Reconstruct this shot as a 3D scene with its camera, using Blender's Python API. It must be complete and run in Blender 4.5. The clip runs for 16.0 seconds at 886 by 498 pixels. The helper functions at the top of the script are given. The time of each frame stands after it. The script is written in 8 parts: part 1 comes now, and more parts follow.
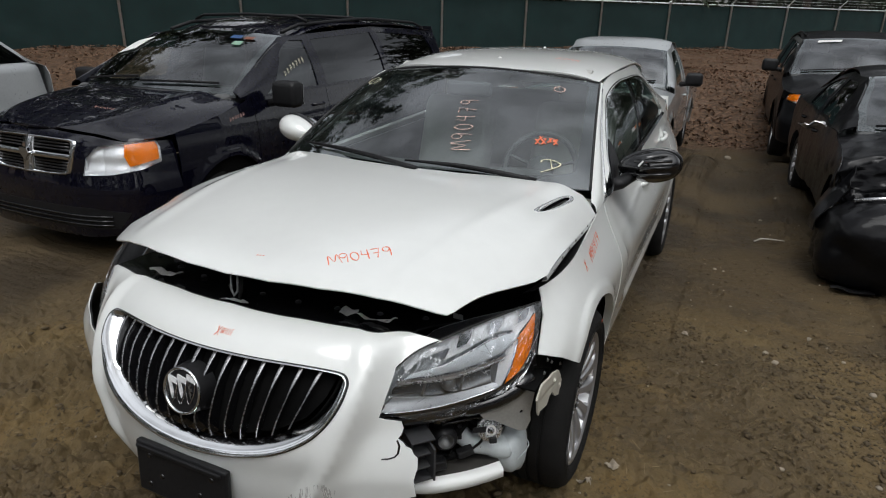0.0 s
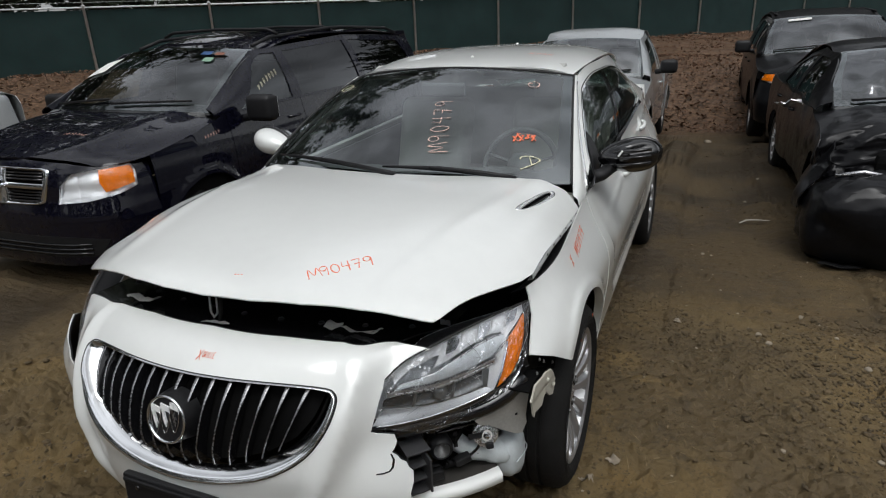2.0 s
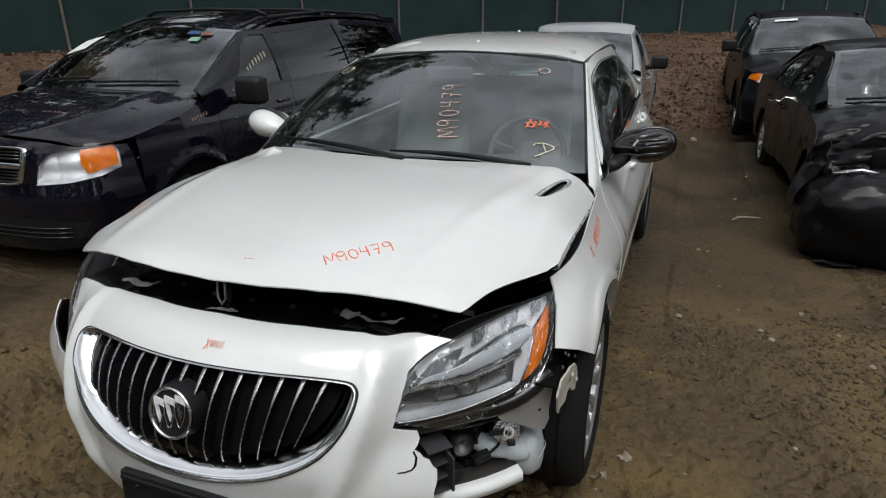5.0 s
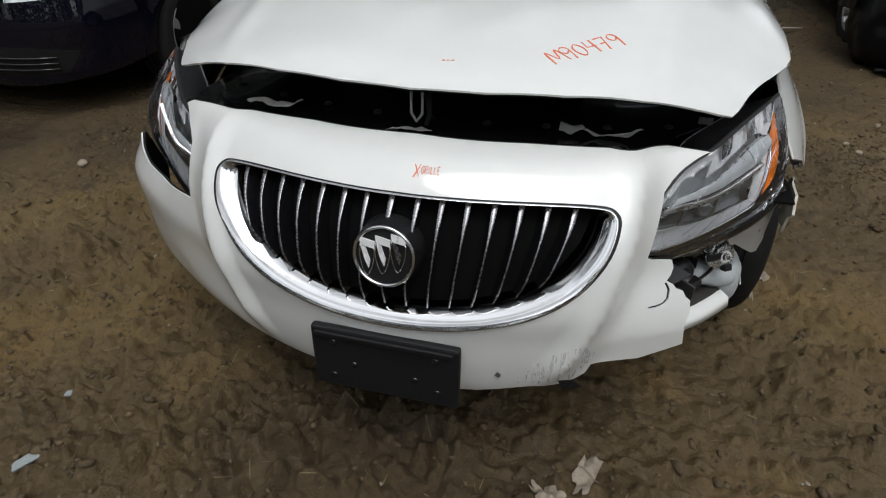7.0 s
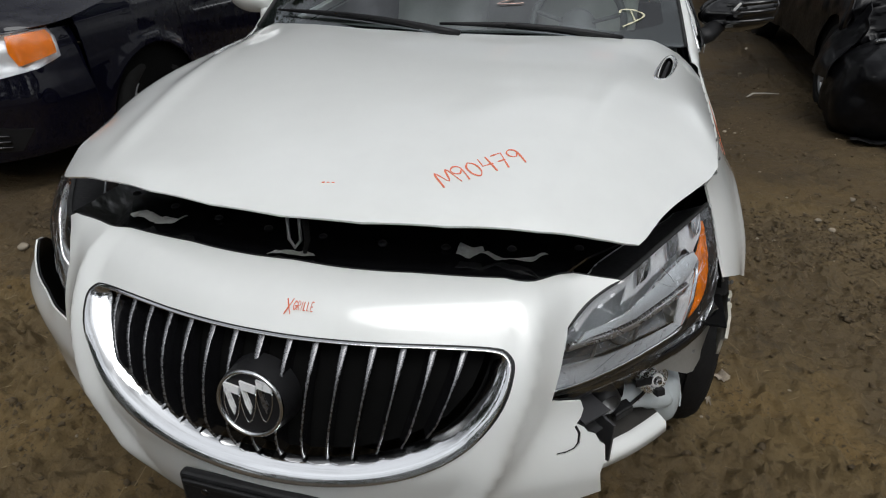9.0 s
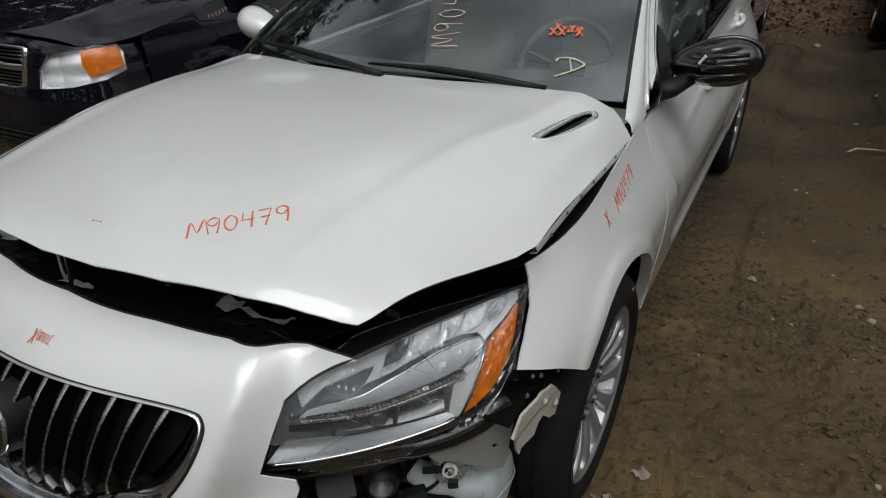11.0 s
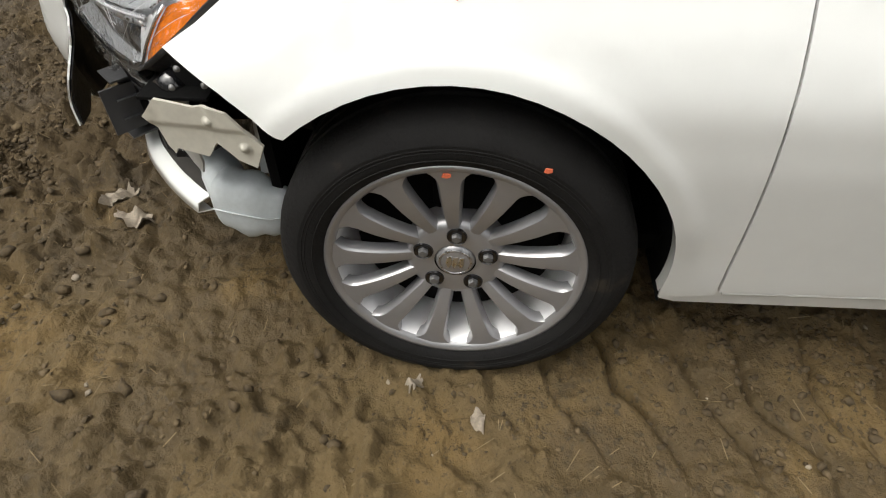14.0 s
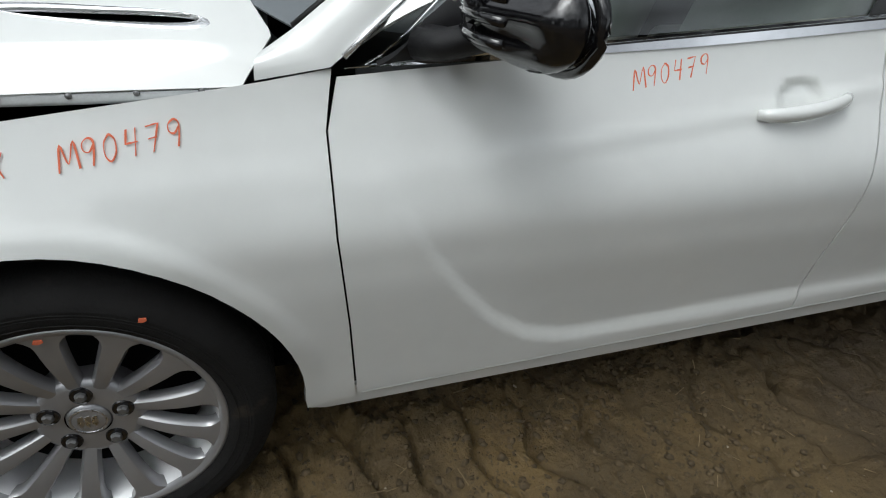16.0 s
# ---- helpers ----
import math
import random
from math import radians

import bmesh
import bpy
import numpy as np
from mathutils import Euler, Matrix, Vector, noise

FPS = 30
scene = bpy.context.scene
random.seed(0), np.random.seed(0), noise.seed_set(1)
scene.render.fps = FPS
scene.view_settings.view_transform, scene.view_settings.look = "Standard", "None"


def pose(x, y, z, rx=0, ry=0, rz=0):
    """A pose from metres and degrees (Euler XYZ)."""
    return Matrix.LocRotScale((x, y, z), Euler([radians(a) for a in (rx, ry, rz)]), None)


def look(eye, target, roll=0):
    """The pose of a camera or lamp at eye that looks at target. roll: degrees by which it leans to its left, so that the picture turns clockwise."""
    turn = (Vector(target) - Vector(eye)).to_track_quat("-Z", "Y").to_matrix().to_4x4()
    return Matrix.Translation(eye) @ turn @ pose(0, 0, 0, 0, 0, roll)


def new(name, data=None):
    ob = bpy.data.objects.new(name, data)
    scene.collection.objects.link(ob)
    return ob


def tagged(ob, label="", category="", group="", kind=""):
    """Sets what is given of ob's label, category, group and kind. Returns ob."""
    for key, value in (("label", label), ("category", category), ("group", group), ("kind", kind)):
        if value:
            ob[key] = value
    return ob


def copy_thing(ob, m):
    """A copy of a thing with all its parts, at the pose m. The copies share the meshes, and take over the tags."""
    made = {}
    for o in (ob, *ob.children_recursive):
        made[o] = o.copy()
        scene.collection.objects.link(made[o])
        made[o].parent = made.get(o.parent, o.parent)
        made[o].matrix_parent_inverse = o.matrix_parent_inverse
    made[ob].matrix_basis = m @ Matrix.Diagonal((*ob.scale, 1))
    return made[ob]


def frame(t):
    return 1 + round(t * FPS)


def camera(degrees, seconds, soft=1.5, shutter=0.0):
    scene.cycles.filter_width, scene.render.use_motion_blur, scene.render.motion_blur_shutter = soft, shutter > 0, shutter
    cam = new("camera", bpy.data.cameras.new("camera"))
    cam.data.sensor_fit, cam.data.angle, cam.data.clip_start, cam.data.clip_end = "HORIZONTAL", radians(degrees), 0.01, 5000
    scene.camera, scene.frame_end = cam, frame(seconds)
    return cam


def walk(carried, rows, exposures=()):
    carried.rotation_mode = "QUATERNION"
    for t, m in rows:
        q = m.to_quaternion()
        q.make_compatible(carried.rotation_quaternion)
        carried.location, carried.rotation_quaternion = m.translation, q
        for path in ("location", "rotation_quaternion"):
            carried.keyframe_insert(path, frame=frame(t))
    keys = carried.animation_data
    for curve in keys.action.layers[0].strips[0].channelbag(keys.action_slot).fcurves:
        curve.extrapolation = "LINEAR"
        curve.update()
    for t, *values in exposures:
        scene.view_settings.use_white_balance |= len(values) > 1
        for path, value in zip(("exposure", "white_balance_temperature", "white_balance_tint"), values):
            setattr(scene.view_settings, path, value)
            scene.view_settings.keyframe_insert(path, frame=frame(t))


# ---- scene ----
cam = camera(71.3, 16.0, soft=1.1)
PATH = [
    (0, (1.221, -1.042, 1.638), (0.441, 0.662, 0.938), 1.2),
    (0.5, (1.214, -1.024, 1.631), (0.446, 0.673, 0.901), -1.0),
    (1, (1.218, -1.012, 1.626), (0.431, 0.682, 0.913), -1.2),
    (1.5, (1.214, -1.006, 1.626), (0.398, 0.673, 0.91), -1.3),
    (2, (1.227, -1.0, 1.632), (0.476, 0.72, 0.939), -2.5),
    (2.5, (1.238, -0.997, 1.627), (0.481, 0.722, 0.94), -2.0),
    (3, (1.238, -0.998, 1.625), (0.482, 0.724, 0.944), -2.6),
    (3.2, (1.243, -0.997, 1.627), (0.506, 0.739, 0.962), -2.4),
    (5.3, (0.973, -0.958, 1.556), (0.296, 0.777, 0.826), -0.7),
    (5.5, (0.869, -0.932, 1.532), (0.165, 0.782, 0.778), -1.5),
    (6, (0.618, -0.901, 1.465), (-0.133, 0.695, 0.522), -3.7),
    (6.3, (0.493, -0.891, 1.442), (-0.148, 0.737, 0.474), -3.6),
    (6.5, (0.425, -0.926, 1.444), (-0.116, 0.688, 0.394), -3.3),
    (7, (0.373, -0.959, 1.412), (-0.058, 0.606, 0.242), -0.5),
    (7.5, (0.382, -0.926, 1.369), (-0.123, 0.626, 0.213), 1.2),
    (8, (0.422, -0.852, 1.339), (-0.069, 0.691, 0.165), -1.4),
    (8.5, (0.477, -0.776, 1.373), (-0.009, 0.773, 0.205), -2.0),
    (9, (0.545, -0.705, 1.479), (0.079, 0.936, 0.436), -1.0),
    (9.2, (0.548, -0.687, 1.535), (0.039, 0.932, 0.476), -3.2),
    (11.3, (1.294, -0.185, 1.494), (0.398, 1.308, 0.509), -1.1),
    (11.5, (1.371, -0.059, 1.468), (0.563, 1.407, 0.374), 0.5),
    (11.8, (1.472, 0.148, 1.373), (0.439, 1.498, 0.32), 1.2),
    (12, (1.514, 0.278, 1.349), (0.346, 1.426, 0.201), -0.2),
    (12.2, (1.546, 0.365, 1.316), (0.386, 1.399, 0.057), 0.8),
    (12.5, (1.605, 0.485, 1.271), (0.293, 1.139, -0.089), -1.3),
    (12.8, (1.741, 0.655, 1.219), (0.211, 1.051, -0.006), 3.1),
    (12.9, (1.771, 0.727, 1.224), (0.278, 1.088, -0.057), 3.4),
    (13, (1.801, 0.769, 1.223), (0.297, 0.904, -0.089), -1.0),
    (13.5, (1.764, 0.921, 1.215), (0.31, 0.998, -0.155), -1.0),
    (14, (1.688, 1.03, 1.173), (0.267, 0.881, -0.227), -1.2),
    (14.5, (1.698, 1.119, 1.175), (0.417, 0.723, -0.31), -3.7),
    (15, (1.729, 1.175, 1.177), (0.397, 0.818, -0.272), -5.0),
    (15.5, (1.753, 1.257, 1.219), (0.25, 1.349, -0.098), -1.1),
    (15.7, (1.716, 1.262, 1.252), (0.196, 1.558, -0.013), 2.6),
    (16, (1.752, 1.354, 1.28), (0.191, 1.846, 0.131), 3.6),
]
EXPOSURES = [(0.0, 0.10, 6350, 9), (5.5, 0.08, 6350, 9), (6.0, -0.03, 6300, 9), (7.5, 0.10, 6350, 9), (9.0, -0.06, 6350, 9), (11.5, -0.33, 6400, 8), (12.0, -0.15, 6350, 8), (12.5, 0.08, 6300, 8), (13.0, 0.46, 6350, 8), (13.5, 0.72, 6500, 8), (14.5, 1.0, 6950, 9), (15.0, 1.05, 6900, 9), (15.5, 0.75, 6550, 8), (16.0, 0.16, 6200, 6)]
walk(cam, [(t, look(eye, target, roll)) for t, eye, target, roll in PATH], EXPOSURES)
SKY, SUN = 0.16, 0.7
# ---- world, sun ----
world = bpy.data.worlds.new("overcast_sky")
scene.world = world
world.use_nodes = True
wn, wl = world.node_tree.nodes, world.node_tree.links
sky = wn.new("ShaderNodeTexSky")
sky.sky_type, sky.sun_disc = "NISHITA", False
sky.sun_elevation, sky.sun_rotation = radians(62), radians(140)
sky.dust_density, sky.air_density = 4.0, 1.0
grey = wn.new("ShaderNodeHueSaturation")
grey.inputs["Saturation"].default_value = 0.12
wl.new(sky.outputs[0], grey.inputs["Color"])
# cloud layer: soft light and dark patches all over the sky
wco = wn.new("ShaderNodeTexCoord")
cloud = wn.new("ShaderNodeTexNoise")
cloud.inputs["Scale"].default_value, cloud.inputs["Detail"].default_value = 3.2, 6.0
cramp = wn.new("ShaderNodeMapRange")
for k, v in zip(("From Min", "From Max", "To Min", "To Max"), (0.38, 0.62, 0.5, 1.4)):
    cramp.inputs[k].default_value = v
cmul = wn.new("ShaderNodeMix")
cmul.data_type, cmul.blend_type = "RGBA", "MULTIPLY"
cmul.inputs["Factor"].default_value = 1.0
wl.new(wco.outputs["Generated"], cloud.inputs["Vector"])
wl.new(cloud.outputs[0], cramp.inputs["Value"])
wl.new(grey.outputs[0], cmul.inputs["A"])
wl.new(cramp.outputs[0], cmul.inputs["B"])
bg = wn["Background"]
bg.inputs["Strength"].default_value = SKY
wl.new(cmul.outputs["Result"], bg.inputs["Color"])
sun = new("sun", bpy.data.lights.new("sun", "SUN"))
sun.data.energy, sun.data.angle, sun.data.color = SUN, radians(30), (1.0, 0.985, 0.96)
sun.matrix_world = look((0, 0, 30), (-2, 9, 0))


# ---- mesh helpers ----
import functools
from mathutils import geometry


def link_mesh(name, me, material, parent=None, label="", smooth=True):
    me.materials.append(material)
    if smooth:
        me.polygons.foreach_set("use_smooth", [True] * len(me.polygons))
    ob = new(name, me)
    if parent is not None:
        ob.parent = parent
    return tagged(ob, label)


def part(name, bm, material, parent=None, label="", smooth=False, sharp=None):
    me = bpy.data.meshes.new(name)
    bmesh.ops.recalc_face_normals(bm, faces=bm.faces[:])
    bm.to_mesh(me)
    bm.free()
    ob = link_mesh(name, me, material, parent, label, smooth)
    if sharp:
        me.set_sharp_from_angle(angle=radians(sharp))
    return ob


def thing(name, label, category, m=None, group="", kind=""):
    ob = tagged(new(name), label, category, group, kind)
    ob.empty_display_size = 0.2
    if m is not None:
        ob.matrix_world = m
    return ob


def skin_box(fn, u, v0, v1, w):
    """A thin upright rib standing on a skin at u, from v0 to v1."""
    a = fn(np.array([(u, v) for v in np.linspace(v0, v1, 6)]))
    return tube([tuple(p) for p in a], w, 6)


def curve_pts(pts, n=8, closed=False):
    """Catmull-Rom line through the points."""
    p = np.array(pts, float)
    m = len(p)
    out = []
    for i in range(m if closed else m - 1):
        if closed:
            a, b, c, d = p[i - 1], p[i], p[(i + 1) % m], p[(i + 2) % m]
        else:
            b, c = p[i], p[i + 1]
            a = p[i - 1] if i else 2 * b - c
            d = p[i + 2] if i + 2 < m else 2 * c - b
        for k in range(n):
            t = k / n
            out.append(0.5 * (2 * b + (c - a) * t + (2 * a - 5 * b + 4 * c - d) * t * t + (3 * b - a - 3 * c + d) * t ** 3))
    if not closed:
        out.append(p[-1])
    return np.array(out)


def spline(xs, ys):
    """A smooth function through the points (monotone cubic)."""
    xs, ys = np.array(xs, float), np.array(ys, float)
    h, d = np.diff(xs), np.diff(ys) / np.diff(xs)
    m = np.concatenate([[d[0]], (d[:-1] + d[1:]) / 2, [d[-1]]])
    for i in range(1, len(m) - 1):
        if d[i - 1] * d[i] <= 0:
            m[i] = 0
    def f(x):
        x = np.clip(np.asarray(x, float), xs[0], xs[-1])
        i = np.clip(np.searchsorted(xs, x) - 1, 0, len(h) - 1)
        t = (x - xs[i]) / h[i]
        return ((1 + 2 * t) * (1 - t) ** 2 * ys[i] + t * (1 - t) ** 2 * h[i] * m[i]
                + t * t * (3 - 2 * t) * ys[i + 1] + t * t * (t - 1) * h[i] * m[i + 1])
    return f


def sstep(a, b, x):
    t = np.clip((np.asarray(x, float) - a) / (b - a), 0, 1)
    return t * t * (3 - 2 * t)


def inside(poly, q):
    x, y = q[:, 0], q[:, 1]
    r = np.zeros(len(q), bool)
    for (x0, y0), (x1, y1) in zip(poly, np.roll(poly, -1, 0)):
        c = (y0 > y) != (y1 > y)
        with np.errstate(all="ignore"):
            r ^= c & (x < (x1 - x0) * (y - y0) / (y1 - y0 if y1 != y0 else 1e-12) + x0)
    return r


def nearest_on(poly, q):
    best = np.full(len(q), 1e9)
    for a, b in zip(poly, np.roll(poly, -1, 0)):
        ab = b - a
        t = np.clip(((q - a) @ ab) / max(ab @ ab, 1e-12), 0, 1)
        best = np.minimum(best, np.hypot(*(q - a - t[:, None] * ab).T))
    return best


def sheet(name, fn, outline, material, parent, label="", holes=(), step=0.02, thick=0.004, smooth=True, offset=0.0):
    """A skin over the outline in two parameters, with clean edges; fn maps an array of parameters to places."""
    sp = np.broadcast_to(np.array(step, float), (2,))
    pts, edges, rings = [], [], []
    for ring in [outline, *holes]:
        ring = np.array(ring, float) / sp
        dense = []
        for a, b in zip(ring, np.roll(ring, -1, 0)):
            k = max(1, int(np.ceil(np.hypot(*(b - a)) / 1.0)))
            dense += [a + (b - a) * i / k for i in range(k)]
        n0 = len(pts)
        pts += dense
        edges += [(n0 + i, n0 + (i + 1) % len(dense)) for i in range(len(dense))]
        rings.append(ring)
    lo, hi = rings[0].min(0), rings[0].max(0)
    gx, gy = np.meshgrid(np.arange(lo[0], hi[0], 1.0), np.arange(lo[1], hi[1], 1.0), indexing="ij")
    q = np.stack([gx.ravel(), gy.ravel()], 1) + 0.013
    keep = inside(rings[0], q)
    for ring in rings[1:]:
        keep &= ~inside(ring, q)
    for ring in rings:
        keep &= nearest_on(ring, q) > 0.45
    pts += list(q[keep])
    co, _, tri, *_ = geometry.delaunay_2d_cdt([Vector((float(a), float(b))) for a, b in pts], edges, [], 0, 1e-6)
    co = np.array([tuple(c) for c in co])
    tri = np.array([t for t in tri if len(t) == 3])
    mid = co[tri].mean(1)
    keep = inside(rings[0], mid)
    for ring in rings[1:]:
        keep &= ~inside(ring, mid)
    tri = tri[keep]
    v = np.asarray(fn(co * sp), float)
    used, inv = np.unique(tri, return_inverse=True)
    v, tri = v[used], inv.reshape(-1, 3)
    nrm_ = None
    if smooth:
        # normals of the true surface, so that the skin shades evenly whatever its triangles
        eu, ev = np.array([sp[0] * 0.3, 0]), np.array([0, sp[1] * 0.3])
        c_ = co[used] * sp
        nrm_ = np.cross(np.asarray(fn(c_ + eu), float) - np.asarray(fn(c_ - eu), float), np.asarray(fn(c_ + ev), float) - np.asarray(fn(c_ - ev), float))
    me = shell_mesh(name, v, tri, thick, nrm_)
    return link_mesh(name, me, material, parent, label, smooth)


def shell_mesh(name, v, tri, thick, true_normals=None):
    """Faces with an inner copy thick below them and a closed rim whose edges stay crisp."""
    e1, e2 = v[tri[:, 1]] - v[tri[:, 0]], v[tri[:, 2]] - v[tri[:, 0]]
    fn_ = np.cross(e1, e2)
    mean, mid = fn_.sum(0), v.mean(0)
    nv = np.zeros_like(v)
    for k in range(3):
        np.add.at(nv, tri[:, k], fn_)
    nv /= np.linalg.norm(nv, axis=1)[:, None] + 1e-12
    if true_normals is not None:
        ln = np.linalg.norm(true_normals, axis=1)
        t_ = true_normals / (ln[:, None] + 1e-15)
        t_ = t_ * np.sign((t_ * nv).sum(1))[:, None]
        nv = np.where(((ln > 1e-10) & ((t_ * nv).sum(1) > 0.6))[:, None], t_, nv)
    me = bpy.data.meshes.new(name)
    if not thick:
        me.from_pydata(v.tolist(), [], tri.tolist())
        if true_normals is not None:
            me.polygons.foreach_set("use_smooth", [True] * len(me.polygons))
            me.normals_split_custom_set_from_vertices(nv.tolist())
        return me
    a, b = v + nv * thick / 2, v - nv * thick / 2
    n = len(v)
    ed = np.concatenate([tri[:, [0, 1]], tri[:, [1, 2]], tri[:, [2, 0]]])
    key = np.sort(ed, 1)
    _, first, count = np.unique(key, axis=0, return_index=True, return_counts=True)
    rim = ed[first[count == 1]]
    m = len(rim)
    verts = np.concatenate([a, b, a[rim[:, 0]], a[rim[:, 1]], b[rim[:, 1]], b[rim[:, 0]]])
    o = 2 * n
    k = np.arange(m)
    faces = tri.tolist() + (tri[:, ::-1] + n).tolist() + np.stack([o + k + m, o + k, o + k + 3 * m, o + k + 2 * m], 1).tolist()
    me.from_pydata(verts.tolist(), [], faces)
    if true_normals is not None:
        rn = np.cross(a[rim[:, 1]] - a[rim[:, 0]], nv[rim[:, 0]])
        rn /= np.linalg.norm(rn, axis=1)[:, None] + 1e-12
        me.polygons.foreach_set("use_smooth", [True] * len(me.polygons))
        me.normals_split_custom_set_from_vertices(np.concatenate([nv, -nv, rn, rn, rn, rn]).tolist())
    return me


def skin_strip(name, rows, material, parent, label="", thick=0.0, closed=False, smooth=True):
    """A band between two or more lines of equal length."""
    v = [tuple(map(float, p)) for r in rows for p in r]
    n = len(rows[0])
    f = []
    for i in range(len(rows) - 1):
        for k in range(n if closed else n - 1):
            f.append((i * n + k, i * n + (k + 1) % n, (i + 1) * n + (k + 1) % n, (i + 1) * n + k))
    tri = np.array([t for a, b, c, d in f for t in ((a, b, c), (a, c, d))])
    if thick:
        me = shell_mesh(name, np.array(v), tri, thick)
    else:
        me = bpy.data.meshes.new(name)
        me.from_pydata(v, [], f)
    return link_mesh(name, me, material, parent, label, smooth)


GLYPH = {
    "M": [[(0, 0), (0.12, 0.95), (0.45, 0.25), (0.72, 1.0), (0.95, 0.02)]],
    "9": [[(0.62, 0.72), (0.4, 0.5), (0.15, 0.6), (0.12, 0.85), (0.38, 1.0), (0.62, 0.85), (0.62, 0.45), (0.55, 0.0)]],
    "0": [[(0.35, 0.98), (0.1, 0.7), (0.12, 0.25), (0.38, 0.02), (0.62, 0.3), (0.6, 0.75), (0.35, 0.98)]],
    "4": [[(0.15, 1.0), (0.08, 0.5), (0.65, 0.5)], [(0.58, 1.0), (0.5, 0.0)]],
    "7": [[(0.05, 0.95), (0.65, 0.98), (0.35, 0.0)], [(0.15, 0.5), (0.58, 0.52)]],
    "X": [[(0.1, 0), (0.6, 1)], [(0.05, 0.95), (0.65, 0.05)]],
    "D": [[(0.15, 0), (0.2, 1.0), (0.6, 0.85), (0.78, 0.5), (0.55, 0.12), (0.0, 0.0)]],
    "A": [[(0, 0), (0.35, 1), (0.7, 0)], [(0.15, 0.4), (0.58, 0.4)]],
    "B": [[(0.1, 0), (0.1, 1), (0.5, 0.9), (0.5, 0.6), (0.1, 0.5), (0.6, 0.4), (0.55, 0.05), (0.1, 0)]],
    "E": [[(0.55, 1), (0.1, 1), (0.1, 0), (0.55, 0)], [(0.1, 0.5), (0.45, 0.5)]],
    "G": [[(0.6, 0.85), (0.3, 1), (0.05, 0.5), (0.3, 0), (0.6, 0.15), (0.6, 0.45), (0.35, 0.45)]],
    "R": [[(0.1, 0), (0.1, 1), (0.55, 0.9), (0.5, 0.55), (0.1, 0.5), (0.6, 0)]],
    "I": [[(0.2, 0), (0.2, 1)]],
    "L": [[(0.1, 1), (0.1, 0), (0.5, 0)]],
    "o": [[(0.5, 1.0), (0.05, 0.75), (0.0, 0.3), (0.4, 0.0), (0.95, 0.15), (1.0, 0.7), (0.5, 1.0)]],
    "a": [[(0, 0.72), (0.08, 0.88), (0.5, 0.92), (0.92, 0.75), (0.98, 0.58), (0.62, 0.30), (0.1, 0.0)], [(0.45, 0.9), (0.62, 0.32)]],
    "v": [[(0.0, 0.45), (0.25, 0.05), (1.0, 0.95)]],
    "-": [[(0, 0.5), (0.55, 0.55)]],
    " ": [],
}


def writing(text, place, material, parent, width=0.004, height=0.06, gap=0.78, name="marker_writing", slope=0.0, label=""):
    """Hand-drawn strokes; place maps (along, up) in metres to a point and the surface's outward normal."""
    verts, faces = [], []
    pen = 0.0
    for ch in text:
        for stroke in GLYPH.get(ch, []):
            line = curve_pts(stroke, 4) if len(stroke) > 3 else np.array([np.array(stroke[i]) * (1 - t) + np.array(stroke[i + 1]) * t for i in range(len(stroke) - 1) for t in (0, 0.34, 0.67)] + [stroke[-1]])
            pts = [(pen + a * height * 0.8, b * height + slope * (pen + a * height)) for a, b in line]
            for i, (a, b) in enumerate(pts):
                a0, b0 = pts[max(i - 1, 0)]
                a1, b1 = pts[min(i + 1, len(pts) - 1)]
                ln = math.hypot(a1 - a0, b1 - b0) + 1e-9
                w = width * (0.8 + 0.3 * math.sin(7 * a * 40 + b * 31))
                du, dv = -(b1 - b0) / ln * w / 2, (a1 - a0) / ln * w / 2
                for s in (1, -1):
                    p, n = place(a + s * du, b + s * dv)
                    verts.append(tuple(Vector(p) + Vector(n) * 0.0022))
                if i:
                    k = len(verts)
                    faces.append((k - 4, k - 3, k - 1, k - 2))
        pen += height * (gap if ch not in "I1 " else 0.45)
    me = bpy.data.meshes.new(name)
    me.from_pydata(verts, [], faces)
    ob = link_mesh(name, me, material, parent, label, False)
    mod = ob.modifiers.new("thickness", "SOLIDIFY")
    mod.thickness, mod.offset = 0.0008, 0.0
    return ob




def box_bm(size, at=(0, 0, 0), bevel=0.0, m=None, bm=None, segs=2):
    b = bmesh.new()
    bmesh.ops.create_cube(b, size=1)
    bmesh.ops.scale(b, vec=size, verts=b.verts[:])
    if bevel:
        bmesh.ops.bevel(b, geom=b.edges[:], offset=bevel, segments=segs, affect="EDGES", profile=0.5)
    mat = Matrix.Translation(at) @ (m or Matrix())
    bmesh.ops.transform(b, matrix=mat, verts=b.verts[:])
    return merge(b, bm)


def merge(b, bm):
    if bm is None:
        return b
    tmp = bpy.data.meshes.new("tmp")
    b.to_mesh(tmp)
    b.free()
    bm.from_mesh(tmp)
    bpy.data.meshes.remove(tmp)
    return bm


def prism(outline, depth, bm=None, bevel=0.0, m=None):
    """An outline in x, y carried along z."""
    b = bmesh.new()
    vs = [b.verts.new((x, y, 0)) for x, y in outline]
    f = b.faces.new(vs)
    r = bmesh.ops.extrude_face_region(b, geom=[f])
    bmesh.ops.translate(b, vec=(0, 0, depth), verts=[g for g in r["geom"] if isinstance(g, bmesh.types.BMVert)])
    if bevel:
        bmesh.ops.bevel(b, geom=b.edges[:], offset=bevel, segments=2, affect="EDGES", profile=0.5)
    if m is not None:
        bmesh.ops.transform(b, matrix=m, verts=b.verts[:])
    return merge(b, bm)


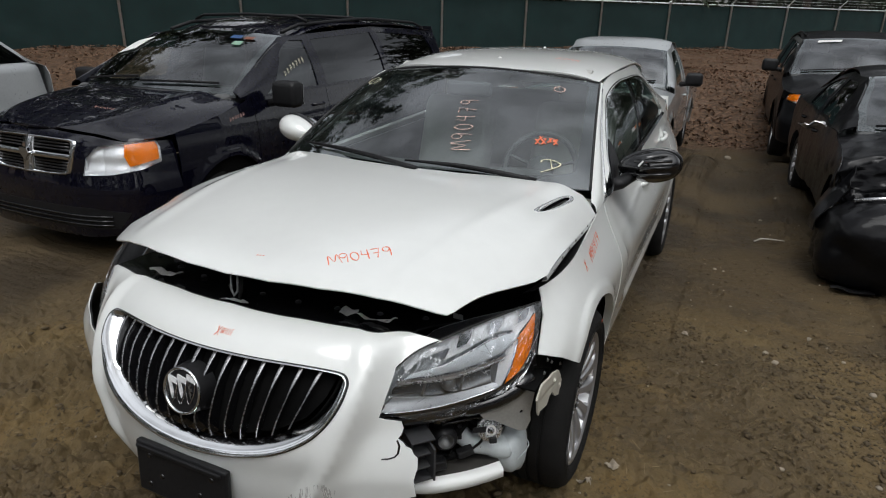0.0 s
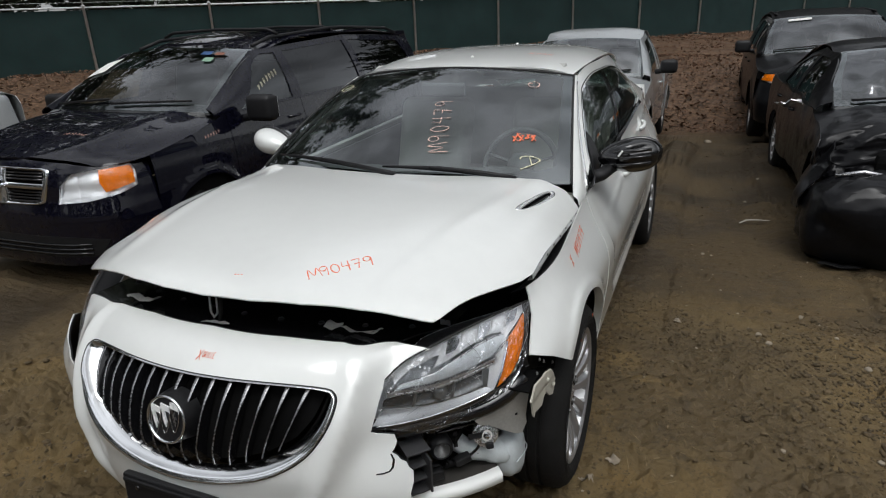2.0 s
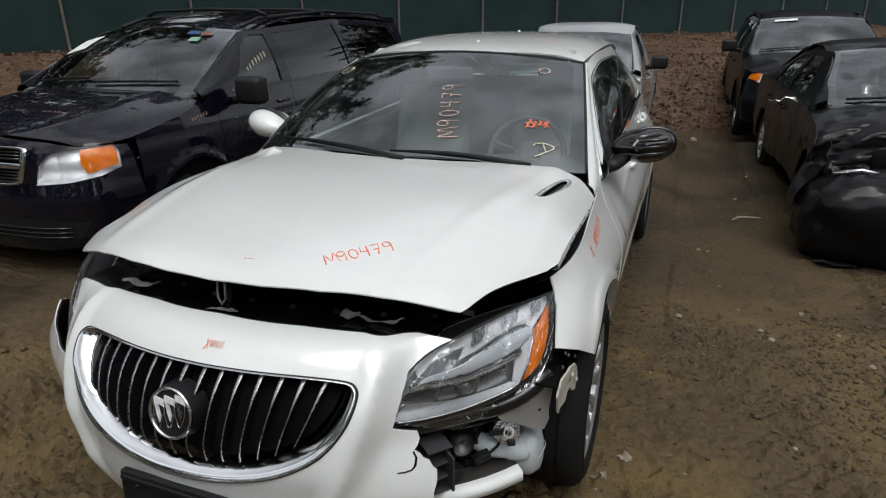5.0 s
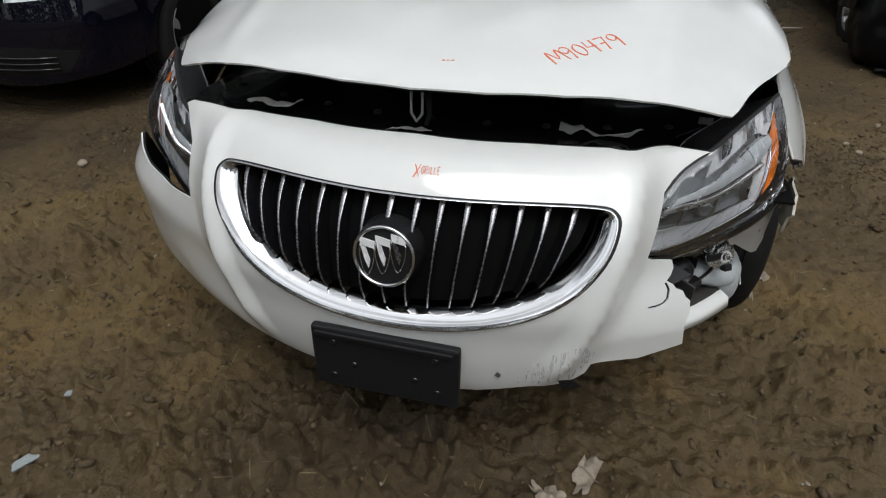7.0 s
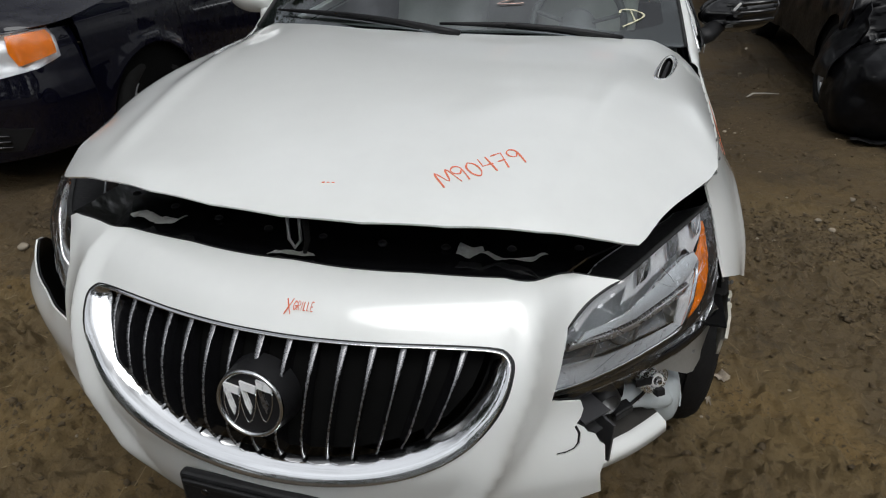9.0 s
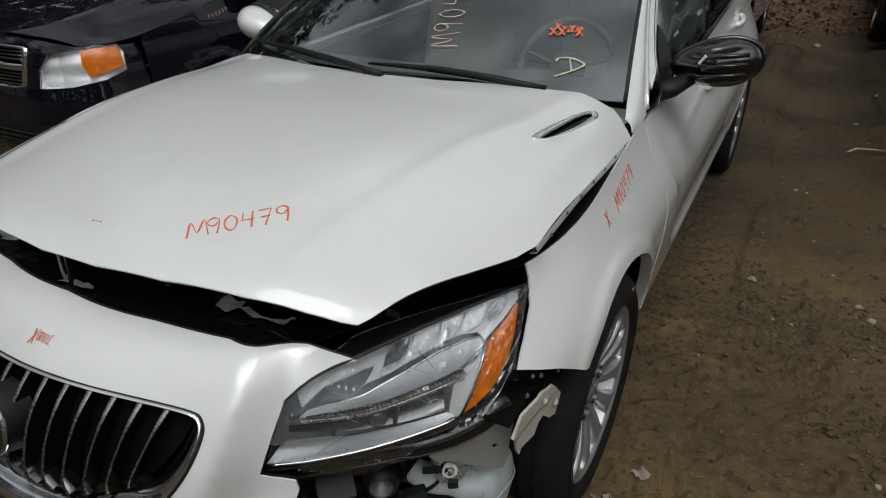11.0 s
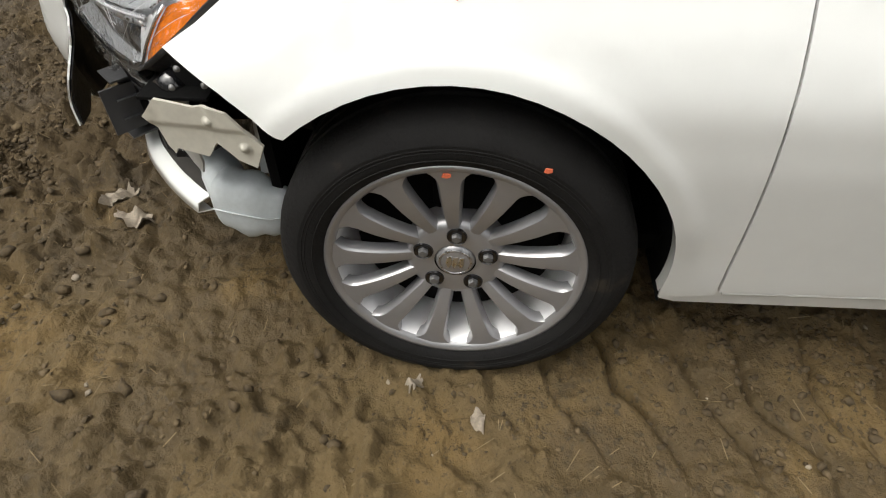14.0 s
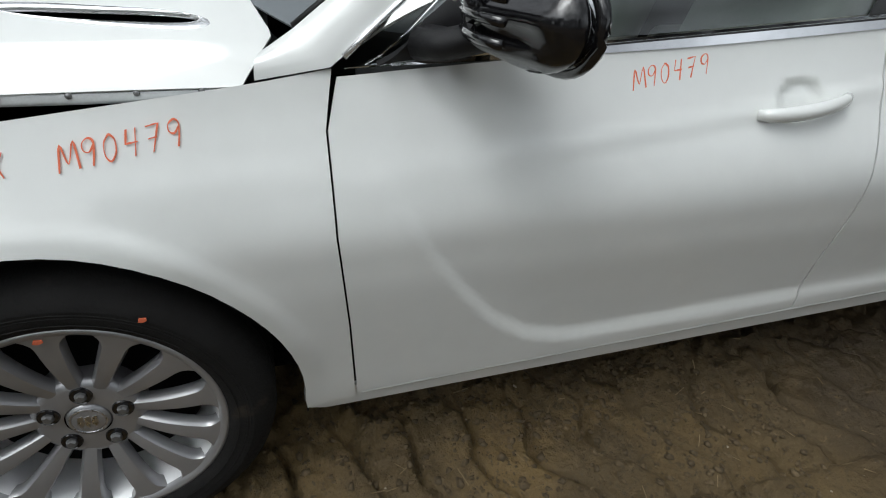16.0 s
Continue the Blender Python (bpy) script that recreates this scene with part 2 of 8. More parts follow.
def lathe(profile, n=48, bm=None, m=None):
    """Profile of (radius, height) turned round z."""
    b = bmesh.new()
    rows = []
    for r, z in profile:
        if r < 1e-6:
            rows.append([b.verts.new((0, 0, z))] * n)
        else:
            rows.append([b.verts.new((r * math.cos(2 * math.pi * i / n), r * math.sin(2 * math.pi * i / n), z)) for i in range(n)])
    for a, c in zip(rows, rows[1:]):
        for i in range(n):
            j = (i + 1) % n
            vs = list(dict.fromkeys((a[i], a[j], c[j], c[i])))
            if len(vs) > 2:
                b.faces.new(vs)
    if m is not None:
        bmesh.ops.transform(b, matrix=m, verts=b.verts[:])
    return merge(b, bm)


def tube(points, radius, n=8, bm=None, closed=False, flat=1.0):
    """A round bar along the points; radius may vary along it."""
    b = bmesh.new()
    p = [Vector(q) for q in points]
    rad = [float(r) for r in np.broadcast_to(np.array(radius, float), (len(p),))]
    rings = []
    up = Vector((0.013, 0.021, 1))
    for i, c in enumerate(p):
        a = p[i - 1] if i or closed else p[i]
        d = p[(i + 1) % len(p)] if i + 1 < len(p) or closed else p[i]
        t = (d - a).normalized()
        s = t.cross(up)
        if s.length < 1e-4:
            s = t.cross(Vector((1, 0, 0)))
        s.normalize()
        w = s.cross(t)
        rings.append([b.verts.new(c + rad[i] * (math.cos(2 * math.pi * k / n) * s + flat * math.sin(2 * math.pi * k / n) * w)) for k in range(n)])
    pairs = list(zip(rings, rings[1:] + (rings[:1] if closed else [])))
    if not closed:
        pairs = list(zip(rings, rings[1:]))
    for r0, r1 in pairs:
        for k in range(n):
            b.faces.new((r0[k], r0[(k + 1) % n], r1[(k + 1) % n], r1[k]))
    if not closed:
        b.faces.new(rings[0][::-1])
        b.faces.new(rings[-1])
    return merge(b, bm)


@functools.lru_cache(None)
def lattice(seed):
    return np.random.RandomState(seed).rand(256, 256) * 2 - 1


def fbm(x, y, scale, octaves=4, seed=0):
    """Smooth value noise in about -1 to 1 for arrays."""
    out, amp, tot = 0.0, 1.0, 0.0
    for o in range(octaves):
        lat = lattice(seed * 17 + o)
        u, v = x / scale * 2 ** o + 37.3 * o, y / scale * 2 ** o + 11.7 * o
        i, j = np.floor(u).astype(int), np.floor(v).astype(int)
        fu, fv = u - i, v - j
        fu, fv = fu * fu * (3 - 2 * fu), fv * fv * (3 - 2 * fv)
        g = lambda a, c: lat[a % 256, c % 256]
        out = out + amp * ((g(i, j) * (1 - fu) + g(i + 1, j) * fu) * (1 - fv) + (g(i, j + 1) * (1 - fu) + g(i + 1, j + 1) * fu) * fv)
        tot += amp
        amp *= 0.5
    return out / tot * 1.6


# ---- materials ----
def material(name, base, rough=0.5, metal=0.0, coat=0.0, var=0.12, scale=6.0, bump=0.0, bump_scale=60.0, second=None, second_at=0.55, dirt=0.0, coat_rough=0.03, rough_var=0.08, spec=0.5):
    """A surface with variation in colour and gloss at two scales, fine relief, and an optional second colour in patches."""
    m = bpy.data.materials.new(name)
    m.use_nodes = True
    nt = m.node_tree
    n, l = nt.nodes, nt.links
    b = n["Principled BSDF"]
    tc = n.new("ShaderNodeTexCoord")
    big, fine = n.new("ShaderNodeTexNoise"), n.new("ShaderNodeTexNoise")
    for t, s, d in ((big, scale, 4.0), (fine, scale * 9, 3.0)):
        t.inputs["Scale"].default_value, t.inputs["Detail"].default_value = s, d
        l.new(tc.outputs["Object"], t.inputs["Vector"])
    add = n.new("ShaderNodeMath")
    add.operation = "ADD"
    l.new(big.outputs[0], add.inputs[0])
    l.new(fine.outputs[0], add.inputs[1])
    mr = n.new("ShaderNodeMapRange")
    for k, v in zip(("From Min", "From Max", "To Min", "To Max"), (0.7, 1.3, 1 - var, 1 + var)):
        mr.inputs[k].default_value = v
    l.new(add.outputs[0], mr.inputs["Value"])
    mul = n.new("ShaderNodeMix")
    mul.data_type, mul.blend_type = "RGBA", "MULTIPLY"
    mul.inputs["Factor"].default_value = 1.0
    mul.inputs["A"].default_value = (*base, 1)
    l.new(mr.outputs[0], mul.inputs["B"])
    col = mul.outputs["Result"]
    if second is not None:
        mk = n.new("ShaderNodeMapRange")
        mk.interpolation_type = "SMOOTHSTEP"
        mk.inputs["From Min"].default_value, mk.inputs["From Max"].default_value = second_at - 0.06, second_at + 0.06
        l.new(big.outputs[0], mk.inputs["Value"])
        mx = n.new("ShaderNodeMix")
        mx.data_type = "RGBA"
        l.new(mk.outputs[0], mx.inputs["Factor"])
        l.new(col, mx.inputs["A"])
        mx.inputs["B"].default_value = (*second, 1)
        col = mx.outputs["Result"]
    l.new(col, b.inputs["Base Color"])
    rr = n.new("ShaderNodeMapRange")
    for k, v in zip(("From Min", "From Max", "To Min", "To Max"), (0.3, 0.7, max(rough - rough_var, 0.02), min(rough + rough_var, 1))):
        rr.inputs[k].default_value = v
    l.new(fine.outputs[0], rr.inputs["Value"])
    l.new(rr.outputs[0], b.inputs["Roughness"])
    b.inputs["Metallic"].default_value = metal
    b.inputs["Coat Weight"].default_value = coat
    b.inputs["Specular IOR Level"].default_value = spec
    b.inputs["Coat Roughness"].default_value = coat_rough
    if bump:
        t = n.new("ShaderNodeTexNoise")
        t.inputs["Scale"].default_value, t.inputs["Detail"].default_value = bump_scale, 5.0
        l.new(tc.outputs["Object"], t.inputs["Vector"])
        bp = n.new("ShaderNodeBump")
        bp.inputs["Strength"].default_value, bp.inputs["Distance"].default_value = bump, 0.01
        l.new(t.outputs[0], bp.inputs["Height"])
        l.new(bp.outputs[0], b.inputs["Normal"])
    return m


def glass(name, tint, rough=0.0, ior=1.6):
    """A thin pane: clear tinted sheet with a mirror gloss that grows at the rim."""
    m = bpy.data.materials.new(name)
    m.use_nodes = True
    n, l = m.node_tree.nodes, m.node_tree.links
    n.remove(n["Principled BSDF"])
    tr, gl, mix, lw = n.new("ShaderNodeBsdfTransparent"), n.new("ShaderNodeBsdfGlossy"), n.new("ShaderNodeMixShader"), n.new("ShaderNodeLayerWeight")
    tr.inputs["Color"].default_value = (*tint, 1)
    gl.inputs["Roughness"].default_value = rough
    gl.inputs["Color"].default_value = (0.95, 0.97, 1, 1)
    lw.inputs["Blend"].default_value = 0.5
    pw, ma = n.new("ShaderNodeMath"), n.new("ShaderNodeMath")
    pw.operation, ma.operation = "POWER", "MULTIPLY_ADD"
    pw.inputs[1].default_value = 4.0
    f0 = ((ior - 1) / (ior + 1)) ** 2 * 1.7
    ma.inputs[1].default_value, ma.inputs[2].default_value = 0.9 - f0, f0
    l.new(lw.outputs["Facing"], pw.inputs[0])
    l.new(pw.outputs[0], ma.inputs[0])
    l.new(ma.outputs[0], mix.inputs[0])
    l.new(tr.outputs[0], mix.inputs[1])
    l.new(gl.outputs[0], mix.inputs[2])
    l.new(mix.outputs[0], n["Material Output"].inputs["Surface"])
    return m


WHITE = material("pearl_white_paint", (0.775, 0.79, 0.77), 0.32, 0.0, 1.0, var=0.02, scale=2.0, coat_rough=0.05, rough_var=0.04)
WHITE.node_tree.nodes["Principled BSDF"].inputs["Coat IOR"].default_value = 1.75
BLACKPAINT = material("navy_black_paint", (0.0025, 0.0025, 0.008), 0.30, 0.0, 1.0, var=0.2, scale=3, coat_rough=0.012, spec=0.10)
DUSTYBLACK = material("dusty_black_paint", (0.006, 0.006, 0.007), 0.36, 0.0, 0.28, var=0.3, scale=5, coat_rough=0.05, spec=0.08)
SILVER = material("silver_paint", (0.42, 0.44, 0.45), 0.35, 0.35, 1.0, var=0.06, scale=4)
CHROME = material("chrome", (0.82, 0.83, 0.85), 0.06, 1.0, var=0.04, rough_var=0.03)
DULLMETAL = material("bare_aluminium", (0.46, 0.46, 0.47), 0.34, 1.0, var=0.12, scale=20)
RIMPAINT = material("painted_alloy", (0.36, 0.36, 0.37), 0.34, 0.6, 0.5, var=0.03, scale=6, rough_var=0.03)
RIMPOLISH = material("machined_alloy", (0.66, 0.66, 0.68), 0.28, 1.0, var=0.03, scale=10, rough_var=0.03)
BLACKPLASTIC = material("black_plastic", (0.010, 0.010, 0.011), 0.5, var=0.25, scale=14, bump=0.12, bump_scale=400, spec=0.3)
GLOSSBLACK = material("gloss_black_plastic", (0.007, 0.007, 0.008), 0.16, 0.0, 0.6, var=0.2, scale=8)
RUBBER = material("tyre_rubber", (0.011, 0.0107, 0.0105), 0.8, spec=0.25, var=0.3, scale=12, bump=0.2, bump_scale=160, second=(0.035, 0.030, 0.023), second_at=0.68)
# near black for hidden parts, and in place of deep shade in recesses
DARK = material("parts_and_shade_black", (0.004, 0.004, 0.004), 0.9, var=0.4, scale=9, spec=0.1)
CREAM = material("cream_primer_metal", (0.52, 0.50, 0.43), 0.45, var=0.08, scale=8, second=(0.33, 0.30, 0.24), second_at=0.67)
GREYMETAL = material("grey_cast_metal", (0.20, 0.20, 0.20), 0.42, 0.6, var=0.25, scale=25)
RESERVOIR = material("milky_plastic", (0.50, 0.54, 0.55), 0.42, var=0.08, scale=9)
AMBER = material("amber_plastic", (0.85, 0.20, 0.0), 0.2, 0.0, 0.6, var=0.3, scale=40)
MARKER = material("orange_paint_marker", (0.74, 0.17, 0.08), 0.6, var=0.15, scale=60)
CHALK = material("yellow_white_marker", (0.62, 0.60, 0.42), 0.7, var=0.15, scale=60)
PINK = material("faded_pink_marker", (0.62, 0.36, 0.30), 0.7, var=0.15, scale=60)
SEAT = material("grey_seat_leather", (0.50, 0.49, 0.45), 0.5, var=0.06, scale=10, bump=0.1)
CABIN = material("dark_grey_trim", (0.085, 0.087, 0.087), 0.6, var=0.1, scale=10)
HEADLINER = material("pale_headliner", (0.42, 0.42, 0.40), 0.8, var=0.05)
PAPER = material("white_paper", (0.75, 0.75, 0.73), 0.7, var=0.05)
WINDSHIELD = glass("laminated_glass", (0.78, 0.87, 0.85), ior=2.0)
SIDEGLASS = glass("tinted_glass", (0.46, 0.53, 0.51), ior=1.75)
PRIVACY = glass("privacy_glass", (0.05, 0.055, 0.06))
LENS = glass("clear_lens", (0.96, 0.965, 0.97), ior=1.4)
FILM = glass("clinging_film", (0.95, 0.955, 0.96), rough=0.10, ior=1.85)


# ---- ground: one sheet to the horizon, with a leaf-strewn bank along the fence ----
def ground_z(x, y):
    x, y = np.asarray(x, float), np.asarray(y, float)
    bank = -0.045 * np.clip(y - 3.2, 0, 9) * (1 - 0.5 * sstep(3.2, 2.2, y)) + 0.88 * sstep(9.8, 14.6, y + 0.5 * fbm(x, y, 2.5, 2, 9)) + 0.12 * fbm(x, y, 1.3, 3, 8) * sstep(10, 12, y)
    gap = (x + 13.75) * 0.745 - (y - 11.06) * 0.667
    bank = np.maximum(bank, (0.72 + 0.1 * fbm(x, y, 1.3, 3, 8)) * sstep(5.2, 1.2, gap) - 0.45 * (gap > 5.2))
    near = np.exp(-((x / 7) ** 2 + ((y - 2) / 9) ** 2))
    z = bank + 0.05 * fbm(x, y, 5.0, 2, 3) * sstep(2.2, 6, np.hypot(x, y - 1.5))
    rough = 0.25 + 0.75 * sstep(-0.25, 0.35, fbm(x, y, 1.6, 3, 5))
    lump = np.maximum(fbm(x, y, 0.085, 3, 2) - 0.05, 0)
    fine = np.abs(fbm(x, y, 0.045, 2, 4))
    # the strip beside the car is pressed flat; the rest is churned
    pressed = sstep(0.75, 1.0, x) * (1 - sstep(2.3, 2.9, x)) * sstep(0.75, 1.3, y)
    z = z + near * (0.016 * fbm(x, y, 0.45, 3, 1) + rough * (1 - 0.65 * pressed) * (0.044 * lump + 0.030 * fine))
    crumbs = np.maximum(fbm(x, y, 0.034, 2, 15) - 0.22, 0) * sstep(0.0, 0.35, fbm(x, y, 0.55, 3, 16))
    z = z + near * 0.040 * crumbs * (1 - 0.5 * pressed)
    # clods thrown up along the front of the white car and beside the dark van
    clod = np.exp(-(((x + 0.25) / 0.6) ** 2 + ((y + 0.10) / 0.45) ** 2)) + 0.9 * np.exp(-(((x + 1.35) / 0.55) ** 2 + ((y - 1.0) / 1.3) ** 2))
    clod = clod + 0.5 * np.exp(-(((x - 0.6) / 0.4) ** 2 + ((y + 0.15) / 0.35) ** 2)) + 0.5 * np.exp(-(((x - 1.9) / 0.5) ** 2 + ((y - 1.0) / 0.8) ** 2))
    z = z + clod * (0.100 * np.maximum(fbm(x, y, 0.14, 3, 6), 0) + 0.055 * np.abs(fbm(x, y, 0.05, 2, 7)))
    # old ruts left of the white car
    z = z - 0.03 * np.exp(-((x + 1.25 + 0.1 * np.sin(y * 1.3)) / 0.12) ** 2) * sstep(-1.5, -0.5, y) * (1 - sstep(1.5, 2.5, y))
    # chevron tread of a loader tyre, pressed beside the white car
    for cx, w, ph in ((0.87, 0.22, 0.0), (1.95, 0.24, 0.4)):
        wob = cx + 0.05 * fbm(y * 0 + 3.1 * cx, y, 2.2, 2, 11)
        u = (x - wob) / w
        on = np.exp(-(u ** 4) * 1.4) * sstep(0.95, 1.45, y) * (1 - sstep(8, 9.5, y))
        saw = (y / 0.150 + ph - 0.55 * u + 0.16 * np.sin(4.6 * u + 1.3 * np.sin(0.9 * y)) + 0.28 * fbm(x, y, 0.24, 3, 12)) % 1.0
        block = 0.020 * sstep(0.0, 0.72, saw) * (1 - sstep(0.78, 0.90, saw))
        groove = -0.070 * np.exp(-((saw - 0.92) / 0.062) ** 2) * (0.40 + 0.60 * sstep(-0.3, 0.15, fbm(x, y, 0.16, 2, 14)))
        worn = 0.50 + 0.50 * sstep(-0.45, 0.1, fbm(x, y, 0.7, 2, 13))
        z = z * (1 - 0.62 * on) + on * worn * (-0.006 + block + groove)
        # shoulder of the tyre, a sharp edge along the track
        z = z - 0.022 * np.exp(-((u - 0.90) / 0.10) ** 2) * on ** 0.3 * sstep(-0.35, 0.1, fbm(x, y, 0.5, 2, 18))
    return z


def axis(lo, hi, step):
    """Coordinates that are close within lo..hi and widen to the horizon."""
    a = list(np.arange(lo, hi, step))
    s, v = step, a[-1]
    while v < 900:
        s *= 1.10
        v += s
        a.append(v)
    s, v = step, a[0]
    while v > -900:
        s *= 1.10
        v -= s
        a.insert(0, v)
    return np.array(a)


def earth_material():
    m = bpy.data.materials.new("wet_mud")
    m.use_nodes = True
    n, l = m.node_tree.nodes, m.node_tree.links
    b = n["Principled BSDF"]
    tc = n.new("ShaderNodeTexCoord")

    def noise_node(scale, detail=5.0, rough=0.6):
        t = n.new("ShaderNodeTexNoise")
        t.inputs["Scale"].default_value, t.inputs["Detail"].default_value, t.inputs["Roughness"].default_value = scale, detail, rough
        l.new(tc.outputs["Object"], t.inputs["Vector"])
        return t.outputs[0]

    def ramp(src, lo, hi):
        r = n.new("ShaderNodeMapRange")
        r.interpolation_type = "SMOOTHSTEP"
        r.inputs["From Min"].default_value, r.inputs["From Max"].default_value = lo, hi
        l.new(src, r.inputs["Value"])
        return r.outputs[0]

    def mix(f, a, c):
        x = n.new("ShaderNodeMix")
        x.data_type = "RGBA"
        l.new(f, x.inputs["Factor"])
        for s, v in (("A", a), ("B", c)):
            if isinstance(v, tuple):
                x.inputs[s].default_value = (*v, 1)
            else:
                l.new(v, x.inputs[s])
        return x.outputs["Result"]

    wet = ramp(noise_node(0.9, 5), 0.40, 0.60)
    clay = ramp(noise_node(1.7, 6, 0.65), 0.50, 0.64)
    # drier ochre clay where the cars' noses stand, damp brown earth along the lane
    lane = n.new("ShaderNodeMath")
    lane.operation = "MULTIPLY_ADD"
    l.new(noise_node(1.1, 4, 0.6), lane.inputs[0])
    lane.inputs[1].default_value = 2.6
    far_ = None
    for cx, cy, kx, ky in ((1.42, 0.85, 1.25, 0.75), (-1.45, 0.1, 1.4, 1.2)):
        o = n.new("ShaderNodeVectorMath")
        o.operation = "SUBTRACT"
        l.new(tc.outputs["Object"], o.inputs[0])
        o.inputs[1].default_value = (cx, cy, 0)
        k_ = n.new("ShaderNodeVectorMath")
        k_.operation = "MULTIPLY"
        l.new(o.outputs[0], k_.inputs[0])
        k_.inputs[1].default_value = (kx, ky, 0)
        d_ = n.new("ShaderNodeVectorMath")
        d_.operation = "LENGTH"
        l.new(k_.outputs[0], d_.inputs[0])
        if far_ is None:
            far_ = d_.outputs["Value"]
        else:
            mn = n.new("ShaderNodeMath")
            mn.operation = "MINIMUM"
            l.new(far_, mn.inputs[0])
            l.new(d_.outputs["Value"], mn.inputs[1])
            far_ = mn.outputs[0]
    l.new(far_, lane.inputs[2])
    damp = ramp(lane.outputs[0], 2.1, 3.3)
    col = mix(wet, (0.082, 0.056, 0.024), (0.130, 0.091, 0.040))
    col = mix(clay, col, (0.142, 0.094, 0.036))
    col = mix(damp, col, mix(wet, (0.036, 0.0245, 0.0115), (0.070, 0.048, 0.022)))
    col = mix(ramp(noise_node(4.5, 7, 0.75), 0.54, 0.70), col, (0.046, 0.032, 0.015))
    col = mix(ramp(noise_node(38, 6, 0.75), 0.56, 0.72), col, (0.135, 0.096, 0.046))
    crumb = n.new("ShaderNodeMath")
    crumb.operation = "MULTIPLY"
    l.new(ramp(noise_node(62, 4, 0.7), 0.54, 0.64), crumb.inputs[0])
    l.new(ramp(noise_node(3.5, 5, 0.7), 0.46, 0.60), crumb.inputs[1])
    col = mix(crumb.outputs[0], col, (0.050, 0.035, 0.018))
    col = mix(ramp(noise_node(130, 3, 0.7), 0.60, 0.72), col, (0.052, 0.037, 0.019))
    col = mix(ramp(noise_node(210, 2, 0.7), 0.68, 0.78), col, (0.20, 0.165, 0.11))
    # leaf litter on the bank
    sep = n.new("ShaderNodeSeparateXYZ")
    l.new(tc.outputs["Object"], sep.inputs[0])
    ad = n.new("ShaderNodeMath")
    ad.operation = "MULTIPLY_ADD"
    l.new(noise_node(0.8, 4), ad.inputs[0])
    ad.inputs[1].default_value = 3.0
    l.new(sep.outputs["Y"], ad.inputs[2])
    litter = mix(ramp(noise_node(14, 6, 0.75), 0.38, 0.62), (0.040, 0.023, 0.013), (0.15, 0.088, 0.050))
    col = mix(ramp(ad.outputs[0], 11.2, 12.4), col, litter)
    # the same litter on the foot of the slanting fence
    off = n.new("ShaderNodeVectorMath")
    off.operation = "DOT_PRODUCT"
    l.new(tc.outputs["Object"], off.inputs[0])
    off.inputs[1].default_value = (-0.745, 0.667, 0)
    ad2 = n.new("ShaderNodeMath")
    ad2.operation = "MULTIPLY_ADD"
    l.new(noise_node(0.9, 4), ad2.inputs[0])
    ad2.inputs[1].default_value = 2.0
    l.new(off.outputs["Value"], ad2.inputs[2])
    col = mix(ramp(ad2.outputs[0], 13.2, 14.4), col, litter)
    l.new(col, b.inputs["Base Color"])
    rr = n.new("ShaderNodeMapRange")
    rr.inputs["To Min"].default_value, rr.inputs["To Max"].default_value = 0.50, 0.88
    l.new(wet, rr.inputs["Value"])
    l.new(rr.outputs[0], b.inputs["Roughness"])
    b.inputs["Specular IOR Level"].default_value = 0.35
    bp = n.new("ShaderNodeBump")
    bp.inputs["Strength"].default_value, bp.inputs["Distance"].default_value = 0.8, 0.006
    l.new(noise_node(70, 8, 0.7), bp.inputs["Height"])
    b2 = n.new("ShaderNodeBump")
    b2.inputs["Strength"].default_value, b2.inputs["Distance"].default_value = 1.0, 0.026
    l.new(noise_node(14, 6, 0.65), b2.inputs["Height"])
    l.new(b2.outputs[0], bp.inputs["Normal"])
    l.new(bp.outputs[0], b.inputs["Normal"])
    return m


MUD = earth_material()
gxs, gys = axis(-2.2, 2.6, 0.0090), axis(-1.3, 4.2, 0.0090)
GX, GY = np.meshgrid(gxs, gys, indexing="ij")
GZ = ground_z(GX, GY)
gme = bpy.data.meshes.new("ground")
gi = np.arange(GX.size).reshape(GX.shape)
quads = np.stack([gi[:-1, :-1], gi[1:, :-1], gi[1:, 1:], gi[:-1, 1:]], -1).reshape(-1, 4)
gme.vertices.add(GX.size)
gme.vertices.foreach_set("co", np.stack([GX, GY, GZ], -1).astype(np.float32).ravel())
gme.loops.add(quads.size)
gme.loops.foreach_set("vertex_index", quads.astype(np.int32).ravel())
gme.polygons.add(len(quads))
gme.polygons.foreach_set("loop_start", np.arange(0, quads.size, 4, dtype=np.int32))
gme.update(calc_edges=True)
ground = tagged(link_mesh("ground", gme, MUD), "brown wet churned mud with tyre tracks", "ground", kind="structure")


def gz(x, y):
    return float(ground_z(np.array([x]), np.array([y]))[0])


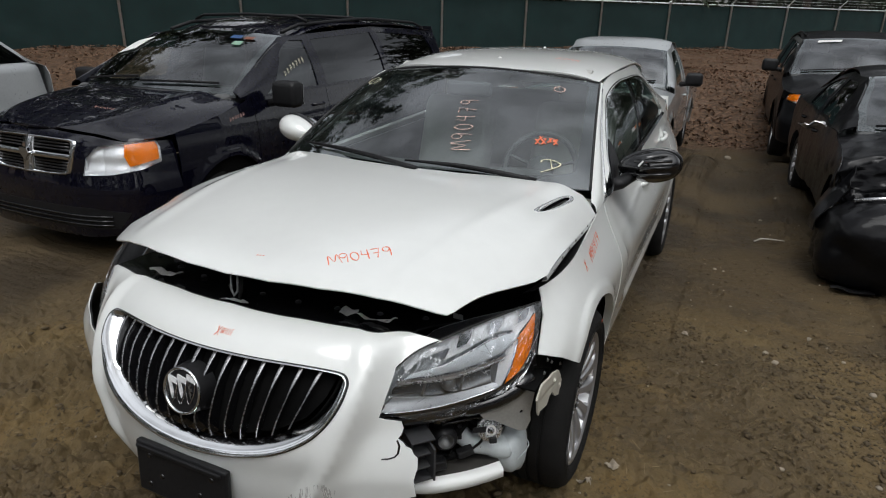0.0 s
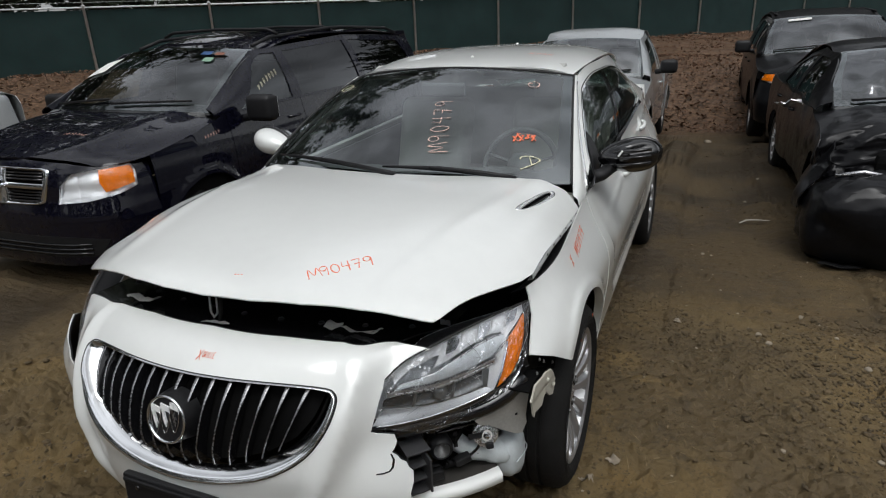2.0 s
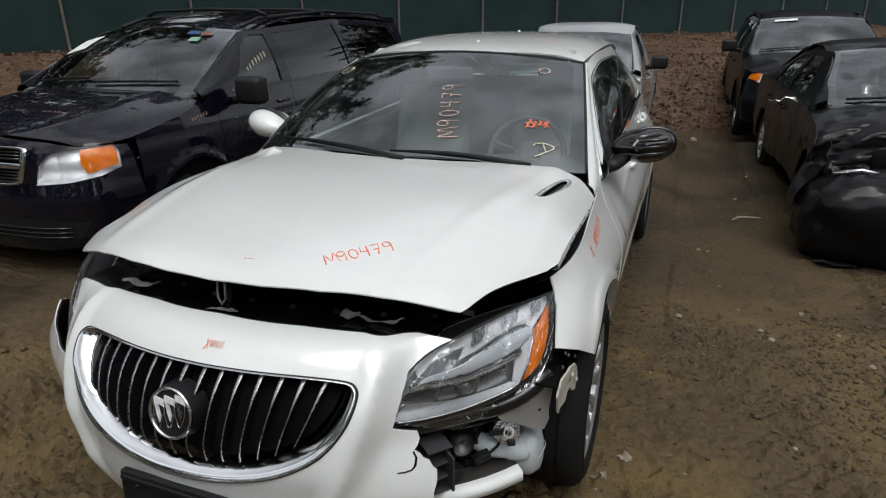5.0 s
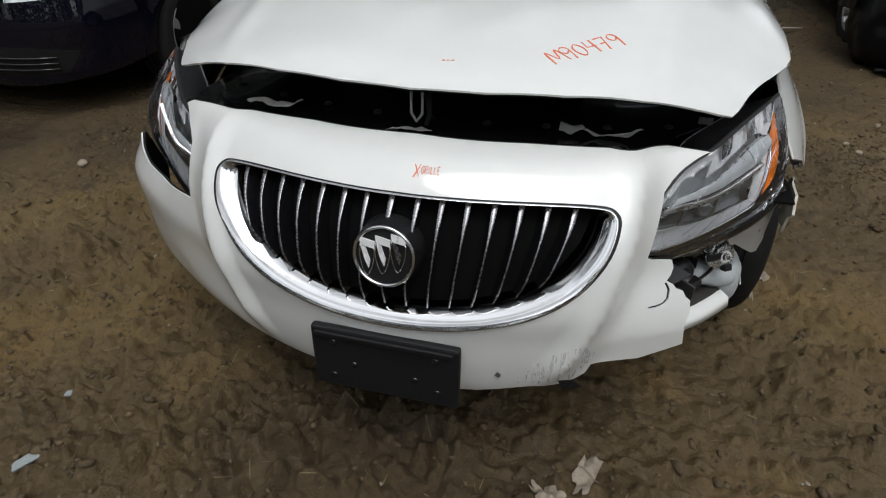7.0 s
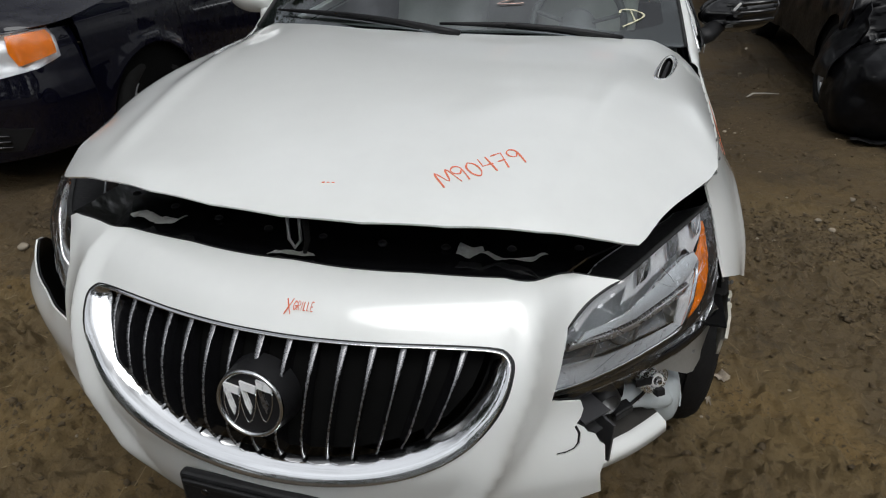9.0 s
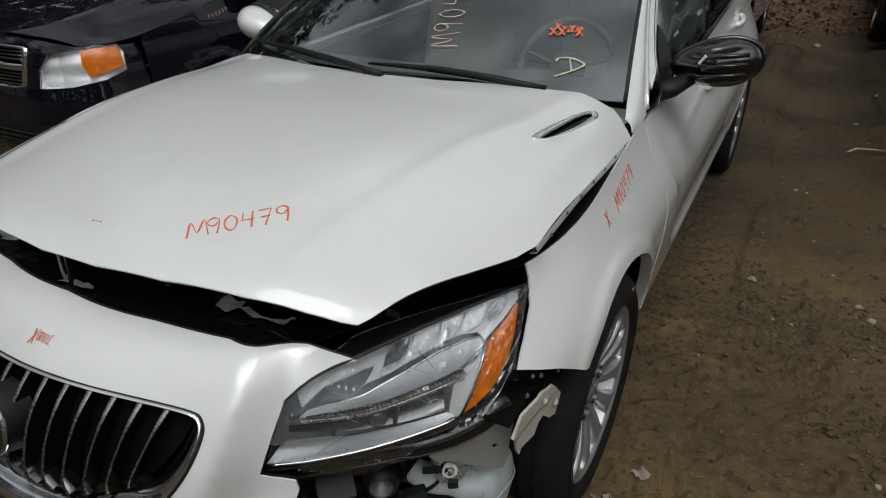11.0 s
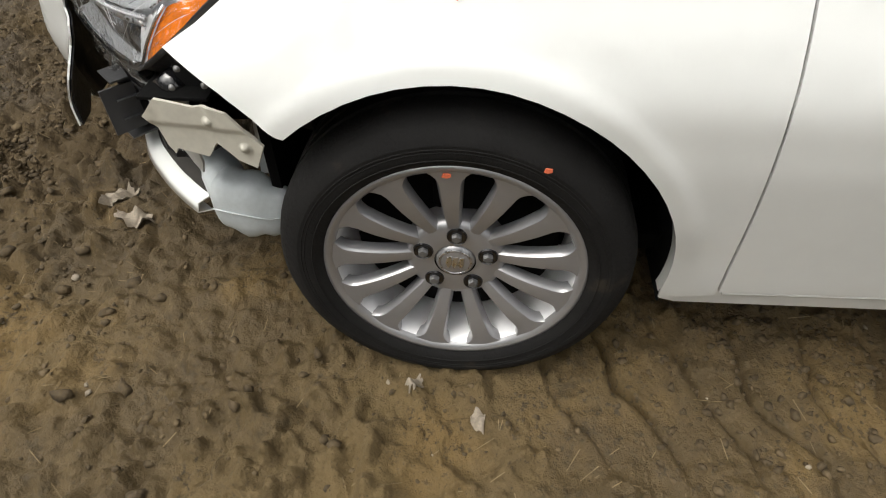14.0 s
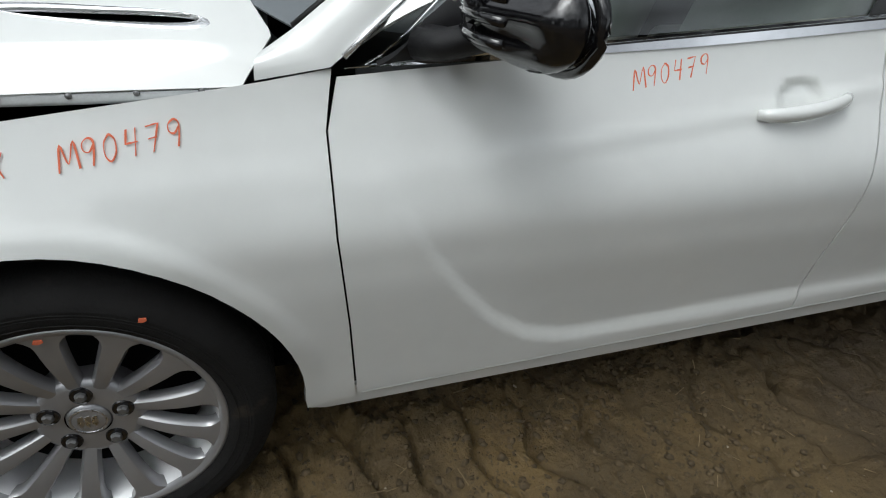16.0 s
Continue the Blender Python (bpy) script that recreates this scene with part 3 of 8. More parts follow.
# ---- fence and woods behind it ----
FENCE0, FDIR, FSTEP = Vector((-13.75, 11.06, 0)), Vector((0.667, 0.745, 0)).normalized(), 3.05
GALV = material("galvanised_steel", (0.74, 0.76, 0.76), 0.55, 0.1, var=0.15, scale=10)
SCREEN = material("green_screen_fabric", (0.0085, 0.025, 0.024), 0.75, var=0.25, scale=1.5, bump=0.3, bump_scale=40, spec=0.3)
fence = thing("fence", "chain link fence with dark green privacy fabric on galvanised posts", "fence", kind="structure")
FTOP = 2.32
for k in range(-3, 18):
    p = FENCE0 + FDIR * FSTEP * k
    z0 = 0.0
    bm = lathe([(0.0, z0), (0.035, z0), (0.035, FTOP + 0.03), (0.045, FTOP + 0.03), (0.045, FTOP + 0.06), (0, FTOP + 0.08)], 12, m=Matrix.Translation(p))
    tip = p + Vector((0.745, -0.667, 0)) * 0.3 + Vector((0, 0, FTOP + 0.34))
    tube([p + Vector((0, 0, FTOP + 0.05)), p.lerp(tip, 0.5) + Vector((0, 0, FTOP * 0.5 + 0.02)), tip], 0.018, 6, bm)
    part("post", bm, GALV, fence, smooth=True)
a, b = FENCE0 + FDIR * FSTEP * -3, FENCE0 + FDIR * FSTEP * 17
nrm = Vector((0.745, -0.667, 0))
part("top_rail", tube([a + Vector((0, 0, FTOP)), b + Vector((0, 0, FTOP))], 0.022, 8), GALV, fence, smooth=True)
for j in range(3):
    off = nrm * (0.08 + 0.1 * j) + Vector((0, 0, FTOP + 0.12 + 0.1 * j))
    part("barbed_wire", tube([a + off, b + off], 0.004, 5), GALV, fence, smooth=True)


def screen_fn(q):
    s, z = q[:, 0], q[:, 1]
    bulge = -0.05 - 0.02 * np.sin(s / FSTEP * 2 * np.pi) * np.sin((z - 0.2) * 1.5) + 0.012 * fbm(s, z, 0.5, 3, 21)
    return np.stack([FENCE0.x + FDIR.x * s - nrm.x * bulge * -1, FENCE0.y + FDIR.y * s - nrm.y * bulge * -1, z], 1)


sheet("privacy_fabric", screen_fn, [(-9.2, -0.1), (51.8, -0.1), (51.8, 2.26), (-9.2, 2.26)], SCREEN, fence, step=(0.25, 0.12), thick=0.004)

BARK = material("tree_bark", (0.05, 0.038, 0.028), 0.9, var=0.35, scale=4, bump=0.6, bump_scale=12)
NEEDLE = material("dark_foliage", (0.022, 0.032, 0.012), 0.75, var=0.5, scale=0.6)


def tree(at, height, seed, spread=3.2, base=0.05, limbs=60):
    """A tall woodland tree: tapered trunk, limbs, and a ragged crown of many small leaf clumps."""
    rng = random.Random(seed)
    t = thing("tree", "tall dark woodland tree with ragged crown behind the fence", "tree", Matrix.Translation(at), group="trees behind the fence")
    lean = Vector((rng.uniform(-0.03, 0.03), rng.uniform(-0.03, 0.03), 0))
    trunk = [Vector((lean.x * h * h / height + rng.uniform(-0.05, 0.05), lean.y * h * h / height, h)) for h in (float(v) for v in np.linspace(0, height * 0.96, 9))]
    bm = tube(trunk, list(np.linspace(0.012 * height + 0.06, 0.03, 9)), 8)
    verts, faces = [], []
    for i in range(limbs):
        f = base + (1 - base) * (i + rng.random()) / limbs
        o = Vector((lean.x * height * f * f, lean.y * height * f * f, height * f * 0.96))
        az = rng.uniform(0, 2 * math.pi)
        ln = spread * (0.35 + 0.65 * math.sin(math.pi * min(1, (1.02 - f) / (1.02 - base) * 0.62 + 0.12))) * rng.uniform(0.55, 1.15)
        tip = o + Vector((math.cos(az) * ln, math.sin(az) * ln, rng.uniform(-0.1, 0.3) * ln))
        tube([o, o.lerp(tip, 0.5) + Vector((0, 0, 0.1)), tip], [0.05, 0.03, 0.012], 5, bm)
        for j in range(34):
            g = rng.uniform(0.3, 1.08)
            c = o.lerp(tip, g) + Vector((rng.gauss(0, 0.30), rng.gauss(0, 0.30), rng.gauss(0, 0.22)))
            for q in range(2):
                u = Vector((rng.gauss(0, 1), rng.gauss(0, 1), rng.gauss(0, 0.6))).normalized() * rng.uniform(0.16, 0.42)
                w = Vector((rng.gauss(0, 1), rng.gauss(0, 1), rng.gauss(0, 0.6))).normalized() * rng.uniform(0.07, 0.19)
                k = len(verts)
                verts += [tuple(c - u), tuple(c + w), tuple(c + u), tuple(c - w)]
                faces.append((k, k + 1, k + 2, k + 3))
    part("trunk", bm, BARK, t, smooth=True)
    me = bpy.data.meshes.new("crown")
    me.from_pydata(verts, [], faces)
    link_mesh("crown", me, NEEDLE, t, smooth=False)
    return t


# ---- white sedan ----
# Its own axes: x to its driver's side, y from the nose to the tail, z up from the ground.
sedan = thing("sedan", "pearl white sedan with popped hood and broken front bumper", "car")
pl_pts = curve_pts([(-0.2, -0.045), (0, -0.065), (0.2, -0.045), (0.4, 0.015), (0.6, 0.115), (0.74, 0.21), (0.835, 0.31), (0.884, 0.42), (0.899, 0.54), (0.902, 0.66)], 12)[12:]
pl_arc = np.concatenate([[0], np.cumsum(np.hypot(*np.diff(pl_pts, axis=0).T))])
F0 = spline([0.15, 0.26, 0.34, 0.42, 0.50, 0.56, 0.62, 0.70, 0.76, 0.80, 0.84, 0.88, 0.94], [0.05, -0.01, -0.045, -0.060, -0.065, -0.07, -0.06, -0.03, 0.01, 0.05, 0.10, 0.18, 0.30])
F1 = spline([0.15, 0.26, 0.34, 0.42, 0.50, 0.56, 0.62, 0.70, 0.76, 0.80, 0.82, 0.835, 0.845, 0.852], [0.05, -0.01, -0.045, -0.060, -0.065, -0.07, -0.06, -0.03, 0.012, 0.05, 0.076, 0.106, 0.140, 0.180])


def nose(q, out=0.0):
    """Skin of the front end from the length along the plan (minus: passenger side) and the height."""
    s, z = np.abs(q[:, 0]), q[:, 1]
    x, y = np.interp(s, pl_arc, pl_pts[:, 0]), np.interp(s, pl_arc, pl_pts[:, 1])
    d = 0.03
    tx = np.interp(s + d, pl_arc, pl_pts[:, 0]) - np.interp(s - d, pl_arc, pl_pts[:, 0])
    ty = np.interp(s + d, pl_arc, pl_pts[:, 1]) - np.interp(s - d, pl_arc, pl_pts[:, 1])
    ty = ty * sstep(0.0, 0.10, s)
    tx = np.maximum(tx, 1e-4)
    ln = np.hypot(tx, ty) + 1e-9
    nx, ny = -ty / ln, tx / ln
    m = sstep(0.55, 0.75, s)
    face = (F1(z) - F1(0.5)) * (1 - m) + (F0(z) - F0(0.5)) * m
    # ridge beside the grille, running down and inwards, and the hollow outside it
    ridge = 0.44 + 0.42 * np.clip(z - 0.57, -0.3, 0.28)
    fold = 0.020 * np.exp(-np.clip(s - ridge, 0, 9) / 0.04) * sstep(-0.06, 0.0, s - ridge) - 0.012 * sstep(0.0, 0.10, s - ridge) * (1 - sstep(0.10, 0.35, s - ridge))
    fold = fold * sstep(0.33, 0.45, z) * (1 - 0.5 * sstep(0.78, 0.85, z))
    lean = face * (1 - 0.5 * sstep(0.3, 1.2, s)) - out - fold
    # on the struck side the skin is pushed back outside the ridge, with the headlight
    back = 0.050 * sstep(-0.05, 0.07, s - ridge) * sstep(0.47, 0.62, z) * (1 - sstep(0.70, 0.86, s)) * (q[:, 0] > 0)
    return np.stack([np.sign(q[:, 0]) * np.maximum(x + nx * lean, 0), y + ny * lean + back, z], 1)


P_SIDE = spline([0.15, 0.24, 0.30, 0.38, 0.50, 0.62, 0.70, 0.77, 0.84, 0.90, 0.95, 1.02, 1.1], [0.83, 0.855, 0.867, 0.877, 0.892, 0.903, 0.901, 0.877, 0.841, 0.812, 0.792, 0.772, 0.75])


def side_x(y, z):
    x = P_SIDE(z)
    up = sstep(0.60, 0.86, z)
    x = x - 0.047 * np.clip((1.0 - y) / 0.35, 0, 2) ** 2 * up - 0.012 * np.clip((0.75 - y) / 0.3, 0, 2) ** 2 - 0.015 * sstep(0.80, 0.52, y) * sstep(0.3, 0.6, z)
    x = x - 0.16 * np.clip((y - 3.6) / 1.2, 0, 1.2) ** 2
    # flared lips round the wheels
    for cy in (0.966, 3.703):
        r = np.hypot(y - cy, z - 0.33)
        x = x + (0.006 * (1 - sstep(0.415, 0.450, r)) + 0.004 * (1 - sstep(0.42, 0.48, r))) * sstep(0.3, 0.5, z)
    # sculpted scoop along the lower doors
    edge = np.where(y < 1.95, np.interp(y, [1.5, 1.56, 1.61, 1.66, 1.74, 1.82, 1.90, 1.96], [0.78, 0.70, 0.61, 0.536, 0.433, 0.372, 0.346, 0.34]), 0.34 + 0.03 * (y - 1.95))
    on = sstep(1.50, 1.70, y) * (1 - sstep(3.0, 3.4, y))
    ins = sstep(0.0, 0.05, z - edge) * (1 - sstep(0.05, 0.42, z - edge)) * on
    # shoulder line that fades in towards the tail
    crease = 0.004 * sstep(-0.035, 0.0, z - (0.80 + 0.085 * (y - 1.65))) * (1 - sstep(0.0, 0.02, z - (0.80 + 0.085 * (y - 1.65)))) * sstep(1.5, 2.0, y)
    # finger hollow behind each door pull
    for y0, z0 in ((2.355, 0.855), (3.36, 0.925)):
        x = x - 0.016 * (1 - sstep(0.45, 1.0, np.hypot((y - y0) / 0.066, (z - z0 - 0.004) / 0.044)))
    return x - 0.012 * ins + crease


def flank(sign, out=0.0):
    return lambda q: np.stack([sign * (side_x(q[:, 0], q[:, 1]) + out), q[:, 0], q[:, 1]], 1)


def arc(cy, cz, r, a0, a1, n=24):
    return [(cy + r * math.cos(radians(t)), cz + r * math.sin(radians(t))) for t in np.linspace(a0, a1, n)]


ARCH = (0.966, 0.33, 0.396)
REAR = 3.703
top_edge = curve_pts([(0.655, 0.872), (0.85, 0.885), (1.1, 0.908), (1.325, 0.930), (1.455, 0.947)], 5)
fender_out = [(0.655, 0.872), (0.648, 0.845), (0.618, 0.802), (0.565, 0.764), (0.507, 0.730), (0.60, 0.684), (0.688, 0.628)] + arc(*ARCH, 132, -6) + [(1.362, 0.258), (1.462, 0.275), (1.452, 0.50), (1.437, 0.70), (1.437, 0.86)] + [tuple(p) for p in top_edge[::-1][:-1]]
belt = lambda y: np.interp(y, [1.45, 2.5, 3.4, 4.0, 4.4], [0.947, 1.0, 1.045, 1.07, 1.06])
fd_out = [(1.4405, 0.86), (1.4405, 0.70), (1.4555, 0.50), (1.4655, 0.292), (2.0, 0.315), (2.53, 0.335), (2.53, 0.5), (2.545, 0.8), (2.555, 0.990), (2.0, 0.962), (1.462, 0.935)]
rd_out = [(2.560, 0.990), (2.550, 0.8), (2.535, 0.5), (2.535, 0.335), (3.27, 0.36)] + arc(REAR, 0.33, 0.395, 178, 118, 12)[1:] + [(3.62, 0.9), (3.70, 1.045), (3.2, 1.022)]
qp_out = [(3.705, 1.055), (3.625, 0.9)] + arc(REAR, 0.33, 0.395, 112, 0, 20) + [(4.25, 0.30), (4.70, 0.36), (4.80, 0.6), (4.78, 0.9), (4.70, 1.02), (4.3, 1.06)]
sill_out = [(1.368, 0.245), (1.40, 0.235), (2.4, 0.27), (3.30, 0.30), (3.295, 0.375), (2.53, 0.350), (1.468, 0.305), (1.37, 0.270)]
BRIGHT = material("bright_trim", (0.86, 0.87, 0.88), 0.12, 0.75, 0.3, var=0.03)
PRIMER = material("grey_primer", (0.50, 0.52, 0.52), 0.5, var=0.08, scale=30)
RUBBERSEAL = material("black_seal", (0.010, 0.010, 0.010), 0.6, var=0.1)
for sgn in (1, -1):
    fl = flank(sgn)
    sheet("front_fender", fl, fender_out, WHITE, sedan, step=0.0115, thick=0.005)
    door = sheet("front_door", fl, fd_out, WHITE, sedan, step=0.013, thick=0.010)
    rdoor = sheet("rear_door", fl, rd_out, WHITE, sedan, step=0.025, thick=0.010)
    sheet("quarter_panel", fl, qp_out, WHITE, sedan, step=0.025, thick=0.008)
    sheet("side_sill", flank(sgn, -0.011), sill_out, WHITE, sedan, step=0.015, thick=0.010)
    # black line added for the shade under the doors, white bead for the sill's highlight
    low = [(y, float(np.interp(y, [1.4655, 2.0, 2.53, 3.27], [0.292, 0.315, 0.335, 0.360]))) for y in np.linspace(1.475, 3.26, 40)]
    part("sill_gap_shade", tube([tuple(flank(sgn, -0.001)(np.array([[y, z - 0.001]]))[0]) for y, z in low], 0.0030, 6), RUBBERSEAL, sedan, smooth=True)
    part("sill_highlight_bead", tube([tuple(flank(sgn, -0.002)(np.array([[y, z - 0.009]]))[0]) for y, z in low], 0.0055, 8), WHITE, sedan, smooth=True)
    # dark shut faces behind the gaps
    sheet("shut_face", flank(sgn, -0.035), [(1.38, 0.28), (3.25, 0.34), (3.66, 0.95), (3.70, 1.02), (1.40, 0.92)], DARK, sedan, step=0.06, thick=0.004)
    # turned-in arch lip and dark liner
    lip = [(y, z) for y, z in arc(*ARCH, 132, -8, 40)]
    skin_strip("arch_lip", [[(sgn * (float(side_x(np.array(y), np.array(z))) - d), y, z) for y, z in lip] for d in (0.0, 0.012, 0.03)], WHITE, sedan)
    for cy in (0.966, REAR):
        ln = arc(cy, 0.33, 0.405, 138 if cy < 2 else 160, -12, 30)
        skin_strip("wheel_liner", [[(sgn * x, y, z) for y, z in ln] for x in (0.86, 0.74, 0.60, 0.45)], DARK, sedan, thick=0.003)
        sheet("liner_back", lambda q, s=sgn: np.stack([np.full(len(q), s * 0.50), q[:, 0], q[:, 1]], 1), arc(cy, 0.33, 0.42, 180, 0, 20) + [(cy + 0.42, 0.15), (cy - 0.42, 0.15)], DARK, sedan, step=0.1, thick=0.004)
    # recess cup and pull handle on each door
    for d_ob, y0, z0 in ((door, 2.355, 0.855), (rdoor, 3.36, 0.925)):
        pts, rad = [], []
        for k in range(13):
            f = k / 12
            yy, zz = y0 - 0.105 + 0.215 * f, z0 - 0.012 + 0.020 * f
            pts.append((sgn * (float(P_SIDE(zz)) - 0.16 * max(0.0, (yy - 3.6) / 1.2) ** 2 + 0.008 + 0.026 * math.sin(math.pi * f) ** 0.6), yy, zz))
            rad.append(0.009 + 0.005 * math.sin(math.pi * f) ** 0.5)
        part("door_handle", tube(pts, rad, 10, flat=1.15), WHITE, d_ob, smooth=True)
        p = pts[-2]
        part("lock_cover", box_bm((0.006, 0.010, 0.016), (p[0] + sgn * 0.006, p[1], p[2]), 0.002), BLACKPLASTIC, d_ob)

# hood
hood_c = spline([0.10, 0.155, 0.21, 0.30, 0.60, 1.0, 1.3, 1.5], [0.955, 0.969, 0.981, 0.996, 1.033, 1.052, 1.050, 1.045])
hood_w = spline([0.1, 0.305, 0.66, 1.0, 1.33, 1.5], [0.60, 0.645, 0.79, 0.80, 0.80, 0.80])


def hood_z(x, y):
    w, p = hood_w(y), 4 + 3.5 * sstep(0.35, 1.0, y)
    r = np.abs(x) / w
    crease = 0.007 * np.exp(-((np.abs(x) - (0.46 + 0.16 * (y - 0.2))) / 0.035) ** 2) * sstep(0.2, 0.4, y)
    lip = 0.012 * np.exp(-np.clip(y - 0.155 - 0.143 * (x / 0.63) ** 2, 0, 9) / 0.03)
    return hood_c(y) - (0.080 + 0.038 * sstep(0.38, 0.62, y)) * r ** p - 0.012 * r ** 2 - lip + crease - 0.010 * np.exp(-(((np.abs(x) - 0.62) / 0.08) ** 2)) * sstep(0.5, 0.8, y) * (1 - sstep(1.1, 1.3, y))


def hood_fn(q, dz=0.0):
    return np.stack([q[:, 0], q[:, 1], hood_z(q[:, 0], q[:, 1]) + dz], 1)


def both(half):
    return [tuple(p) for p in half] + [(-x, y) for x, y in half[::-1] if abs(x) > 1e-6]


hood_half = [(0.0, 0.155)] + [(x, 0.155 + 0.143 * (x / 0.63) ** 2) for x in (0.15, 0.3, 0.45, 0.55, 0.60)] + [(0.624, 0.298), (0.636, 0.318), (0.66, 0.375), (0.72, 0.50), (0.77, 0.61), (0.788, 0.665), (0.794, 0.9), (0.796, 1.318)] + [(0.765, 1.345), (0.73, 1.37)] + [(x, 1.19 + 0.345 * x * x) for x in (0.72, 0.5, 0.25, 0.0)]
vent_hole = [tuple(p) for p in curve_pts([(0.701, 1.262), (0.691, 1.256), (0.675, 1.18), (0.661, 1.07), (0.656, 0.998), (0.663, 0.986), (0.678, 1.02), (0.693, 1.11), (0.704, 1.22)], 3, True)]
hood = sheet("hood", hood_fn, both(hood_half), WHITE, sedan, "raised white hood, popped open a hand's width", holes=[vent_hole, [(-x, y) for x, y in vent_hole]], step=0.018, thick=0.005)
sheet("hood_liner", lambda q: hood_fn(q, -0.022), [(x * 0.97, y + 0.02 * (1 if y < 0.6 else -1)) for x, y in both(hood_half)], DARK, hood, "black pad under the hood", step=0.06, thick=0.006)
for sgn in (1, -1):
    edge_l = [(0.786, 0.665), (0.792, 0.9), (0.794, 1.1), (0.795, 1.31)]
    top = [(sgn * x, y, float(hood_z(np.array(x), np.array(y)))) for x, y in edge_l]
    skin_strip("hood_flange", [[(x, y, z - 0.003) for x, y, z in top], [(x + sgn * 0.005, y, z - 0.012) for x, y, z in top], [(x + sgn * 0.004, y, z - 0.017) for x, y, z in top], [(x - sgn * 0.012, y, z - 0.022) for x, y, z in top]], PRIMER, hood, "grey folded seam of the hood edge", thick=0.002)
    for f in np.linspace(0.72, 1.26, 7):
        part("flange_clip", lathe([(0, 0.004), (0.004, 0.003), (0.005, 0)], 8, m=Matrix.Translation((sgn * 0.797, float(f), float(hood_z(np.array(0.79), f)) - 0.009)) @ Matrix.Rotation(radians(90 * sgn), 4, "Y")), GREYMETAL, hood, smooth=True)
    vent = new("hood_vent")
    vent.parent = hood
    ring = np.array(vent_hole) * [sgn, 1]
    c = ring.mean(0)
    grow = c + (ring - c) * [1.22, 1.10]
    rows = []
    for k, dz in ((1.0, -0.004), (1.05, 0.0040), (1.42, 0.0045), (1.52, 0.0015)):
        rr = c + (ring - c) * [k * 1.06 if k > 1 else 1, 1 + (k - 1) * 0.22]
        rows.append(hood_fn(rr, dz))
    skin_strip("vent_trim", rows, BRIGHT, vent, "chrome vent surround", closed=True)
    sheet("vent_floor", lambda q: hood_fn(q, -0.018), grow, DARK, vent, step=0.03, thick=0.002)
    part("vent_bar", tube([tuple(hood_fn(np.array([[sgn * (0.664 + 0.030 * t), 1.01 + 0.23 * t]]), -0.012)[0]) for t in np.linspace(0, 1, 6)], 0.005, 6), BLACKPLASTIC, vent, smooth=True)

# front bumper cover with the grille opening
GRILLE = [(0.0, 0.776), (0.15, 0.775), (0.30, 0.770), (0.42, 0.761), (0.444, 0.752), (0.440, 0.735), (0.41, 0.69), (0.36, 0.642), (0.28, 0.605), (0.18, 0.578), (0.08, 0.567), (0.0, 0.565)]
GR_OUT = [(0.0, 0.789), (0.15, 0.788), (0.31, 0.784), (0.435, 0.776), (0.474, 0.764), (0.472, 0.735), (0.440, 0.678), (0.385, 0.620), (0.295, 0.573), (0.19, 0.545), (0.08, 0.531), (0.0, 0.528)]
fascia = [(0.0, 0.851), (0.3, 0.848), (0.5, 0.844), (0.62, 0.834), (0.722, 0.820), (0.684, 0.811), (0.648, 0.797), (0.610, 0.784), (0.584, 0.766), (0.566, 0.725), (0.550, 0.685), (0.537, 0.650), (0.556, 0.642), (0.598, 0.635), (0.603, 0.618), (0.598, 0.602), (0.590, 0.592), (0.606, 0.583), (0.614, 0.574), (0.630, 0.568), (0.640, 0.554), (0.652, 0.546), (0.657, 0.52), (0.652, 0.49), (0.660, 0.438), (0.56, 0.412), (0.447, 0.418),
          (0.438, 0.392), (0.40, 0.364), (0.315, 0.358), (0.2, 0.338), (0.0, 0.330), (-0.2, 0.335), (-0.45, 0.33), (-0.62, 0.33), (-0.9, 0.36), (-1.12, 0.40), (-1.15, 0.50), (-1.10, 0.60), (-1.02, 0.662), (-0.975, 0.679), (-0.93, 0.662), (-0.85, 0.646), (-0.72, 0.643), (-0.585, 0.650), (-0.598, 0.69), (-0.612, 0.73), (-0.628, 0.766), (-0.655, 0.785), (-0.690, 0.803), (-0.722, 0.814), (-0.748, 0.822), (-0.72, 0.832), (-0.655, 0.836), (-0.5, 0.843), (-0.3, 0.848)]
# open crack round a loosened flap near the torn edge
CRACK = [(0.590, 0.589), (0.600, 0.574), (0.600, 0.556), (0.592, 0.546), (0.575, 0.541), (0.556, 0.541), (0.556, 0.545), (0.574, 0.546), (0.588, 0.550), (0.594, 0.558), (0.594, 0.574), (0.586, 0.587)]


def bumper_skin(q, out=0.0):
    """The cover springs away from the body at its passenger side tip."""
    p = nose(q, out)
    p[:, 0] -= 0.045 * sstep(0.70, 1.02, -q[:, 0])
    p[:, 0] += 0.034 * sstep(0.575, 0.675, q[:, 1]) * sstep(0.64, 0.80, -q[:, 0])
    return p


bumper = sheet("front_bumper", bumper_skin, fascia, WHITE, sedan, "cracked white bumper cover broken away at one corner", holes=[both(GR_OUT), CRACK], step=0.013, thick=0.004)
sheet("bumper_lining", lambda q: bumper_skin(q, -0.0065), fascia, BLACKPLASTIC, bumper, "unpainted black inner face of the cover", holes=[both(GR_OUT), CRACK], step=0.03, thick=0.002)
SCUFF = bpy.data.materials.new("scraped_paint")
SCUFF.use_nodes = True
sn, sl = SCUFF.node_tree.nodes, SCUFF.node_tree.links
st, sw, sr, stc, smp = sn.new("ShaderNodeBsdfTransparent"), sn.new("ShaderNodeTexNoise"), sn.new("ShaderNodeMapRange"), sn.new("ShaderNodeTexCoord"), sn.new("ShaderNodeMapping")
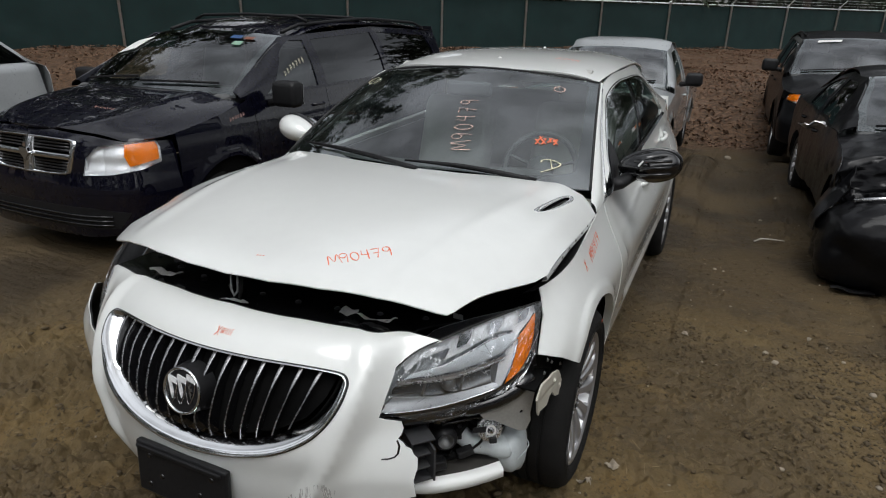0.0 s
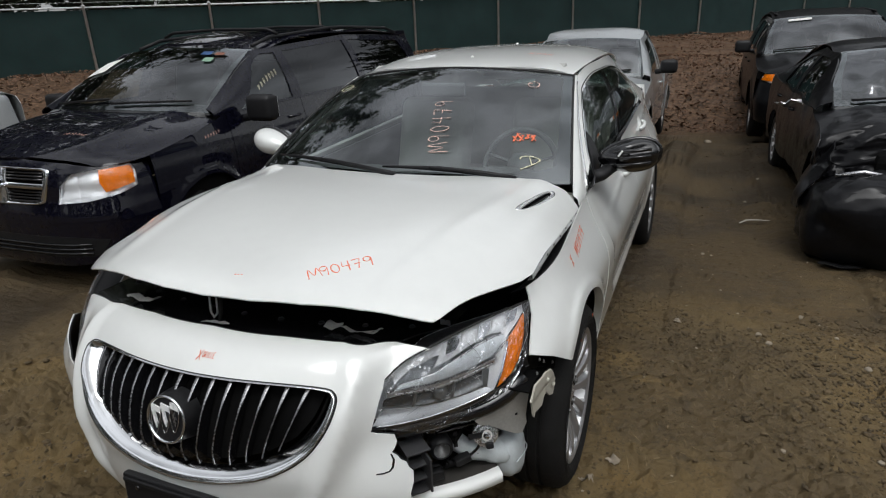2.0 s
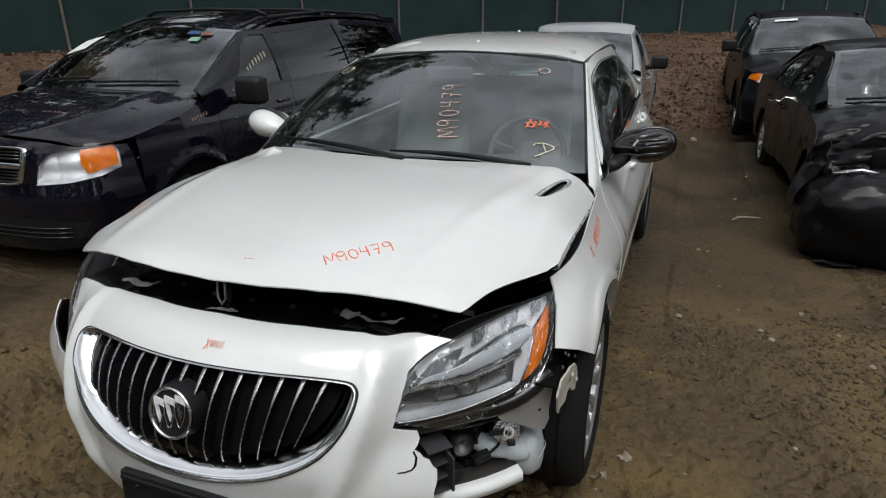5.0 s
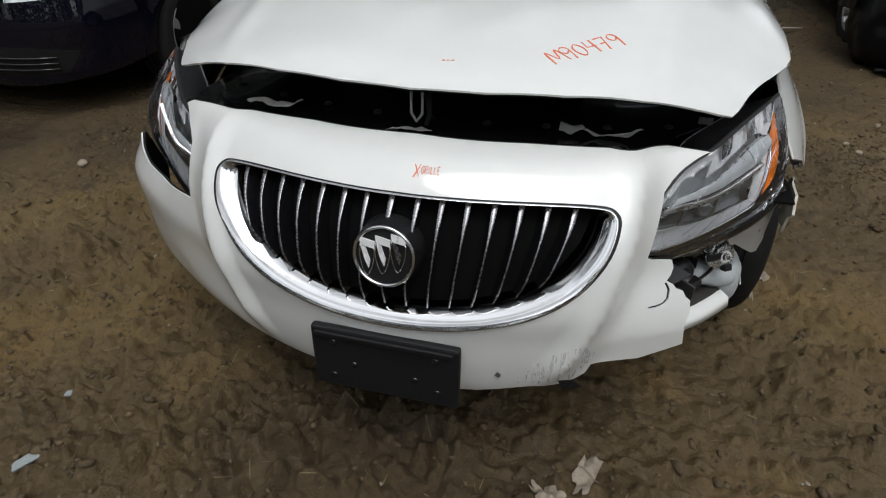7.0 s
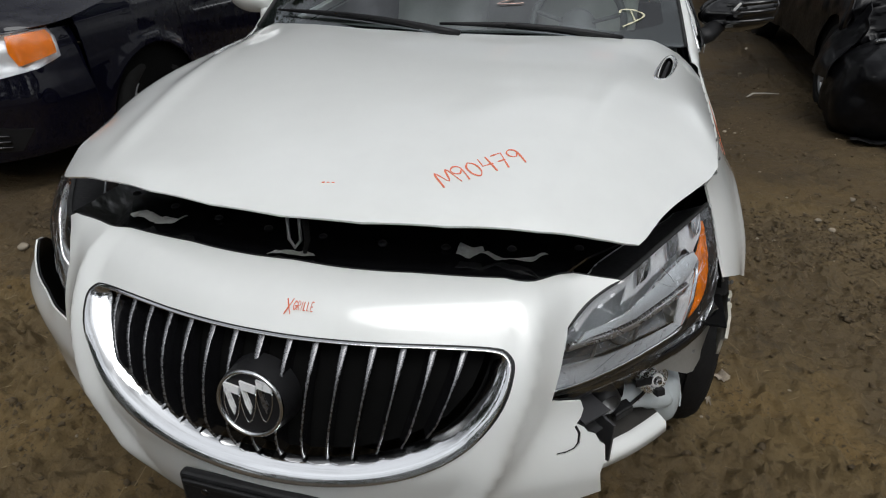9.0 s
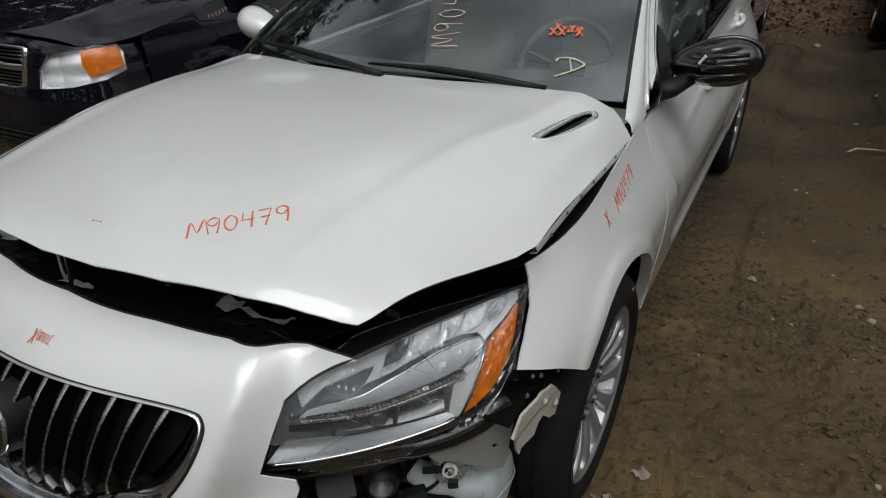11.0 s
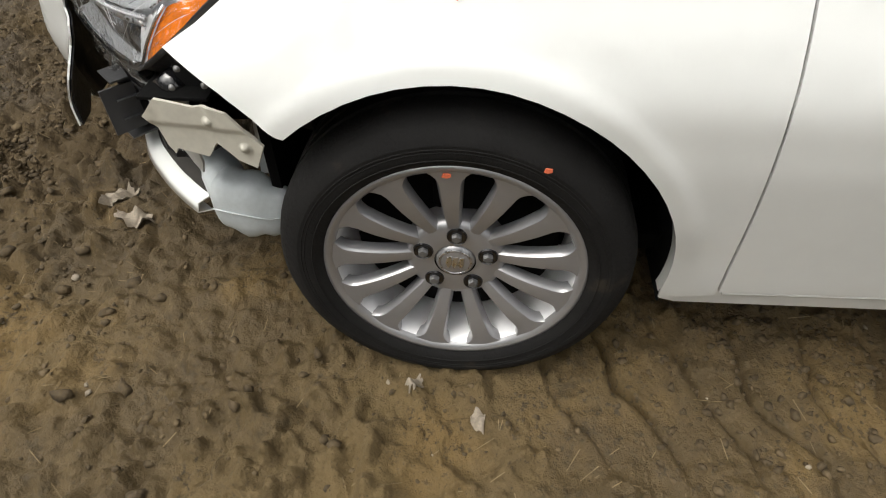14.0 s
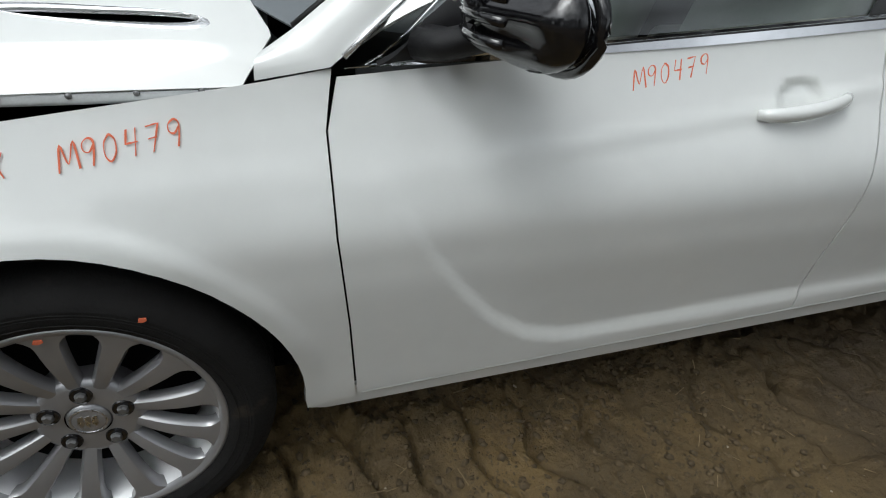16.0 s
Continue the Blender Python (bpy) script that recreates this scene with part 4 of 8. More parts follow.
smix = sn.new("ShaderNodeMixShader")
sn["Principled BSDF"].inputs["Base Color"].default_value = (0.66, 0.66, 0.64, 1)
sn["Principled BSDF"].inputs["Roughness"].default_value = 0.6
smp.inputs["Scale"].default_value, smp.inputs["Rotation"].default_value = (110, 40, 14), (0.3, 0.5, 0.2)
sw.inputs["Scale"].default_value, sw.inputs["Detail"].default_value = 1.0, 6
sr.inputs["From Min"].default_value, sr.inputs["From Max"].default_value = 0.53, 0.66
sl.new(stc.outputs["Object"], smp.inputs["Vector"])
sl.new(smp.outputs[0], sw.inputs["Vector"])
sl.new(sw.outputs[0], sr.inputs["Value"])
sl.new(sr.outputs[0], smix.inputs[0])
sl.new(st.outputs[0], smix.inputs[1])
sl.new(sn["Principled BSDF"].outputs[0], smix.inputs[2])
sl.new(smix.outputs[0], sn["Material Output"].inputs["Surface"])
sheet("scuff_mark", lambda q: nose(q, 0.0035), [(0.27, 0.372), (0.40, 0.376), (0.44, 0.42), (0.45, 0.49), (0.40, 0.50), (0.34, 0.46)], SCUFF, bumper, "grey scrape marks", step=0.02, thick=0.0)
part("paint_chip", prism([(0, 0), (0.03, 0.012), (0.052, -0.004), (0.03, -0.014), (0.012, -0.02)], 0.002, m=Matrix.Translation(tuple(nose(np.array([[0.375, 0.385]]), 0.004)[0])) @ Matrix.Rotation(radians(90), 4, "X")), BLACKPLASTIC, bumper)
part("paint_chip", prism([(0, 0), (0.006, 0.01), (0.014, 0.004), (0.01, -0.006)], 0.002, m=Matrix.Translation(tuple(nose(np.array([[0.235, 0.405]]), 0.004)[0])) @ Matrix.Rotation(radians(90), 4, "X")), GREYMETAL, bumper)
# grille
grille = new("grille")
grille.parent = sedan
gi_, go_ = both([tuple(p) for p in curve_pts(GRILLE, 4)]), both([tuple(p) for p in curve_pts(GR_OUT, 4)])
rings = [nose(np.array(go_), -0.004), nose(np.array(go_), 0.004)]
for f, o in ((0.06, 0.008), (0.14, 0.0085), (0.45, -0.007), (0.78, -0.025), (0.82, -0.040)):
    rings.append(nose(np.array(go_) * (1 - f) + np.array(gi_) * f, o))
skin_strip("chrome_surround", rings, material("bright_surround", (0.90, 0.91, 0.92), 0.06, 1.0, var=0.02), grille, "chrome surround of the grille", closed=True)
seal_ = np.array(go_)
skin_strip("surround_gap", [nose(seal_, 0.0042), nose(np.array([0, 0.66]) + (seal_ - [0, 0.66]) * 1.012, 0.0036)], BLACKPLASTIC, grille, closed=True)
sheet("grille_backing", lambda q: nose(q, -0.055), both(GRILLE), DARK, grille, "black recessed mesh", step=0.04, thick=0.003)
DARKCHROME = material("dark_chrome", (0.30, 0.30, 0.31), 0.27, 0.95, var=0.1, scale=20)
gtop = lambda a: np.interp(abs(a), [p[0] for p in GRILLE[:5]], [p[1] for p in GRILLE[:5]])
gbot = lambda a: np.interp(abs(a), [p[0] for p in GRILLE[:3:-1]], [p[1] for p in GRILLE[:3:-1]])
for k in range(15):
    a0 = -0.416 + 0.0582 * k
    a1 = a0 * 0.80
    zt, zb = float(gtop(a0)) + 0.002, float(gbot(a1)) + 0.001
    rows = [[], [], [], [], []]
    for j in range(9):
        f = j / 8
        a, z = a0 + (a1 - a0) * f ** 0.9, zt + (zb - zt) * f
        w = 0.0021 + 0.0046 * max(0, 1 - f * 3.2) ** 0.9
        front = -0.006 - 0.010 * max(0, 1 - f * 6) - 0.018 * max(0, f - 0.8) / 0.2
        for r, (da, o) in enumerate(((-w - 0.003, -0.05), (-w, front - 0.004), (0, front), (w, front - 0.004), (w + 0.003, -0.05))):
            rows[r].append(nose(np.array([[a + da + (0.0001 if a == 0 else 0), z]]), o)[0])
    bar = new("grille_bar")
    bar.parent = grille
    bar.matrix_parent_inverse = Matrix()
    skin_strip("bar_body", [rows[0], rows[1]], GLOSSBLACK, bar)
    skin_strip("bar_body", [rows[3], rows[4]], GLOSSBLACK, bar)
    skin_strip("bar_edge", rows[1:4], DARKCHROME, bar, "bright metal front edge")
BX = Matrix.Translation((-0.002, -0.038, 0.684)) @ Matrix.Rotation(radians(90 - 14), 4, "X")
badge = new("badge")
badge.parent = grille
part("badge_ring", lathe([(0.058, -0.01), (0.065, -0.006), (0.066, 0.004), (0.063, 0.008), (0.059, 0.005), (0.058, 0.0)], 40, m=BX), CHROME, badge, smooth=True)
part("badge_disc", lathe([(0, 0.001), (0.057, 0.001), (0.057, -0.008)], 40, m=BX), BLACKPLASTIC, badge)
part("badge_bezel", lathe([(0.0655, 0.0), (0.068, -0.008), (0.071, -0.03), (0.074, -0.05)], 32, m=BX), BLACKPLASTIC, badge, smooth=True)
SHIELD = material("bright_silver", (0.90, 0.91, 0.92), 0.3, 0.2, var=0.05)
for k in range(3):
    cx, cyy = 0.0325 * k, 0.0076 * k
    put = lambda q: [(cx + a, cyy + c_) for a, c_ in q]
    part("badge_shape", prism(put([(-0.0484, 0.0198), (-0.0207, 0.0150), (-0.0190, 0.0290), (-0.0506, 0.0350)]), 0.005, m=BX @ Matrix.Translation((0, 0, 0.001))), SHIELD, badge)
    part("badge_facet", prism(put([(-0.0478, 0.0172), (-0.0390, 0.0160), (-0.0280, -0.0130), (-0.0310, -0.0280), (-0.0400, -0.0100)]), 0.004, m=BX @ Matrix.Translation((0, 0, 0.001))), SHIELD if k < 2 else DARKCHROME, badge)
    edge_ = curve_pts(put([(-0.0495, 0.0190), (-0.0490, -0.0120), (-0.0350, -0.0450), (-0.0215, -0.0180), (-0.0195, 0.0150)]), 5)
    part("badge_edge", tube([tuple(BX @ Vector((float(a), float(c_), 0.004))) for a, c_ in edge_], 0.0011, 6), CHROME, badge, smooth=True)
# plate bracket
PX = Matrix.Translation((-0.002, -0.078, 0.418)) @ Matrix.Rotation(radians(-4), 4, "X")
plate = part("plate_bracket", box_bm((0.335, 0.022, 0.165), (0, 0, 0), 0.007, PX), BLACKPLASTIC, bumper, "empty black plastic plate bracket")
for x, z in ((-0.115, 0.045), (0.115, 0.045), (-0.07, -0.01), (0.07, -0.02), (-0.12, -0.05), (0.12, -0.045)):
    part("bracket_slot", lathe([(0.0, 0.002), (0.006, 0.002), (0.009, 0.0), (0.009, -0.001)], 12, m=PX @ Matrix.Translation((x, -0.0115, z)) @ Matrix.Rotation(radians(90), 4, "X")), GLOSSBLACK, plate, smooth=True)
part("bracket_lip", box_bm((0.31, 0.008, 0.012), (0, -0.012, 0.072), 0.003, PX), BLACKPLASTIC, plate)

# headlights
# Lens of the headlight: u runs along it from the grille to the fender, v from its lower to its upper edge.
LAMP_LOW = curve_pts([(0.498, 0.146, 0.645), (0.560, 0.205, 0.632), (0.632, 0.278, 0.628), (0.705, 0.350, 0.640), (0.760, 0.405, 0.660), (0.797, 0.455, 0.690), (0.813, 0.507, 0.728)], 12)
LAMP_TOP = curve_pts([(0.521, 0.203, 0.766), (0.560, 0.258, 0.800), (0.611, 0.310, 0.822), (0.670, 0.410, 0.834), (0.725, 0.510, 0.840), (0.765, 0.590, 0.840), (0.786, 0.645, 0.834)], 12)


def along(line, u):
    a = np.concatenate([[0], np.cumsum(np.linalg.norm(np.diff(line, axis=0), axis=1))])
    return np.stack([np.interp(np.clip(u, 0, 1) * a[-1], a, line[:, k]) for k in range(3)], 1)


def lamp_skin(q, out=0.0, sgn=1):
    u, v = q[:, 0], q[:, 1]
    flat_ = lambda a, b: along(LAMP_LOW, a) * (1 - b)[:, None] + along(LAMP_TOP, a) * b[:, None]
    uc = np.clip(u, 0.02, 0.98)
    n = np.cross(flat_(uc + 0.02, v) - flat_(uc - 0.02, v), flat_(u, v + 0.02) - flat_(u, v - 0.02))
    n /= np.linalg.norm(n, axis=1)[:, None]
    belly = 0.022 * np.sin(np.pi * np.clip(v, 0, 1)) * np.sin(np.pi * np.clip(u, 0, 1)) ** 0.5
    p = flat_(u, v) + n * (belly + out)[:, None]
    # the unhurt passenger side lamp sits further out and forward
    shift = np.stack([0.056 + 0.045 * np.clip(u, 0, 1) - 0.045 * np.clip(v, 0, 1) * (1 - np.clip(u, 0, 1)), 0.018 + 0 * u, 0.010 + 0 * u], 1)
    return p if sgn > 0 else p * [-1, 1, 1] - shift


LAMP = [(0.0, 0.0), (0.0, 0.5), (0.0, 1.0), (0.2, 1.0), (0.4, 1.0), (0.6, 1.0), (0.8, 1.0), (1.0, 1.0), (1.0, 0.5), (1.0, 0.0), (0.8, 0.0), (0.6, 0.0), (0.4, 0.0), (0.2, 0.0)]
AMB = [(0.985, 0.80), (0.90, 0.69), (0.80, 0.57), (0.788, 0.42), (0.765, 0.22), (0.725, 0.03), (0.84, 0.08), (0.92, 0.15), (0.965, 0.30), (0.985, 0.45)]
BROW = [(0.12, 0.66), (0.31, 0.63), (0.46, 0.69), (0.58, 0.735), (0.70, 0.74), (0.765, 0.70), (0.785, 0.61), (0.75, 0.53), (0.62, 0.50), (0.40, 0.51), (0.20, 0.57), (0.09, 0.61)]
TOPB = [(0.06, 0.93), (0.20, 0.97), (0.50, 0.97), (0.80, 0.97), (0.975, 0.97), (0.985, 0.84), (0.90, 0.73), (0.81, 0.62), (0.77, 0.73), (0.70, 0.77), (0.58, 0.765), (0.46, 0.72), (0.33, 0.66), (0.36, 0.80), (0.18, 0.80), (0.10, 0.68)]
BOWL = [(0.07, 0.48), (0.30, 0.41), (0.50, 0.385), (0.66, 0.40), (0.665, 0.10), (0.52, 0.12), (0.30, 0.15), (0.08, 0.26)]
LIP_ = [(0.015, 0.03), (0.07, 0.27), (0.30, 0.165), (0.52, 0.135), (0.665, 0.12), (0.70, 0.06), (0.60, 0.03), (0.40, 0.02), (0.20, 0.02)]
BEZEL = [(0.80, 0.57), (0.785, 0.42), (0.76, 0.22), (0.72, 0.03), (0.675, 0.06), (0.68, 0.42), (0.755, 0.53)]
CREASE = material("white_film_fold", (0.72, 0.74, 0.76), 0.2, 0.0, 0.6, var=0.05)
LAMPSILVER = material("bright_lamp_silver", (0.93, 0.95, 0.97), 0.14, 0.15, 0.6, var=0.05, scale=14)
SATIN = material("satin_lamp_panel", (0.62, 0.66, 0.69), 0.38, 0.1, 0.6, var=0.05, scale=10)
LIPSATIN = material("satin_silver_lip", (0.44, 0.46, 0.48), 0.34, 0.35, 0.3, var=0.03, scale=10)
SMOKE = material("dark_lamp_bowl", (0.20, 0.21, 0.22), 0.2, 0.5, var=0.2, scale=15)


def crumple(q, o, amp, seed, sgn):
    """Cling film: flat facets broken by sharp random folds."""
    a, b = q[:, 0] * 0.62, q[:, 1] * 0.16
    n1 = fbm(a + 0.5 * b, b * 2 - a, 0.10, 3, seed)
    n2 = fbm(a * 0.35 - b, b * 2.4 + 0.6 * a, 0.07, 2, seed + 7)
    return lamp_skin(q, o + amp * (0.4 - 2.2 * np.sqrt(np.abs(n1) + 0.004) + 0.9 * np.exp(-(n2 / 0.05) ** 2)), sgn)


FINE = (0.016, 0.06)
for sgn in (1, -1):
    lamp = new("headlight")
    lamp.parent = sedan
    tagged(lamp, "clear headlight wrapped in crinkled cling film" if sgn > 0 else "")
    at = lambda o, w=None: (lambda q, sgn=sgn: lamp_skin(q, np.full(len(q), o) if w is None else o + w(q[:, 0], q[:, 1]), sgn))
    sheet("housing", at(-0.075), LAMP, SATIN, lamp, step=(0.05, 0.2), thick=0.004)
    ring = np.array([(0.0, v) for v in np.linspace(0, 1, 8)] + [(u, 1.0) for u in np.linspace(0, 1, 30)][1:] + [(1.0, v) for v in np.linspace(1, 0, 8)][1:] + [(u, 0.0) for u in np.linspace(1, 0, 30)][1:-1])
    skin_strip("housing_wall", [lamp_skin(ring, o, sgn) for o in (-0.002, -0.04, -0.075)], BLACKPLASTIC, lamp, closed=True)
    sheet("reflector", at(-0.024, lambda u, v: 0.003 * np.sin(u * 15) - 0.010 * (1 - v) + 0.0015 * np.sin(u * 38 + v * 6)), TOPB, LAMPSILVER, lamp, "smooth chrome upper reflector", step=FINE, thick=0.002)
    # stepped facets of the upper reflector
    for k in range(5):
        u0 = 0.40 + 0.105 * k
        sheet("reflector_facet", at(-0.014 - 0.004 * (k % 2)), [(u0, 0.955), (u0 + 0.085, 0.955), (u0 + 0.070, 0.86), (u0 + 0.045, 0.80), (u0 - 0.02, 0.80)], LAMPSILVER if k % 2 else CHROME, lamp, step=(0.03, 0.1), thick=0.002, smooth=False)
    sheet("brow_panel", at(-0.016, lambda u, v: 0.006 * np.sin(np.pi * np.clip((v - 0.5) / 0.24, 0, 1))), BROW, SATIN, lamp, "satin grey light bar", step=FINE, thick=0.006)
    sheet("inner_bezel", at(-0.022), BEZEL, LAMPSILVER, lamp, "bright bezel beside the amber lamp", step=FINE, thick=0.003)
    part("bezel_edge", tube([tuple(lamp_skin(np.array([p]), -0.014, sgn)[0]) for p in ((0.80, 0.57), (0.788, 0.42), (0.765, 0.22), (0.725, 0.03))], 0.0035, 6), CHROME, lamp, smooth=True)
    part("brow_edge", tube([tuple(lamp_skin(np.array([p]), -0.010, sgn)[0]) for p in BROW[:8]], 0.0022, 6), RIMPOLISH, lamp, smooth=True)
    sheet("bowl", at(-0.058, lambda u, v: 0.03 * ((v - 0.27) / 0.2) ** 2), BOWL, SMOKE, lamp, "smoked low beam bowl", step=FINE, thick=0.003)
    sheet("lower_lip", at(-0.030, lambda u, v: 0.020 * sstep(0.2, 0.0, v)), LIP_, LIPSATIN, lamp, "brushed silver lower lip", step=(0.016, 0.03), thick=0.004)
    for k, uu in enumerate((0.24, 0.47)):
        part("bowl_divider", skin_box(lambda q, sgn=sgn: lamp_skin(q, -0.035, sgn), uu, 0.15, 0.39, 0.004), GREYMETAL, lamp)
    part("bulb_shroud", lathe([(0, 0.02), (0.014, 0.018), (0.022, 0.006), (0.024, -0.02)], 20, m=Matrix.Translation(tuple(lamp_skin(np.array([[0.40, 0.27]]), -0.045, sgn)[0])) @ Matrix.Rotation(sgn * radians(42), 4, "Z") @ Matrix.Rotation(radians(80), 4, "X")), SMOKE, lamp, smooth=True)
    tooth = box_bm((0.007, 0.010, 0.008), (0, 0, 0), 0.001)
    tme = bpy.data.meshes.new("light_tooth")
    tooth.to_mesh(tme)
    tooth.free()
    tme.materials.append(RIMPOLISH)
    strip_at = lambda f: (0.06 + 0.65 * f, 0.60 - 0.135 * math.sin(0.5 * math.pi * min(1, f * 1.7)) - 0.02 * f)
    for k in range(40):
        p = lamp_skin(np.array([strip_at(k / 39)]), -0.014, sgn)[0]
        t_ob = new("light_tooth", tme)
        t_ob.parent = lamp
        t_ob.matrix_local = Matrix.Translation(tuple(p)) @ Matrix.Rotation(sgn * radians(48), 4, "Z") @ Matrix.Rotation(radians(45), 4, "Y")
    part("light_strip", tube([tuple(lamp_skin(np.array([strip_at(f)]) - [0, 0.05], -0.018, sgn)[0]) for f in np.linspace(0, 1, 14)], 0.005, 6), RIMPOLISH, lamp, smooth=True)
    part("lip_edge", tube([tuple(lamp_skin(np.array([(u, 0.025 + 0.02 * u)]), -0.006, sgn)[0]) for u in np.linspace(0.02, 0.70, 20)], 0.0035, 6), CHROME, lamp, smooth=True)
    sheet("amber_reflector", at(-0.024, lambda u, v: 0.0030 * np.abs((u * 29 + v * 2) % 1 - 0.5) + 0.002 * np.abs((v * 13) % 1 - 0.5)), AMB, AMBER, lamp, "amber side reflector", step=(0.012, 0.05), thick=0.005, smooth=False)
    wrap = LAMP[:9] + ([(1.0, 0.0), (0.90, -0.06), (0.80, -0.10), (0.72, -0.06), (0.60, -0.05), (0.48, -0.16), (0.36, -0.20), (0.24, -0.12), (0.12, -0.03)] if sgn > 0 else LAMP[9:])
    film = sheet("lens", lambda q, sgn=sgn: crumple(q, 0.004, 0.0024, 33, sgn), wrap, FILM, lamp, "clear lens under crinkled cling film", step=(0.0085, 0.035), thick=0.0)
    film.visible_shadow = False
    rng = random.Random(17 + sgn)
    for k in range(26 if sgn > 0 else 8):
        u0, v0 = rng.uniform(0.05, 0.9), rng.uniform(0.05, 0.95)
        du, dv = rng.uniform(0.03, 0.20), rng.uniform(-0.35, 0.45)
        line = [(u0 + du * t, v0 + dv * t + 0.03 * math.sin(3 * t + k)) for t in np.linspace(0, 1, 9)]
        line = [p for p in line if 0.0 < p[0] < 1 and 0 < p[1] < 1]
        if len(line) > 3:
            part("film_crease", tube([tuple(lamp_skin(np.array([p]), 0.0060, sgn)[0]) for p in line], [0.0001] + [rng.uniform(0.0002, 0.00055)] * (len(line) - 2) + [0.0001], 5), CREASE if k % 3 else BLACKPLASTIC, film, smooth=True)
    skin_strip("lamp_seal", [lamp_skin(ring, 0.001, sgn), lamp_skin(np.array([0.5, 0.5]) + (ring - 0.5) * [1.0, 1.03], 0.002, sgn), lamp_skin(np.array([0.5, 0.5]) + (ring - 0.5) * [1.0, 1.05], -0.008, sgn)], RUBBERSEAL, lamp, closed=True)
    skin_strip("rear_seal", [lamp_skin(np.array([(u, -0.02 + 1.04 * f - 0.5 * (1 - u) * (1 - f)) for f in np.linspace(0.02, 1, 12)]), o, sgn) + np.array([sgn * dx, dx * 0.6, 0]) for u, o, dx in ((0.985, -0.004, 0.0), (1.0, 0.0015, 0.0), (1.0, -0.010, 0.006))], RUBBERSEAL, lamp)


# ---- sedan: roof, glass, cabin ----
roof_w = spline([1.9, 2.1, 2.6, 3.4, 4.0, 4.5], [0.57, 0.578, 0.60, 0.585, 0.54, 0.50])
roof_c = spline([1.9, 2.04, 2.3, 2.8, 3.3, 3.7, 4.0, 4.4], [1.36, 1.405, 1.445, 1.470, 1.455, 1.395, 1.29, 1.11])


def roof_fn(q):
    p, y = q[:, 0], q[:, 1]
    yy = y + 0.10 * p * p * (1 - sstep(2.1, 2.5, y))
    return np.stack([p * roof_w(yy), yy, roof_c(yy) - 0.03 * p ** 2 - 0.035 * np.abs(p) ** 6], 1)


roof = sheet("roof", roof_fn, [(-1.02, 2.03), (1.02, 2.03), (1.02, 3.68), (-1.02, 3.68)], WHITE, sedan, step=(0.04, 0.04), thick=0.008)
sheet("headliner", lambda q: roof_fn(q) - [0, 0, 0.03], [(-0.97, 2.08), (0.97, 2.08), (0.97, 3.66), (-0.97, 3.66)], HEADLINER, roof, step=(0.1, 0.1), thick=0.004)
sheet("rear_window", roof_fn, [(-0.93, 3.69), (0.93, 3.69), (0.93, 4.38), (-0.93, 4.38)], SIDEGLASS, sedan, step=(0.06, 0.06), thick=0.004)
sheet("rear_pillar", lambda q: roof_fn(q) - [0, 0, 0.006], [(-1.02, 3.66), (1.02, 3.66), (1.02, 4.45), (-1.02, 4.45)], WHITE, sedan, holes=[[(-0.93, 3.69), (0.93, 3.69), (0.93, 4.38), (-0.93, 4.38)]], step=(0.06, 0.06), thick=0.006)
sheet("trunk_lid", lambda q: np.stack([q[:, 0], q[:, 1], 1.10 - 0.12 * np.abs(q[:, 0] / 0.7) ** 4 - 0.5 * np.clip(q[:, 1] - 4.62, 0, 1) ** 2], 1), [(-0.70, 4.36), (0.70, 4.36), (0.66, 4.80), (-0.66, 4.80)], WHITE, sedan, step=0.06, thick=0.008)
sheet("rear_panel", lambda q: np.stack([q[:, 0], 4.80 + 0.03 * np.cos(q[:, 0] * 2), q[:, 1]], 1), [(-0.76, 0.30), (0.76, 0.30), (0.68, 1.04), (-0.68, 1.04)], WHITE, sedan, step=0.08, thick=0.01)
for k, yy in enumerate((2.25, 3.1)):
    part("roof_bump", lathe([(0, 0.012), (0.006, 0.009), (0.012, 0)], 10, m=Matrix.Translation(tuple(roof_fn(np.array([[0.05, yy]]))[0]))), PAPER, roof, smooth=True)


def ws_fn(q):
    p, t = q[:, 0], q[:, 1]
    xb, xt = 0.745 * p, 0.598 * p
    x = xb + (xt - xb) * t
    y = (1.185 + 0.39 * xb * xb) * (1 - t) + (2.03 + 0.27 * xt * xt) * t
    z = (1.035 - 0.035 * p * p) * (1 - t) + (1.405 - 0.05 * p ** 2) * t
    b = 0.035 * 4 * t * (1 - t)
    return np.stack([x, y - 0.45 * b, z + 0.89 * b], 1)


def ws_in(q):
    return ws_fn(q) + np.array([0, 0.45, -0.89]) * 0.004


shield = sheet("windshield", ws_fn, [(-1, 0), (1, 0), (1, 1), (-1, 1)], WINDSHIELD, sedan, "tinted windshield with wax pencil marks", step=(0.05, 0.05), thick=0.0)
shield.visible_shadow = False
frit_in = [tuple(p) for p in curve_pts([(-0.88, 0.10), (-0.5, 0.055), (0, 0.045), (0.5, 0.055), (0.88, 0.10), (0.925, 0.22), (0.925, 0.80), (0.90, 0.945), (0.6, 0.962), (0, 0.965), (-0.6, 0.962), (-0.90, 0.945), (-0.925, 0.80), (-0.925, 0.22)], 4, True)]
sheet("frit_border", ws_in, [(-1, 0), (1, 0), (1, 1), (-1, 1)], GLOSSBLACK, shield, "black printed border", holes=[frit_in], step=(0.04, 0.04), thick=0.001)
